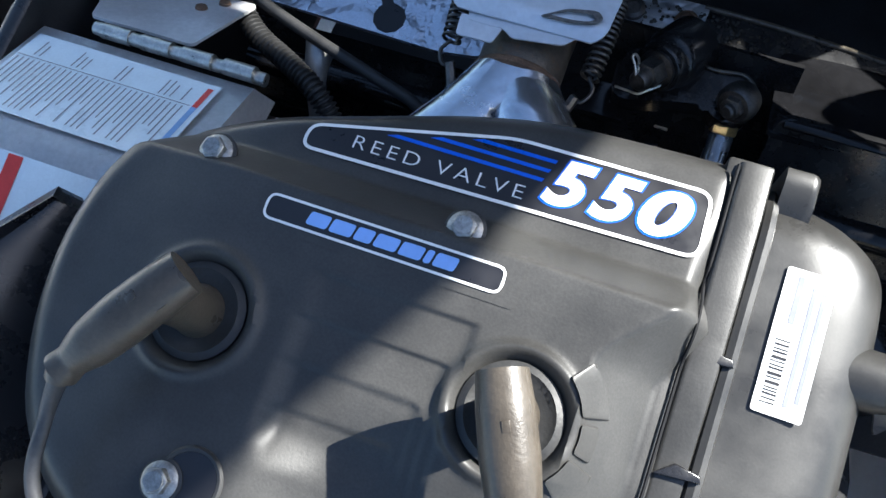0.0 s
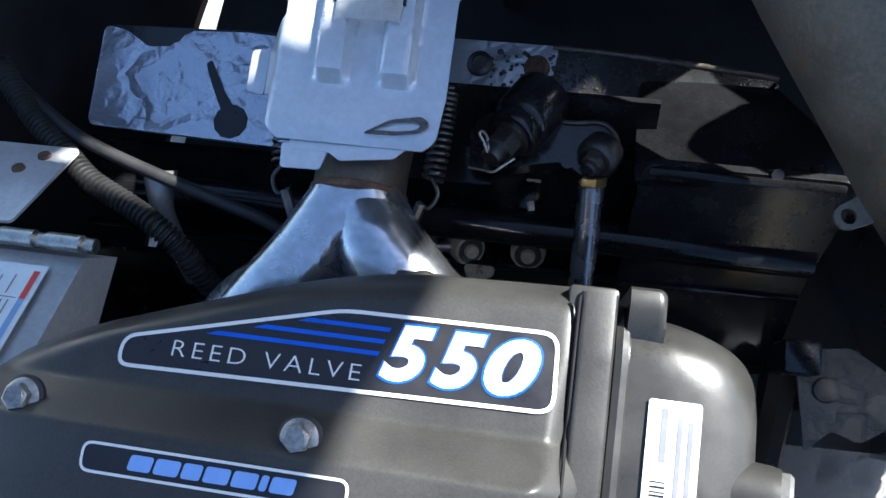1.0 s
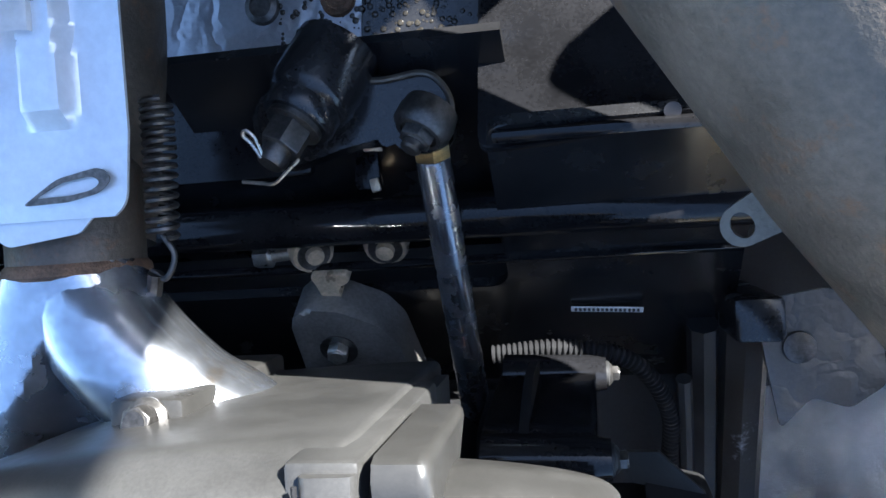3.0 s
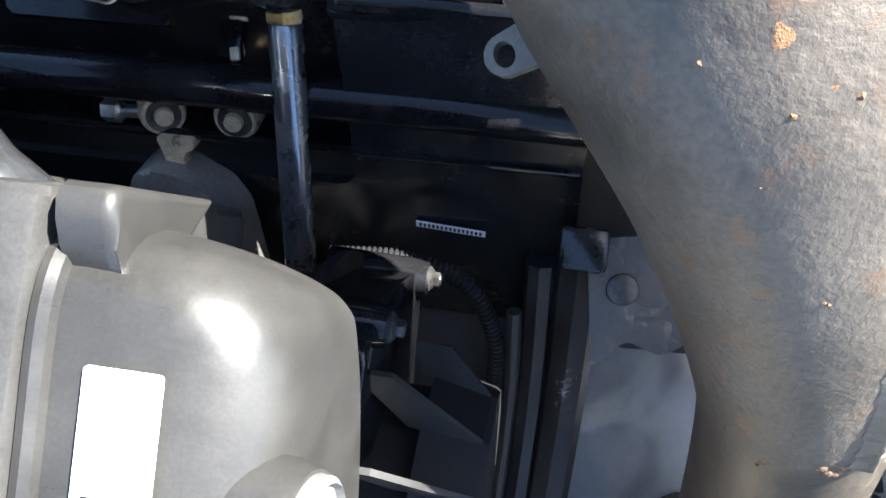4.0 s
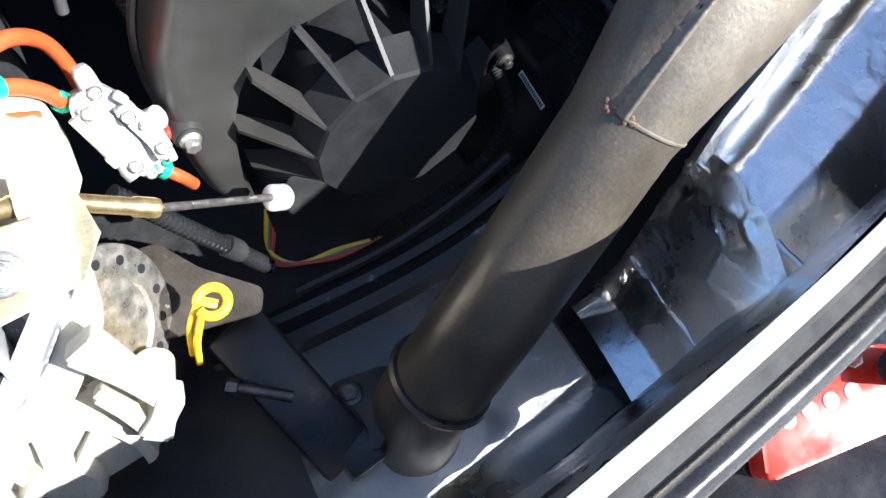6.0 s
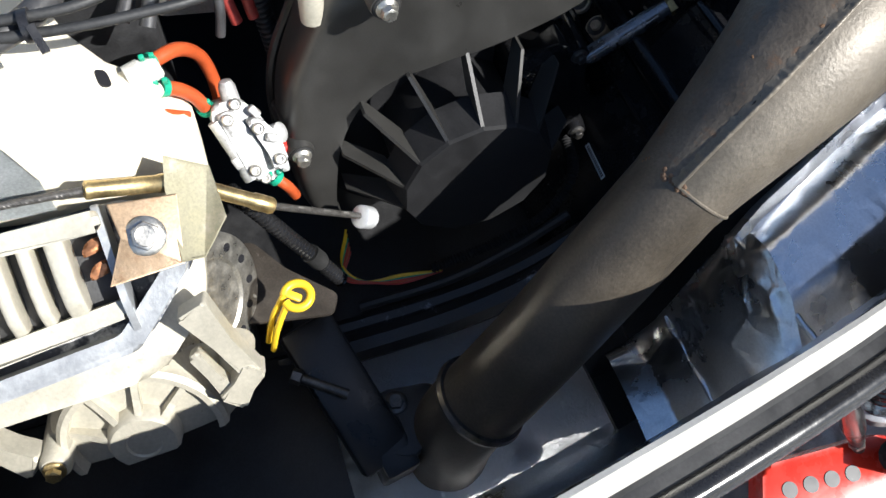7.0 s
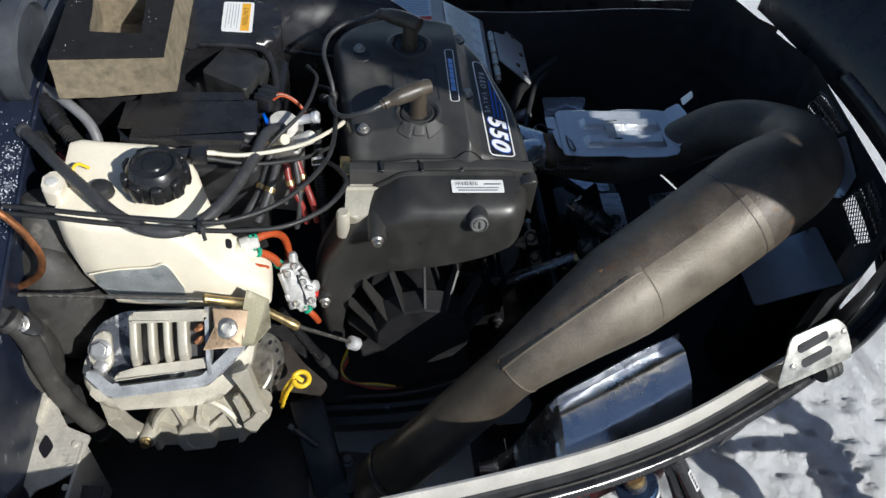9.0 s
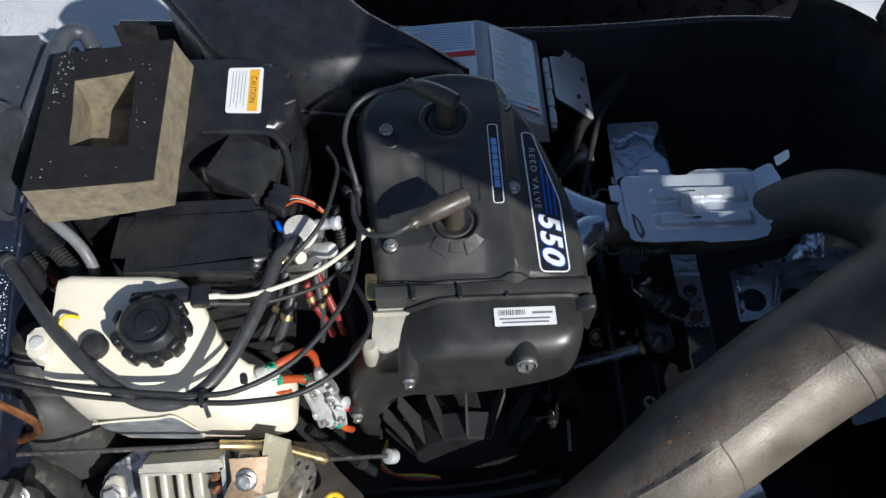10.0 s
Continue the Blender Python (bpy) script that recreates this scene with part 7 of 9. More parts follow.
pump_part("body", bm_prism(rounded([(-0.034, -0.010), (-0.026, -0.016), (0.012, -0.016), (0.030, -0.010), (0.034, 0.006), (0.022, 0.017), (-0.012, 0.015), (-0.030, 0.008)], 0.005), -0.014, 0.006, bevel=0.003), M_pump)
pump_part("cover", bm_prism(rounded([(-0.028, -0.012), (0.024, -0.013), (0.028, -0.001), (0.004, 0.004), (-0.026, 0.000)], 0.004), 0.006, 0.012, bevel=0.002), M_pump)
pump_part("side_cover", bm_prism(rounded([(-0.016, 0.003), (0.012, 0.006), (0.026, 0.004), (0.024, 0.016), (0.004, 0.019), (-0.014, 0.013)], 0.004), 0.006, 0.0165, bevel=0.003), M_pump)
pump_part("shaft_tube", bm_lathe([(0.0050, -0.024), (0.0050, 0.016), (0.0062, 0.018), (0.0062, 0.024), (0, 0.025)], (0.0, -0.0135, 0.006), (1, 0.05, 0)), M_pump)
pump_part("lever_pivot", bm_lathe([(0.0075, -0.006), (0.0075, 0.003), (0.005, 0.005), (0, 0.005)], (0.004, 0.019, 0.008), (0, 0.6, 0.6), seg=18), M_pump)
pump_part("top_nose", bm_lathe([(0.0065, -0.008), (0.0060, 0.004), (0.0042, 0.008), (0, 0.009)], (-0.036, 0.004, 0.0), (-1, 0.2, 0.2), seg=16), M_pump)
for u, v, n in ((-0.022, -0.007, 0.012), (0.018, -0.008, 0.012), (-0.008, 0.008, 0.0165), (0.018, 0.011, 0.0165), (0.028, -0.004, 0.006), (-0.028, 0.003, 0.006)):
    pump_part("cap_screw", bm_lathe([(0.0042, -0.002), (0.0042, 0.0030), (0.0032, 0.0040), (0.0018, 0.0040), (0.0016, 0.0028), (0, 0.0028)], (u, v, n), seg=16), M_steel)
for u, v, n, a in ((-0.018, 0.012, 0.010, 20), (0.002, 0.013, 0.0175, 50), (0.026, 0.012, 0.010, -15), (0.008, -0.016, 0.009, 5)):
    pump_part("casting_lug", bm_box((0.009, 0.006, 0.007), (u, v, n), (0, 0, a), bevel=0.0018), M_pump)
part("red_plug", bm_lathe([(0.0048, -0.004), (0.0048, 0.010), (0.0036, 0.012), (0, 0.0125)], (0.1250, -0.0920, 0.2670), (0.1, 0.8, 0.45), seg=14), M_redink, pump, "small red plug")
part("outlet_fitting", bm_lathe([(0.0100, -0.006), (0.0100, 0.004), (0.0080, 0.006), (0.0080, 0.013), (0.0060, 0.015)], (0.118, -0.1640, 0.3590), (-0.25, 0.95, 0.15), seg=20), M_greyplastic, pump, "pale outlet fitting")
for pts, r in (([(0.1120, -0.156, 0.3620), (0.0980, -0.138, 0.3560), (0.0820, -0.126, 0.3330), (0.0770, -0.121, 0.3080), (0.0820, -0.120, 0.2860)], 0.0048),
               ([(0.1200, -0.153, 0.3480), (0.1160, -0.143, 0.3390), (0.1090, -0.135, 0.3220), (0.1030, -0.130, 0.3020)], 0.0048),
               ([(0.1330, -0.164, 0.3440), (0.1290, -0.151, 0.3330), (0.1230, -0.142, 0.3220)], 0.0026),
               ([(0.1400, -0.0960, 0.2560), (0.1420, -0.0890, 0.2460), (0.1380, -0.084, 0.2280)], 0.0042)):
    part("hose", bm_tube(pts, r, seg=12), M_orange, pump, "orange oil hose")
for at, ax in (((0.1110, -0.1555, 0.3615), (-0.5, 0.6, -0.2)), ((0.1195, -0.1520, 0.3475), (-0.3, 0.7, -0.5)), ((0.1035, -0.1310, 0.3045), (-0.3, 0.2, -0.9)), ((0.1395, -0.0965, 0.2570), (0.2, 0.5, -0.8))):
    c = part("hose_clip", bm_lathe([(0.0064, -0.0025), (0.0064, 0.0025), (0.0050, 0.0025), (0.0050, -0.0025), (0.0064, -0.0025)], at, ax, seg=16), M_green, pump, "green plastic hose clip")
    for d in (-0.003, 0.003):
        part("clip_ear", bm_box((0.0030, 0.0034, 0.0060), Vector(at) + Vector((0.003, d, 0.0078)), (0, 20, 0), bevel=0.0008), M_green, c)

# ---- pull cable through its bracket ----
M_rope = mat("grey steel rope", (0.085, 0.080, 0.074), 0.45, 0.5, scale=200, vary=0.3)
pull = thing("pull_cable", (0.198, -0.207, 0.345), "braided steel cable with gold sleeves through a plated bracket", "cable")
rope_l = [(0.196, -0.398, 0.372), (0.193, -0.301, 0.3615), (0.1890, -0.207, 0.3500)]
rope_r = [(0.1923, -0.1060, 0.2960), (0.181, -0.072, 0.2590), (0.1690, -0.036, 0.2200)]


def braid(pts, r):
    b = bm_tube(pts, r * 0.95, seg=10)
    for k in range(3):
        length = sum((Vector(q) - Vector(p)).length for p, q in zip(pts, pts[1:]))
        line = spline(pts, 24)
        steps = int(length / 0.0008)
        out = []
        up = (line[1] - line[0]).normalized().orthogonal().normalized()
        for i in range(steps + 1):
            f = i / steps * (len(line) - 1)
            j = min(int(f), len(line) - 2)
            q = line[j].lerp(line[j + 1], f - j)
            d = (line[j + 1] - line[j]).normalized()
            up = (up - d * up.dot(d)).normalized()
            a = 2 * math.pi * (i * 0.0008 / 0.007 + k / 3)
            out.append(q + r * 0.55 * (math.cos(a) * up + math.sin(a) * d.cross(up)))
        bm_tube(out, r * 0.5, seg=5, smooth=False, bm=b)
    return b


part("braid", braid(rope_l, 0.0026), M_rope, pull)
part("braid", braid(rope_r, 0.0026), M_rope, pull)
p0, p1 = Vector((0.1888, -0.2073, 0.3498)), Vector((0.1867, -0.1600, 0.3360))
part("sleeve", bm_lathe([(0.0042, 0), (0.0056, 0.001), (0.0058, 0.004), (0.0054, 0.005), (0.0054, 0.041), (0.0060, 0.042), (0.0060, 0.047), (0.004, 0.048)], p0, p1 - p0, seg=22), M_brass, pull, "gold plated sleeve")
p0, p1 = Vector((0.1872, -0.1480, 0.3292)), Vector((0.1923, -0.1047, 0.2951))
part("sleeve", bm_lathe([(0.0042, 0), (0.0050, 0.001), (0.0050, 0.040), (0.0058, 0.041), (0.0058, 0.053), (0.0052, 0.055), (0.003, 0.055)], p0, p1 - p0, seg=22), M_brass, pull, "gold plated sleeve")
part("end_button", bm_lathe([(0.0070, 0), (0.0090, 0.001), (0.0090, 0.012), (0.0078, 0.014), (0, 0.014)], (0.1720, -0.0430, 0.2280), (-0.2, 0.66, -0.72), seg=28), M_sheet, pull, "steel end button")
M_plated = mat("olive passivated steel", (0.19, 0.175, 0.11), 0.55, 0.2, scale=50, vary=0.3, bump=0.1, dirt=(0.30, 0.27, 0.20), dirt_at=0.62, dirt_scale=40)
M_rustplate = mat("brown stained plated steel", (0.22, 0.155, 0.095), 0.48, 0.4, scale=50, vary=0.35, dirt=(0.16, 0.09, 0.04), dirt_at=0.62, dirt_scale=60)
# flat foot under the bolt and the upright wall that holds the sleeves
foot = [Vector(p) for p in ((0.2445, -0.2050, 0.3290), (0.2330, -0.1640, 0.3170), (0.1990, -0.1580, 0.3400), (0.2030, -0.1960, 0.3500), (0.2230, -0.1930, 0.3420))]
wall = [Vector(p) for p in ((0.2335, -0.1650, 0.3190), (0.2280, -0.1520, 0.3100), (0.2080, -0.1340, 0.3180), (0.1830, -0.1360, 0.3390), (0.1790, -0.1600, 0.3530), (0.1960, -0.1640, 0.3420))]
for name, corners, m, lab in (("bracket", foot, M_rustplate, "brown stained plated foot"), ("bracket_wall", wall, M_plated, "olive plated bracket wall")):
    b = bmesh.new()
    f = b.faces.new([b.verts.new(p) for p in corners])
    bmesh.ops.solidify(b, geom=[f], thickness=0.0026)
    bmesh.ops.bevel(b, geom=b.edges[:], offset=0.0008, segments=2, affect="EDGES")
    part(name, b, m, pull, lab)
part("bolt", bm_hex_bolt(0.0078, 0.0085, (0.2215, -0.1800, 0.3370), (0.58, 0.10, 0.80)), M_steel, pull)

# ---- yellow dip stick loop ----
dip = thing("dipstick", (0.222, -0.112, 0.17), "yellow plastic dipstick with a looped handle", "dipstick")
loop = [(0.2214 + 0.0090 * math.cos(a), -0.1035 + 0.0095 * math.sin(a), 0.2232 - 0.002 * math.cos(a)) for a in np.linspace(radians(-75), radians(255), 16)]
part("handle", bm_tube(loop, 0.0032, seg=10, n=3), M_yellow, dip)
part("tongue", bm_box((0.012, 0.006, 0.003), (0.2205, -0.1060, 0.2225), (0, 24, 60), bevel=0.0012), M_yellow, dip)
part("leg", bm_tube([(0.2260, -0.1130, 0.2210), (0.2320, -0.1230, 0.2020), (0.2320, -0.1300, 0.172)], 0.0024, seg=8), M_yellow, dip)
part("leg", bm_tube([(0.2180, -0.1120, 0.2240), (0.2240, -0.1240, 0.2060), (0.2240, -0.1320, 0.172)], 0.0024, seg=8), M_yellow, dip)

# ---- loom and bracket under the pump ----
loom2 = thing("corrugated_hose", (0.14, -0.10, 0.13), "black corrugated hose running down under the pump", "hose", "corrugated hoses")
part("tube", bm_loom([(0.146, -0.130, 0.262), (0.151, -0.116, 0.238), (0.157, -0.096, 0.200), (0.160, -0.080, 0.168), (0.164, -0.062, 0.13)], 0.0068, pitch=0.0044), M_gloss, loom2)
part("end_sleeve", bm_lathe([(0.0082, -0.010), (0.0084, 0.004), (0.0070, 0.008), (0.0050, 0.008)], (0.1600, -0.0790, 0.1665), (0.1, 0.45, -0.9), seg=18), M_rubber, loom2, "plain black end sleeve")
sup = thing("support_plate", (0.18, -0.14, 0.09), "dull grey sheet metal support plate", "plate")
M_supp = mat("oily brown sheet", (0.070, 0.060, 0.050), 0.45, 0.4, scale=40, vary=0.3, dirt=(0.30, 0.28, 0.25), dirt_at=0.72, dirt_scale=70)
part("sheet", bm_prism(rounded([(0.130, -0.200), (0.205, -0.175), (0.222, -0.080), (0.206, -0.072), (0.172, -0.105), (0.140, -0.125)], 0.005), 0.180, 0.183), M_supp, sup)
part("leg", bm_box((0.006, 0.08, 0.10), (0.170, -0.150, 0.132), bevel=0.002), M_matte, sup)
tray = thing("cross_member", (0.27, -0.10, 0.075), "black steel cross member with a plated stud", "cross member")
part("channel", bm_box((0.13, 0.045, 0.018), (0.262, -0.085, 0.122), (0, 25, 18), bevel=0.004), M_oilsheet, tray)
part("foot", bm_box((0.045, 0.030, 0.055), (0.305, -0.062, 0.080), (0, 12, 10), bevel=0.004), M_oilsheet, tray)
part("stud", bm_tube([(0.250, -0.118, 0.150), (0.262, -0.100, 0.146), (0.272, -0.085, 0.142)], 0.0042, seg=10), M_dark_steel, tray, "threaded plated stud")
part("stud_nut", bm_hex_bolt(0.0058, 0.008, (0.247, -0.122, 0.151), (0.5, 0.75, -0.15), flange=False), M_dark_steel, tray)


# ---- foil lined hump and wall inside the pan ----
hump = thing("foil_hump", (0.34, 0.26, 0.09), "wheel housing hump covered in crumpled aluminium foil", "foil lining")
HUMP = [(0.356, 0.236, 0.09, 0.33, 0.09), (0.352, 0.238, 0.25, 0.336, 0.25), (0.343, 0.241, 0.34, 0.342, 0.315), (0.292, 0.257, 0.326, 0.366, 0.3), (0.24, 0.278, 0.311, 0.385, 0.285), (0.206, 0.291, 0.302, 0.395, 0.277), (0.194, 0.297, 0.298, 0.398, 0.274),
        (0.186, 0.3, 0.282, 0.4, 0.262), (0.17, 0.304, 0.236, 0.402, 0.232), (0.158, 0.305, 0.188, 0.404, 0.19), (0.14, 0.305, 0.16, 0.404, 0.16), (0.118, 0.306, 0.15, 0.402, 0.142)]

def fold_down(f):
    """The top leans away to both sides of its flat band."""
    return -0.016 * (max(0.0, 0.26 - f) / 0.26) ** 1.4 - 0.022 * (max(0.0, f - 0.58) / 0.42) ** 1.2


b = bmesh.new()
stations = []
for a_, c_ in zip(HUMP, HUMP[1:]):
    n = max(2, int(math.hypot(a_[0] - c_[0], a_[2] - c_[2]) / 0.0026))
    stations += [tuple(p + (q - p) * k / n for p, q in zip(a_, c_)) for k in range(n)]
stations.append(HUMP[-1])
rows = []
for y, xl, zl, xr, zr in stations:
    row = [Vector((xl - 0.006, y, 0.085 + (zl - 0.100) * k / 14)) for k in range(14) if zl > 0.12] or [Vector((xl - 0.006, y, zl - 0.004))] * 14
    row += [Vector((xl - 0.005, y, zl - 0.012)), Vector((xl - 0.003, y, zl - 0.006)), Vector((xl + 0.001, y, zl - 0.002))]
    row += [Vector((xl + (xr - xl) * f, y, zl + (zr - zl) * f + 0.004 * math.sin(math.pi * f) + fold_down(f) * smooth01(0.17, 0.20, y))) for f in np.linspace(0.06, 1.0, 42)]
    rows.append(row)
lift = []
for k, row in enumerate(rows):
    edge_ = 0.34 + 1.15 * math.exp(-(((row[30].y - 0.188) / 0.013) ** 2)) + 0.22 * smooth01(0.185, 0.15, row[30].y)
    r0, r1 = rows[max(k - 1, 0)], rows[min(k + 1, len(rows) - 1)]
    made = []
    for j, p in enumerate(row):
        side_ = row[min(j + 1, len(row) - 1)] - row[max(j - 1, 0)]
        n_ = side_.cross(r1[j] - r0[j])
        n_ = -n_.normalized() if n_.length > 1e-9 else Vector((0, 0, 1))
        if n_.z < -0.2:
            n_ = -n_
        made.append(b.verts.new(p + n_ * crumple(p, edge_, 0.0005)))
    lift.append(made)
for r0, r1 in zip(lift, lift[1:]):
    for j in range(len(r0) - 1):
        b.faces.new((r0[j], r0[j + 1], r1[j + 1], r1[j]))
part("lining", b, M_humpfoil, hump, "crumpled aluminium foil", smooth=35)


def foil_hem(line, r, seed):
    """A rolled, pinched fold of foil along a line."""
    pts = [p + Vector((noise.noise(p * 70), noise.noise(p * 70 + Vector((seed, 0, 0))), noise.noise(p * 70 + Vector((0, seed, 0))))) * 0.0022 for p in spline(line, 10)]
    return bm_tube(pts, [r * (1 + 0.45 * noise.noise(p * 160)) for p in pts], seg=8, smooth=False)


part("hem", foil_hem([(0.302, 0.1875, 0.2820), (0.335, 0.1920, 0.2815), (0.368, 0.1960, 0.2800), (0.398, 0.2000, 0.2780)], 0.0022, 3.0), M_humpfoil, hump, "rolled foil fold along the front edge")
part("hem", foil_hem([(0.305, 0.158, 0.190), (0.340, 0.158, 0.192), (0.375, 0.158, 0.192), (0.403, 0.158, 0.191)], 0.0020, 7.0), M_humpfoil, hump, "rolled foil fold along the foot")
wall = thing("foil_wall", (0.39, 0.05, 0.09), "side wall lined with soiled crumpled foil", "foil lining")
b = bmesh.new()
rows = []
for k in range(171):
    y = -0.13 + 0.385 * k / 170
    row = []
    for j in range(91):
        z = 0.060 + 0.300 * j / 90
        q = np.interp(y, [-0.285, -0.139, -0.047, 0.053, 0.137, 0.249], [0.487, 0.468, 0.450, 0.434, 0.418, 0.389])
        x = q - 0.006 - 0.010 * smooth01(0.35, 0.30, z) - 0.016 * smooth01(0.30, 0.20, z) - 0.008 * smooth01(0.20, 0.10, z) - 0.045 * smooth01(0.13, 0.06, z)
        v = Vector((x, y, z))
        row.append(b.verts.new(v + Vector((-1.0 * crumple(v * 0.6, 0.8, 0.0003), 0, 0))))
    rows.append(row)
for a_, c_ in zip(rows, rows[1:]):
    for j in range(90):
        b.faces.new((a_[j], a_[j + 1], c_[j + 1], c_[j]))
part("lining", b, M_humpfoil, wall, smooth=35)
fp = thing("foil_patch", (0.11, 0.54, 0.2), "flat patch of dull foil on the nose of the pan", "foil lining")
M_dullfoil = make_foil("dull blue grey foil", (0.62, 0.66, 0.72), 0.36, 14, 0.2, 0.85)
part("sheet", bm_prism(rounded([(0.106, 0.466), (0.185, 0.466), (0.150, 0.602), (0.052, 0.600)], 0.008), 0.308, 0.3105), M_dullfoil, fp)
part("backing", bm_box((0.06, 0.08, 0.225), (0.12, 0.54, 0.195), bevel=0.004), M_matte, fp)


# ---- mesh vents in the nose ----
def mesh_vent(poly, label):
    c = Vector((sum(p[0] for p in poly) / len(poly), NOSE_Y, sum(p[1] for p in poly) / len(poly)))
    root = thing("mesh_vent", c, label, "vent", "nose vents")
    b = bmesh.new()
    x0, x1 = min(p[0] for p in poly) - 0.004, max(p[0] for p in poly) + 0.004
    z0, z1 = min(p[1] for p in poly) - 0.004, max(p[1] for p in poly) + 0.004
    for s in (1, -1):
        for k in range(-40, 60):
            pts = []
            for q in np.linspace(0, 1, 50):
                x, z = x0 + 0.0066 * k + s * q * (z1 - z0) * 0.75, z0 + q * (z1 - z0)
                if in_poly(x, z, poly):
                    pts.append((x, NOSE_Y + 0.0005 * s, z))
            if len(pts) > 2:
                bm_tube([pts[0], pts[-1]], 0.00075, seg=4, smooth=False, bm=b)
    part("wire_mesh", b, M_matte, root, "black diamond wire mesh")
    fr = [(x, NOSE_Y - 0.001, z) for x, z in poly + poly[:1]]
    eb = bmesh.new()
    for p, q in zip(fr, fr[1:]):
        bm_tube([p, q], 0.0020, seg=6, smooth=False, bm=eb)
    part("edge", eb, M_black, root, "black frame")
    return root


mesh_vent(VENT_A, "black diamond mesh vent in the nose with snow behind")
mesh_vent(VENT_B, "black diamond mesh vent in the nose with snow behind")
nb = thing("nose_plate", (0.01, 0.61, 0.36), "blue grey folded metal plate between the nose vents", "plate")
upright = Matrix(((1, 0, 0, 0), (0, 0, -1, 0.6165), (0, 1, 0, 0), (0, 0, 0, 1)))
part("sheet", bm_prism(rounded([(-0.026, 0.397), (-0.012, 0.420), (0.046, 0.402), (0.048, 0.366), (0.020, 0.352), (-0.006, 0.358)], 0.003), 0, 0.002, m=upright), M_dullfoil, nb)
part("fold", bm_box((0.05, 0.010, 0.002), (0.022, 0.611, 0.356), (0, -14, 0)), M_dullfoil, nb)

# ---- latch plate on the rim ----
latch = thing("hood_latch", (0.322, 0.43, 0.36), "bright stainless latch plate with slots on the rim", "latch")
M_latch = mat("scuffed stainless plate", (0.34, 0.335, 0.31), 0.38, 0.9, scale=50, vary=0.3, bump=0.15, dirt=(0.08, 0.08, 0.08), dirt_at=0.64, dirt_scale=45)
foot = Vector((0.3520, 0.3912, 0.4073))
ld = Vector((-0.303, 0.918, 0.255)).normalized()
lu = Vector((-0.0305, 0.0128, 0.0402))
lu = (lu - ld * lu.dot(ld)).normalized()
lm = Matrix((ld, lu, ld.cross(lu))).transposed().to_4x4()
lm.translation = foot
outer = rounded([(0.002, -0.004), (0.092, -0.008), (0.092, 0.026), (0.084, 0.040), (0.031, 0.042)], 0.006)
part("plate", bm_prism(outer, 0, 0.002, bevel=0.0006, m=lm), M_latch, latch)
for z in (0.026, 0.008):
    part("slot", bm_prism(rounded([(0.034, z - 0.0055), (0.070, z - 0.0035), (0.070, z + 0.0065), (0.034, z + 0.0045)], 0.004), -0.0008, 0.0028, m=lm), M_ink, latch)
for u, w in ((0.088, 0.022), (0.024, 0.010)):
    part("screw", bm_lathe([(0.0034, -0.002), (0.0034, 0.003), (0.0020, 0.004), (0, 0.004)], lm @ Vector((u, w, 0)), lm.to_3x3() @ Vector((0, 0, 1)), seg=16), M_steel, latch)
part("foot", bm_prism(rounded([(0.004, -0.008), (0.090, -0.012), (0.090, -0.007), (0.004, -0.003)], 0.001), -0.030, 0.001, m=lm), M_latch, latch)
band = thing("rubber_strap", (0.300, 0.468, 0.375), "black ribbed rubber strap on the rim bead", "strap")
for k in range(3):
    part("rib", bm_lathe([(0.0125, -0.0035), (0.0135, 0), (0.0125, 0.0035)], (0.3185 - 0.0030 * k + 0.006, 0.465 + 0.0075 * k, 0.384), (-0.38, 0.92, 0.05), seg=20), M_rubber, band)


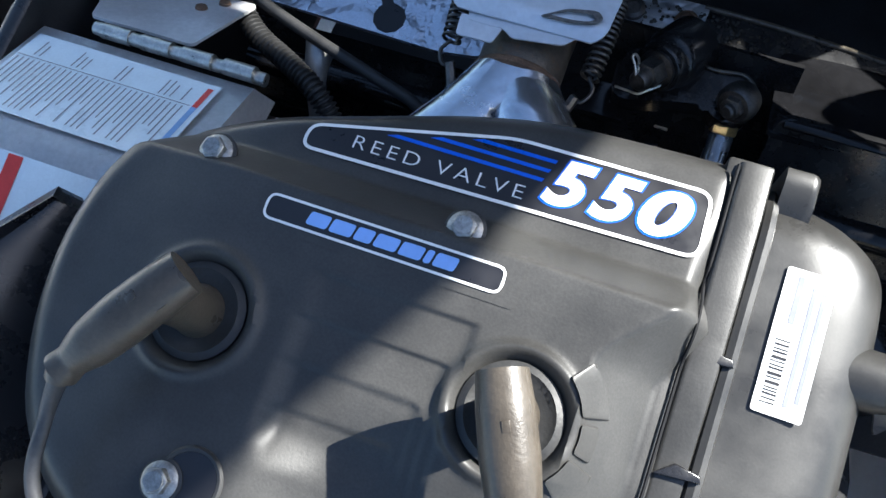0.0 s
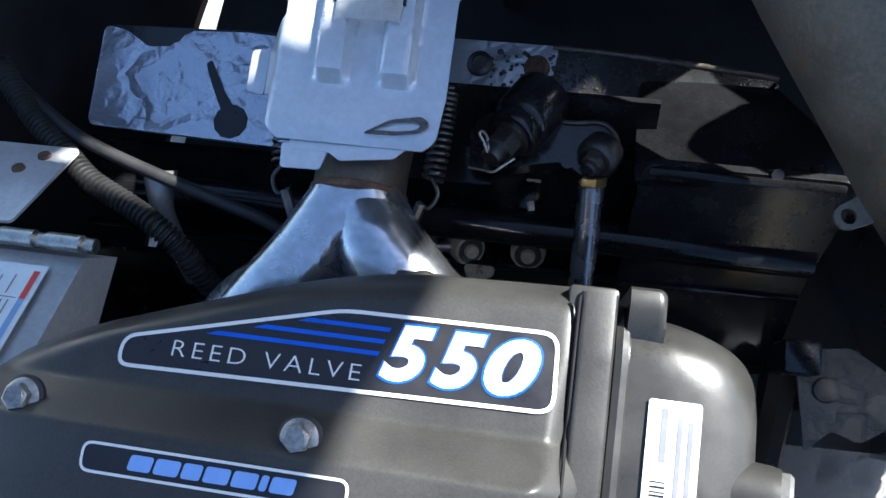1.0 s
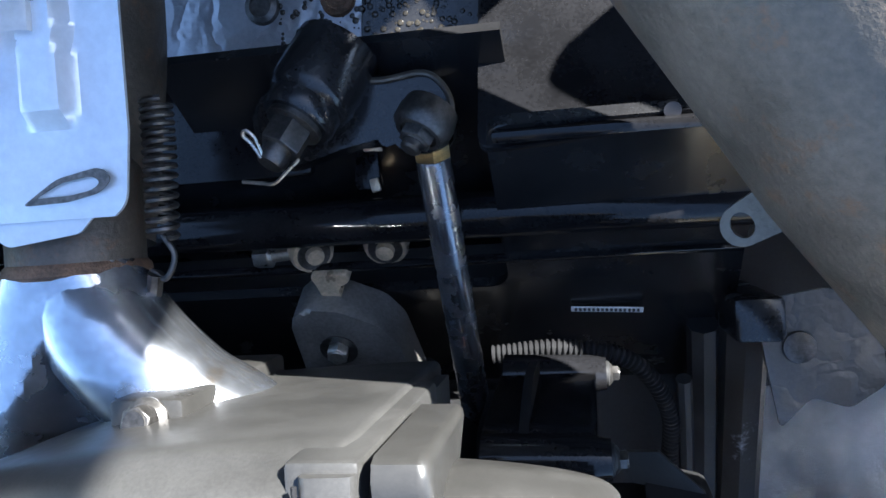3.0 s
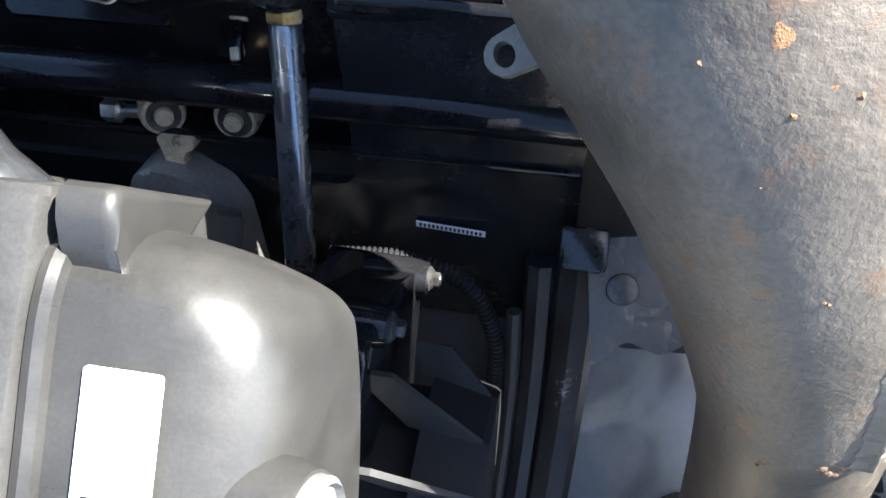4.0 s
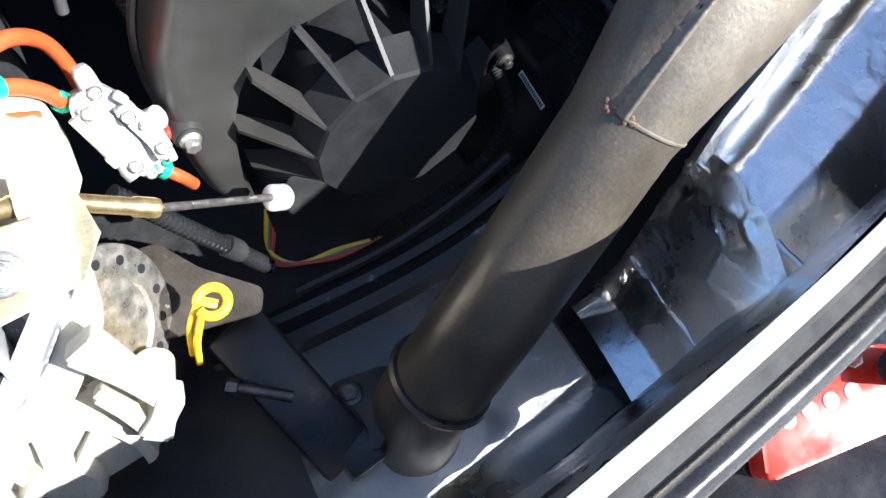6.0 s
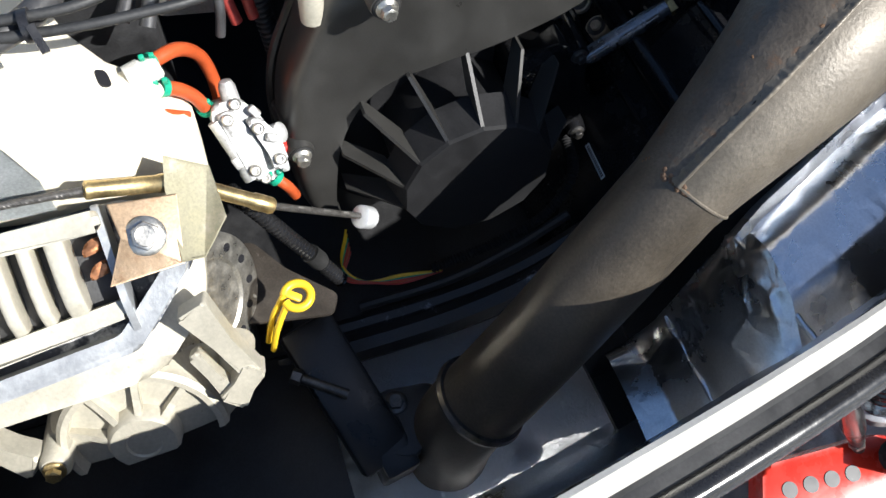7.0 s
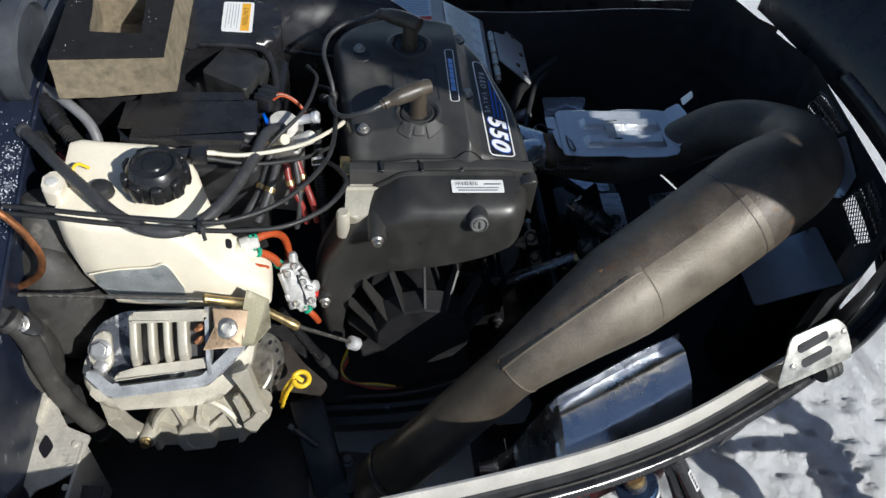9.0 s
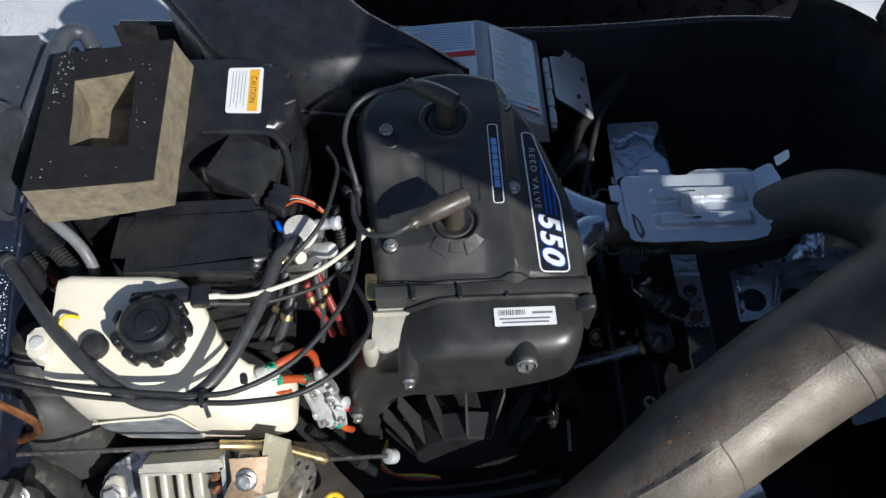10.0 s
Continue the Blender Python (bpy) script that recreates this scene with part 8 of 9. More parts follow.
# ---- left side: hinged guard with printed labels ----
def make_guard():
    root = thing("hinged_guard", (-0.28, 0.09, 0.25), "folded aluminium drive guard with printed warning labels", "guard")
    prof = [(-0.045, 0.352), (-0.020, 0.384), (0.090, 0.394), (0.098, 0.392), (0.172, 0.352), (0.178, 0.320)]
    b = bmesh.new()
    for x in (-0.352, -0.205):
        for y, z in prof:
            b.verts.new((x, y, z))
    b.verts.ensure_lookup_table()
    n = len(prof)
    for i in range(n - 1):
        b.faces.new((b.verts[i], b.verts[i + 1], b.verts[n + i + 1], b.verts[n + i]))
    bmesh.ops.solidify(b, geom=b.faces[:], thickness=0.002)
    part("sheet", b, M_sheet, root)
    part("side", bm_prism([(y, z) for y, z in prof], 0, 0.002, m=Matrix(((0, 0, 1, -0.207), (1, 0, 0, 0), (0, 1, 0, 0), (0, 0, 0, 1)))), M_sheet, root)

    def on_front(x, s, lift):
        """A place on the front slope: s metres down from the fold."""
        k = s / math.hypot(0.074, 0.040)
        return Vector((x, 0.098 + 0.074 * k, 0.392 - 0.040 * k)) + Vector((0, 0.475, 0.88)) * lift

    def patch(name, x0, x1, s0, s1, lift, m, parent):
        b = bmesh.new()
        b.faces.new([b.verts.new(on_front(x, s, lift)) for x, s in ((x0, s0), (x1, s0), (x1, s1), (x0, s1))])
        return part(name, b, m, parent, smooth=0)

    lab = patch("warning_label", -0.346, -0.220, 0.006, 0.074, 0.0026, M_label, root)
    tagged(lab, "pale label with many lines of small print")
    rnd_ = random.Random(5)
    for k in range(31):
        x = -0.343 + 0.0037 * k
        patch("print_bar", x, x + 0.0009, 0.010 + rnd_.choice((0, 0, 0.004, 0.012, 0.018)), 0.0505, 0.0030, M_inkgrey, lab)
    for k in (2, 3, 9, 10, 11, 17, 18, 25, 26, 27, 29):
        x = -0.343 + 0.0037 * k
        patch("print_bar", x, x + 0.0009, 0.0545, 0.0690 - rnd_.uniform(0, 0.004), 0.0030, M_inkgrey, lab)
    patch("rule", -0.345, -0.228, 0.0520, 0.0526, 0.0030, M_inkgrey, lab)
    patch("red_bar", -0.2265, -0.2230, 0.052, 0.070, 0.0030, M_redink, lab)
    patch("blue_bar", -0.2265, -0.2230, 0.009, 0.052, 0.0030, M_blueink, lab)

    def on_top(x, y, lift):
        return (x, y, 0.3863 + 0.0909 * (y + 0.020) - 0.0003 + lift)

    def top_patch(name, x0, x1, y0, y1, lift, m, parent):
        b_ = bmesh.new()
        b_.faces.new([b_.verts.new(on_top(x, y, lift)) for x, y in ((x0, y0), (x1, y0), (x1, y1), (x0, y1))])
        return part(name, b_, m, parent, smooth=0)

    lab2 = top_patch("warning_label", -0.349, -0.216, -0.015, 0.084, 0.0008, M_label, root)
    tagged(lab2, "pale label with a red stripe")
    top_patch("red_bar", -0.2975, -0.2880, -0.010, 0.083, 0.0012, M_redink, lab2)
    for k in range(11):
        x = -0.346 + 0.0042 * k
        top_patch("print_bar", x, x + 0.0014, -0.006 + 0.01 * (k % 3), 0.080, 0.0012, M_blueink, lab2)
    hinge = part("hinge", bm_tube([(-0.315, 0.179, 0.356), (-0.200, 0.179, 0.352)], 0.0042, seg=12, smooth=False), M_steel, root, "piano hinge")
    for k in range(4):
        part("knuckle", bm_lathe([(0.0050, -0.010), (0.0050, 0.010)], (-0.300 + 0.028 * k, 0.179, 0.3555), (1, 0, 0), seg=14), M_steel, hinge)
    leaf = part("hinge_leaf", bm_prism(rounded([(-0.326, 0.003), (-0.254, 0.003), (-0.250, 0.074), (-0.390, 0.074), (-0.390, 0.036), (-0.350, 0.035), (-0.335, 0.024)], 0.004), 0, 0.002, m=pose(0, 0.184, 0.352, -38)), M_sheet, root, "riveted hinge leaf")
    for x, y in ((-0.268, 0.063), (-0.277, 0.049), (-0.315, 0.063), (-0.352, 0.050)):
        part("rivet", bm_lathe([(0.0042, 0), (0.0036, 0.0018), (0, 0.0022)], pose(0, 0.184, 0.352, -38) @ Vector((x, y, 0.002)), (0, 0.6, 0.8), seg=14), M_rust if x < -0.25 else M_dark_steel, leaf)
    part("post", bm_box((0.10, 0.10, 0.25), (-0.285, 0.06, 0.215), bevel=0.004), M_matte, root)
    return root


M_label = mat("pale blue white printed film", (0.66, 0.75, 0.79), 0.35, scale=40, vary=0.06, bump=0.02)
M_blueink = mat("pale blue print", (0.20, 0.36, 0.62), 0.5, vary=0.1, bump=0.0)
make_guard()

# ---- moulded black cover behind the guard ----
cov = thing("moulded_cover", (-0.28, -0.10, 0.30), "smooth black moulded plastic cover beside the airbox", "cover")
INNER_EDGE = [(-0.362, -0.306, 0.44), (-0.300, -0.262, 0.44), (-0.255, -0.228, 0.435), (-0.222, -0.185, 0.425), (-0.205, -0.150, 0.41), (-0.202, -0.100, 0.40), (-0.204, -0.040, 0.39), (-0.206, 0.020, 0.38), (-0.210, 0.066, 0.37)]
RIDGE = [(-0.390, -0.250, 0.458), (-0.345, -0.215, 0.462), (-0.305, -0.180, 0.462), (-0.270, -0.147, 0.460), (-0.240, -0.118, 0.456), (-0.243, -0.080, 0.456), (-0.252, -0.038, 0.452), (-0.255, 0.012, 0.444), (-0.240, 0.064, 0.425)]
OUTER_EDGE = [(-0.440, -0.190, 0.445), (-0.430, -0.150, 0.450), (-0.400, -0.122, 0.455), (-0.368, -0.103, 0.458), (-0.338, -0.082, 0.460), (-0.310, -0.060, 0.460), (-0.289, -0.030, 0.456), (-0.266, 0.014, 0.446), (-0.242, 0.066, 0.424)]
b = bmesh.new()
edges_ = [spline(line, 5) for line in (INNER_EDGE, RIDGE, OUTER_EDGE)]
rows = []
for q0, q1, q2 in zip(*edges_):
    row = [q0 + Vector((0.004, 0, -0.10))]
    row += [q0.lerp(q1, f) + Vector((0, 0, 0.010 * math.sin(math.pi * f))) for f in np.linspace(0, 0.94, 9)]
    row += [q1.lerp(q2, f) - Vector((0, 0, 0.006 * math.sin(math.pi * f))) for f in np.linspace(0.05, 1.0, 9)]
    row += [q2 + Vector((-0.004, 0.006, -0.006)), q2 + Vector((-0.008, 0.010, -0.10))]
    rows.append([b.verts.new(p) for p in row])
for a_, c_ in zip(rows, rows[1:]):
    for j in range(len(a_) - 1):
        b.faces.new((a_[j], a_[j + 1], c_[j + 1], c_[j]))
bmesh.ops.recalc_face_normals(b, faces=b.faces[:])
bmesh.ops.solidify(b, geom=b.faces[:], thickness=0.003)
part("shell", b, M_airbox, cov, smooth=60)
part("inner_lip", bm_tube([(x + 0.003, y, z - 0.002) for x, y, z in INNER_EDGE], 0.0035, seg=8), M_airbox, cov)
part("stand", bm_box((0.05, 0.18, 0.30), (-0.32, -0.12, 0.245), bevel=0.004), M_matte, cov)

# ---- rear: console, pod, bracket and hoses ----
dash = thing("console_panel", (0.2, -0.46, 0.10), "dark blue black console panel dusted with snow", "panel")
b = bm_prism([(-0.12, 0.20), (0.488, 0.20), (0.484, 0.322), (0.474, 0.332), (0.018, 0.450), (-0.12, 0.470)], 0.0, 0.30, bevel=0.004, m=Matrix(((1, 0, 0, 0), (0, 0, -1, -0.402), (0, 1, 0, 0), (0, 0, 0, 1))))
M_console = mat("dark blue plastic with frost", (0.010, 0.014, 0.028), 0.35, scale=30, vary=0.3, dirt=(0.60, 0.64, 0.70), dirt_at=0.68, dirt_scale=34)
part("panel", b, M_console, dash)
rnd_ = random.Random(31)
frost = bmesh.new()
for k in range(900):
    a = rnd_.random()
    x, y = 0.010 + 0.185 * a + rnd_.gauss(0, 0.012), -0.4065 - abs(rnd_.gauss(0, 0.010 + 0.026 * (1 - a)))
    if noise.noise(Vector((x * 45, y * 45, 0.5))) < rnd_.uniform(-0.35, 0.25):
        continue
    z = 0.332 + (0.474 - x) * 0.118 / 0.456
    bmesh.ops.create_icosphere(frost, subdivisions=1, radius=rnd_.choice((0.00025, 0.00035, 0.0005, 0.0008)), matrix=Matrix.Translation((x, y, z + 0.0001)))
part("frost", frost, M_snowspeck, dash, "grains of frozen snow", smooth=0)
part("edge_trim", bm_tube([(-0.11, -0.4015, 0.470), (0.018, -0.4015, 0.4515), (0.250, -0.4015, 0.391), (0.474, -0.4015, 0.333), (0.486, -0.4015, 0.318), (0.488, -0.4015, 0.24)], 0.0022, seg=8, n=4), M_console, dash, "thin worn edge")
part("foot", bm_box((0.55, 0.26, 0.12), (0.19, -0.55, 0.145), bevel=0.004), M_matte, dash)
M_dusty = mat("dusty black rubber", (0.045, 0.043, 0.040), 0.65, scale=25, vary=0.35, dirt=(0.13, 0.12, 0.105), dirt_at=0.60, dirt_scale=22)
M_pod = mat("dusty grey blue plastic", (0.050, 0.055, 0.064), 0.45, scale=25, vary=0.3, dirt=(0.40, 0.42, 0.46), dirt_at=0.70, dirt_scale=40)
pod = thing("round_pod", (-0.07, -0.44, 0.42), "round dark plastic pod above the console", "pod")
part("barrel", bm_lathe([(0.060, -0.20), (0.062, -0.03), (0.060, -0.004), (0.055, 0.0), (0.052, -0.006), (0.0, -0.010)], (-0.070, -0.405, 0.492), (0.05, 1, -0.05), seg=40), M_pod, pod)
cowl = rounded([(-0.060, -0.425), (-0.110, -0.412), (-0.180, -0.402), (-0.232, -0.398), (-0.262, -0.412), (-0.262, -0.500), (-0.060, -0.500)], 0.014)
part("cowl", bm_prism(cowl, 0.30, 0.478, bevel=0.016, seg=5), M_pod, pod, "rounded cowl of the pod")
part("cowl_lip", bm_tube([(-0.100, -0.418, 0.470), (-0.150, -0.405, 0.482), (-0.190, -0.396, 0.490), (-0.222, -0.391, 0.494), (-0.248, -0.384, 0.492), (-0.253, -0.370, 0.486), (-0.235, -0.358, 0.476), (-0.212, -0.350, 0.462)], [0.010, 0.012, 0.012, 0.011, 0.010, 0.009, 0.009, 0.008], seg=14), M_pod, pod, "thick rounded lip")
part("band", bm_lathe([(0.063, -0.028), (0.0635, -0.026), (0.063, -0.024)], (-0.070, -0.405, 0.492), (0.05, 1, -0.05), seg=40), M_ink, pod)

M_plate = mat("dusty zinc plated sheet", (0.58, 0.55, 0.48), 0.5, 0.3, scale=25, fine=300, vary=0.2, bump=0.2, dirt=(0.30, 0.27, 0.22), dirt_at=0.66, dirt_scale=40)
br = thing("steel_side_bracket", (0.28, -0.39, 0.10), "bright steel side bracket with lightening holes", "bracket")
web = rounded([(0.219, -0.404), (0.276, -0.3695), (0.2885, -0.3413), (0.330, -0.350), (0.345, -0.372), (0.352, -0.389), (0.3865, -0.402), (0.3891, -0.4114)], 0.004)
part("web", bm_prism(web, 0.2185, 0.2215), M_plate, br)
for x, y in ((0.300, -0.388), (0.360, -0.400)):
    part("hole", bm_prism(rounded([(x - 0.017, y - 0.004), (x + 0.002, y - 0.009), (x + 0.017, y + 0.002), (x, y + 0.009)], 0.006), 0.2214, 0.2220), M_ink, br)
part("flange", bm_prism([(0.225, -0.402), (0.388, -0.412), (0.388, -0.409), (0.225, -0.399)], 0.2215, 0.2340, bevel=0.0008), M_plate, br, "turned up flange")
part("leg", bm_box((0.10, 0.004, 0.14), (0.345, -0.352, 0.152), (0, 0, -5), bevel=0.001), M_plate, br)
for x in (0.298, 0.326, 0.350):
    part("rivet", bm_lathe([(0.004, 0), (0.0035, 0.0015), (0, 0.002)], (x, -0.357, 0.2215), seg=12), M_plate, br)
sg = thing("steel_strap", (0.43, -0.39, 0.09), "dull steel strap along the rear corner of the pan", "strap")
part("strap", bm_box((0.13, 0.05, 0.004), (0.395, -0.36, 0.17), (0, 18, -8), bevel=0.001), M_supp, sg)
part("foot", bm_box((0.02, 0.03, 0.09), (0.42, -0.36, 0.125), bevel=0.001), M_matte, sg)

hose("black_drain_hose", [(0.236, -0.396, 0.384), (0.239, -0.386, 0.365), (0.241, -0.382, 0.335), (0.242, -0.3825, 0.300), (0.243, -0.378, 0.232), (0.240, -0.366, 0.170), (0.232, -0.360, 0.120)], 0.0115, M_dusty, "fat dusty black rubber hose beside the brake", "hose")
clamp = thing("hose_clamp", (0.225, -0.40, 0.37), "black steel hose clamp arm under the console edge", "clamp")
part("arm", bm_prism(rounded([(-0.040, -0.010), (0.018, -0.008), (0.024, 0.000), (0.018, 0.009), (-0.040, 0.012)], 0.004), 0, 0.004, bevel=0.001, m=pose(0.238, -0.386, 0.3745, 0, 28, 82)), M_matte, clamp)
part("bolt", bm_hex_bolt(0.0062, 0.005, (0.239, -0.3835, 0.3785), (0.5, 0, 0.85)), M_steel, clamp, "plated bolt")
duct = thing("intake_duct", (0.12, -0.39, 0.20), "dusty black moulded rubber intake duct", "duct")
def rubber_bulge(centre, radii, seed):
    """A sagging moulded rubber cover: a ball drawn out of shape, with folds running down it."""
    b = bmesh.new()
    bmesh.ops.create_uvsphere(b, u_segments=40, v_segments=24, radius=1.0)
    for v in b.verts:
        p = v.co.copy()
        f = 1 + 0.10 * noise.noise(p * 1.6 + Vector((seed, 0, 0))) + 0.025 * math.sin(7 * math.atan2(p.y, p.x) + 4 * p.z + seed) * smooth01(0.3, -0.4, p.z)
        v.co = Vector(centre) + Vector((p.x * radii[0], p.y * radii[1], p.z * radii[2])) * f
    return b


part("bellows", rubber_bulge((0.138, -0.388, 0.285), (0.052, 0.050, 0.100), 3.0), M_dusty, duct, "bulging dusty rubber cover")
part("dome", rubber_bulge((0.205, -0.432, 0.262), (0.050, 0.050, 0.095), 8.0), M_dusty, duct, "bulging dusty rubber cover")
part("neck", bm_tube([(0.090, -0.380, 0.415), (0.112, -0.385, 0.375), (0.130, -0.388, 0.335)], [0.026, 0.032, 0.040], seg=28), M_dusty, duct)
part("skirt", bm_lathe([(0.05, 0.0), (0.052, 0.10), (0.05, 0.11)], (0.17, -0.42, 0.08), (0, 0, 1), seg=30), M_matte, duct)
hose("copper_pipe", [(0.180, -0.392, 0.492), (0.180, -0.381, 0.478), (0.180, -0.371, 0.453), (0.180, -0.3655, 0.418), (0.180, -0.374, 0.389), (0.180, -0.394, 0.3700), (0.180, -0.4110, 0.3625), (0.180, -0.425, 0.360)], 0.0040, M_copper, "bent copper coloured pipe behind the oil tank", "pipe")

rear = thing("rear_wiring", (0.0, -0.38, 0.34), "bundle of black looms and plugs behind the airbox", "wiring loom")
part("conduit", bm_loom([(-0.045, -0.425, 0.450), (-0.015, -0.390, 0.440), (0.020, -0.355, 0.425), (0.045, -0.330, 0.405), (0.06, -0.30, 0.37)], 0.0090, pitch=0.004), M_rubber, rear)
part("conduit", bm_loom([(-0.02, -0.425, 0.425), (0.008, -0.395, 0.415), (0.035, -0.365, 0.40), (0.06, -0.34, 0.37)], 0.0080, pitch=0.004), M_rubber, rear)
part("plug_barrel", bm_lathe([(0.012, 0), (0.012, 0.03), (0.010, 0.032), (0.010, 0.045)], (-0.030, -0.400, 0.452), (0.6, 0.5, -0.3), seg=20), M_gloss, rear)
part("plug_barrel", bm_lathe([(0.011, 0), (0.011, 0.028), (0.009, 0.030), (0.009, 0.04)], (0.012, -0.405, 0.432), (0.6, 0.5, -0.3), seg=20), M_gloss, rear)
for k, m in enumerate((M_redwire, M_orange, M_yellow, M_whitewire)):
    part("wire", bm_tube([(0.0 + 0.004 * k, -0.420, 0.418), (0.014 + 0.004 * k, -0.395, 0.422), (0.03 + 0.004 * k, -0.370, 0.41)], 0.0012, seg=6), m, rear)
part("yellow_band", bm_lathe([(0.0098, -0.002), (0.0098, 0.002), (0.0085, 0.002), (0.0085, -0.002), (0.0098, -0.002)], (0.046, -0.332, 0.404), (0.6, 0.6, -0.5), seg=16), M_yellow, rear, "yellow marker band")
M_palehose = mat("pale grey rubber", (0.17, 0.17, 0.175), 0.5, vary=0.2)
hose("grey_hose", [(-0.050, -0.405, 0.455), (-0.022, -0.375, 0.460), (0.003, -0.345, 0.450), (0.020, -0.333, 0.432), (0.034, -0.334, 0.40)], 0.0060, M_palehose, "pale grey rubber hose behind the airbox", "hose")

# ---- suspension outside the pan ----
M_bluesteel = mat("blue tinted steel", (0.05, 0.09, 0.17), 0.3, 0.8, scale=80, vary=0.3)
shock = thing("shock_absorber", (0.45, 0.30, 0.05), "shock absorber with black coil spring and blue collar", "shock absorber")
s0, s1 = Vector((0.3905, 0.2700, 0.2720)), Vector((0.4000, 0.3420, 0.0950))
ax = (s1 - s0).normalized()
part("damper", bm_lathe([(0.013, 0), (0.013, 0.09), (0.0165, 0.092), (0.0165, 0.185)], s0, ax, seg=24), M_rodgrey, shock, "grey damper body")
part("collar", bm_lathe([(0.0225, 0.012), (0.0240, 0.014), (0.0240, 0.022), (0.021, 0.024)], s0, ax, seg=32), M_bluesteel, shock, "blue heat tinted collar")
part("collar", bm_lathe([(0.0225, 0.0245), (0.0245, 0.026), (0.0245, 0.031), (0.021, 0.032)], s0, ax, seg=32), M_sheet, shock, "silver collar ring")
part("bush", bm_lathe([(0.011, -0.010), (0.011, 0.011)], s0, ax, seg=20), M_brass, shock, "gold bush")
bellows = [(0.020, 0.032)]
for k in range(8):
    r = 0.0235 if k < 6 else 0.0215
    bellows += [(r - 0.0040, 0.0335 + 0.0125 * k), (r, 0.0370 + 0.0125 * k), (r, 0.0410 + 0.0125 * k), (r - 0.0040, 0.0445 + 0.0125 * k)]
part("bellows", bm_lathe(bellows + [(0.016, 0.136)], s0, ax, seg=36), M_gloss, shock, "black rubber bellows")
thread = [(0.0165, 0.134)]
for k in range(14):
    thread += [(0.0180, 0.1352 + 0.0026 * k), (0.0166, 0.1365 + 0.0026 * k)]
part("threaded_body", bm_lathe(thread, s0, ax, seg=28), M_rodgrey, shock, "threaded damper body")
part("lower_seat", bm_lathe([(0.018, 0.172), (0.0215, 0.174), (0.0215, 0.188), (0.018, 0.190)], s0, ax, seg=28), M_sheet, shock)
for a0, a1, lab in (((0.4060, 0.1950, 0.292), (0.4300, 0.2880, 0.120), True), ((0.3660, 0.3060, 0.290), (0.4330, 0.3640, 0.172), False), ((0.3740, 0.3080, 0.306), (0.4240, 0.3665, 0.214), True)):
    rod = thing("radius_rod", a1, "black tubular radius rod with plated end", "radius rod", "radius rods")
    a0, a1 = Vector(a0), Vector(a1)
    d = (a1 - a0).normalized()
    L = (a1 - a0).length
    part("tube", bm_lathe([(0.0085, 0), (0.0092, L * 0.70), (0.0062, L * 0.88), (0.005, L)], a0, d, seg=20), M_gloss, rod)
    part("jam_nut", bm_hex_bolt(0.0062, 0.007, a1 - d * 0.012, d, flange=False), M_steel, rod)
    part("rod_end", bm_lathe([(0.0050, 0), (0.0050, 0.010), (0.0095, 0.013), (0.0100, 0.020), (0.0080, 0.026), (0, 0.026)], a1, d, seg=16), M_dark_steel, rod)
    if lab:
        side = d.cross(Vector((0, 0, 1))).normalized()
        up = side.cross(d)
        m = Matrix((d, side, up)).transposed().to_4x4()
        m.translation = a0 + d * L * 0.25 + up * 0.0087
        dc = part("rod_decal", bm_prism([(0, -0.003), (0.030, -0.003), (0.030, 0.003), (0, 0.003)], 0, 0.0003, m=m), M_white, rod, "small white decal")
        for k in range(5):
            part("print_bar", bm_prism([(0.003 + 0.005 * k, -0.002), (0.0065 + 0.005 * k, -0.002), (0.0065 + 0.005 * k, 0.002), (0.003 + 0.005 * k, 0.002)], 0.0003, 0.0006, m=m), M_ink, dc)
spin = thing("spindle_arm", (0.46, 0.30, 0.06), "bright red painted steel spindle arm with holes", "suspension arm")
m = pose(0.4310, 0.2675, 0.102, 0, 18, -5)
part("arm", bm_prism(rounded([(-0.010, -0.060), (0.046, -0.078), (0.050, 0.060), (0.020, 0.085), (-0.012, 0.050)], 0.008), -0.012, 0.012, bevel=0.004, m=m), M_red, spin)
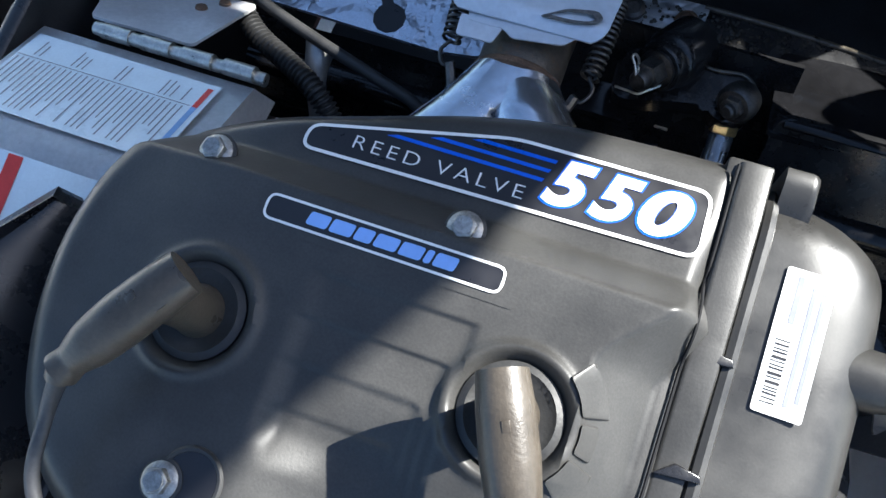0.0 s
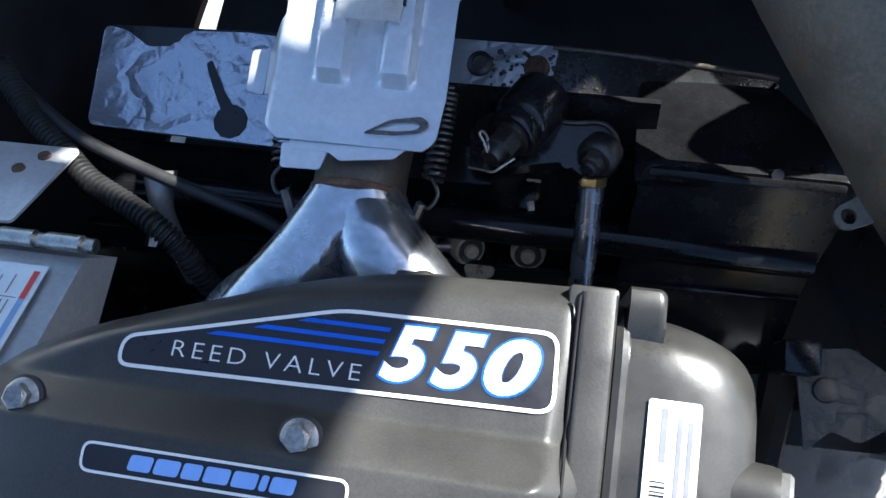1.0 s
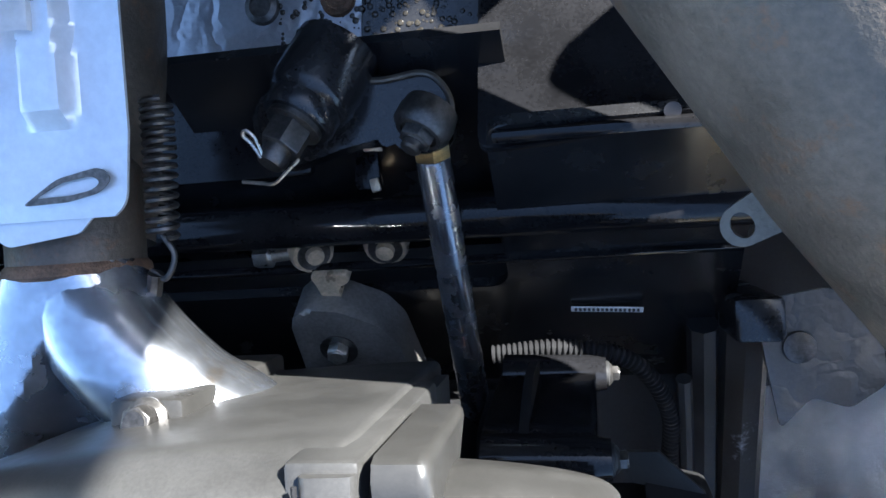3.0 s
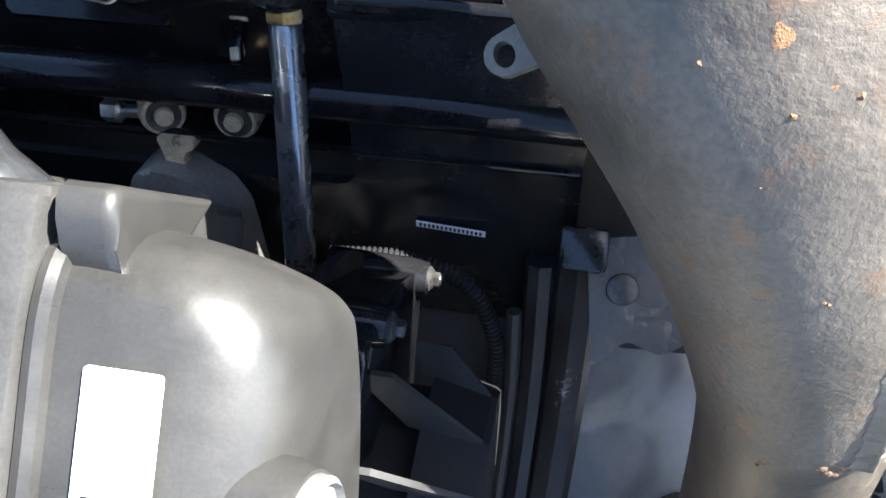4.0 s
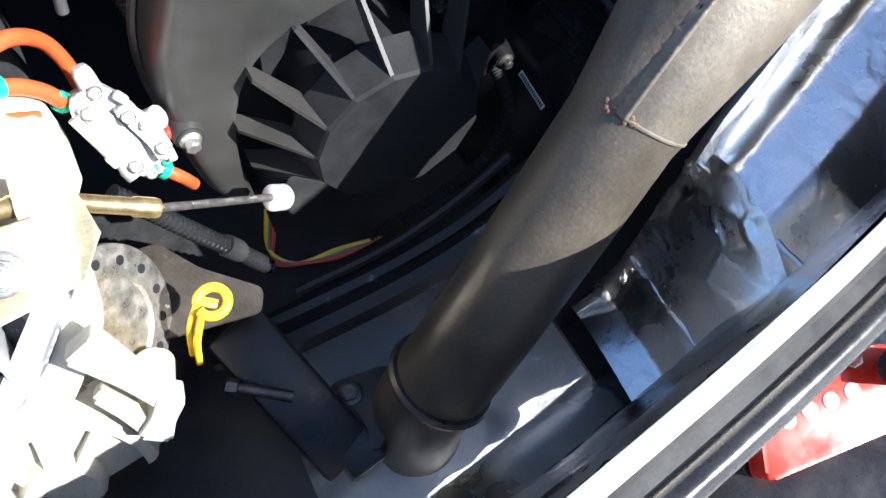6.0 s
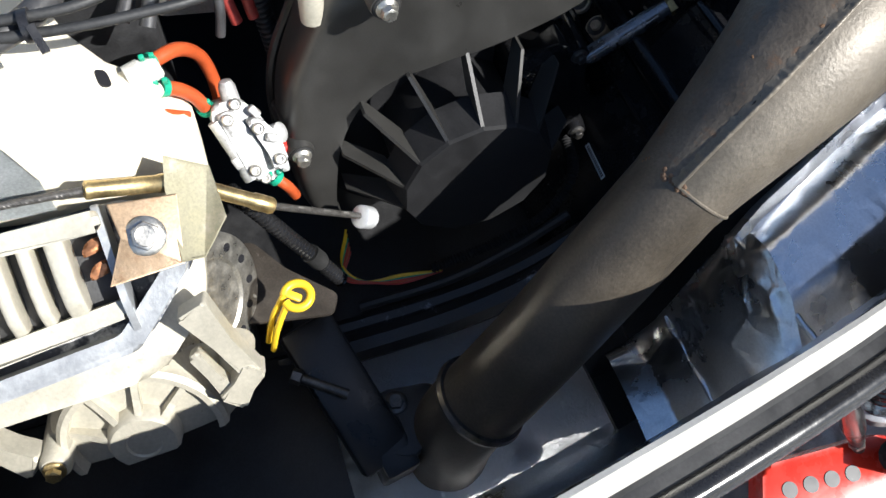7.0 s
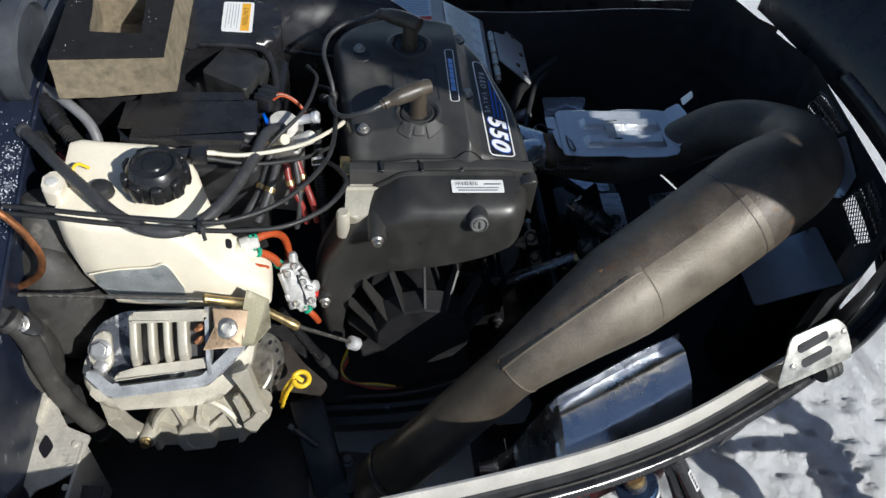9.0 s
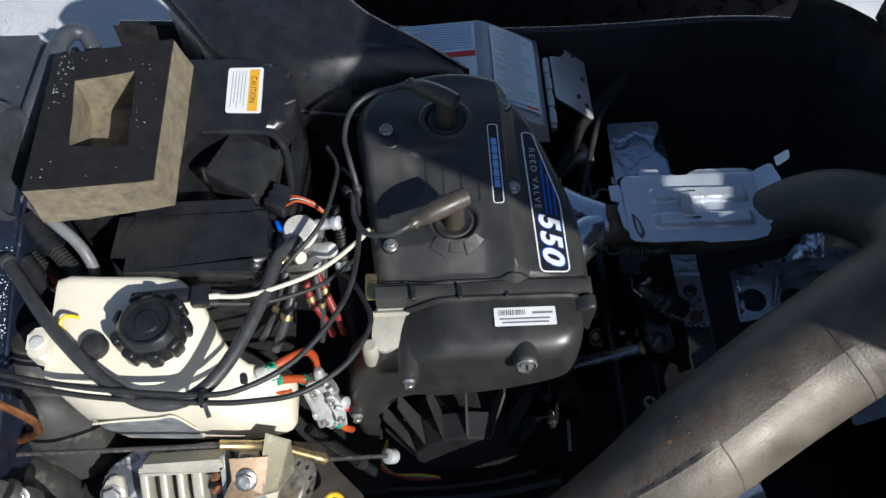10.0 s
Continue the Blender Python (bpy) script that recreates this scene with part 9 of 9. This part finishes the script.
for k in range(4):
    part("hole", bm_lathe([(0.0065, 0), (0.0065, 0.0006), (0, 0.0006)], m @ Vector((0.012, -0.044 + 0.0185 * k, 0.0121)), m.to_3x3() @ Vector((0, 0, 1)), seg=18), M_ink, spin)
for at in ((0.4340, 0.3600, 0.1800), (0.4480, 0.3850, 0.1900)):
    jaw = bm_prism(rounded([(-0.009, -0.026), (0.009, -0.026), (0.009, 0.012), (0.004, 0.022), (-0.004, 0.022), (-0.009, 0.012)], 0.004), -0.003, 0.003, bevel=0.0015, m=pose(*at, 78, 0, 28))
    part("clevis", jaw, M_red, spin, "red clevis jaw")
part("knuckle", bm_lathe([(0.016, -0.02), (0.016, 0.02), (0.012, 0.024), (0, 0.024)], (0.4420, 0.3720, 0.1500), (0.3, 0.3, 0.9), seg=24), M_gloss, spin, "black knuckle")
part("leg", bm_tube([(0.450, 0.30, 0.14), (0.458, 0.34, 0.10), (0.462, 0.37, 0.06)], 0.014, seg=14), M_gloss, spin)
ski = thing("ski", (0.50, 0.45, -0.036), "black plastic ski under the suspension", "ski")
part("blade", bm_prism(rounded([(0.445, -0.10), (0.555, -0.10), (0.560, 0.80), (0.530, 0.95), (0.470, 0.95), (0.440, 0.80)], 0.02), -0.036, 0.074, bevel=0.008), M_gloss, ski)
part("tip_loop", bm_tube([(0.50, 0.715, 0.06), (0.50, 0.745, 0.16), (0.50, 0.752, 0.24), (0.50, 0.785, 0.305), (0.50, 0.865, 0.338), (0.50, 0.945, 0.330), (0.50, 0.982, 0.285), (0.50, 0.950, 0.232), (0.50, 0.900, 0.175), (0.50, 0.872, 0.12), (0.50, 0.850, 0.05)], 0.024, seg=14), M_gloss, ski, "black plastic tip loop")
part("loop_strut", bm_tube([(0.50, 0.760, 0.250), (0.50, 0.850, 0.252), (0.50, 0.955, 0.245)], [0.011, 0.009, 0.014], seg=10), M_gloss, ski)
part("keel_bolt", bm_hex_bolt(0.006, 0.006, (0.462, 0.475, 0.058)), M_brass, ski)
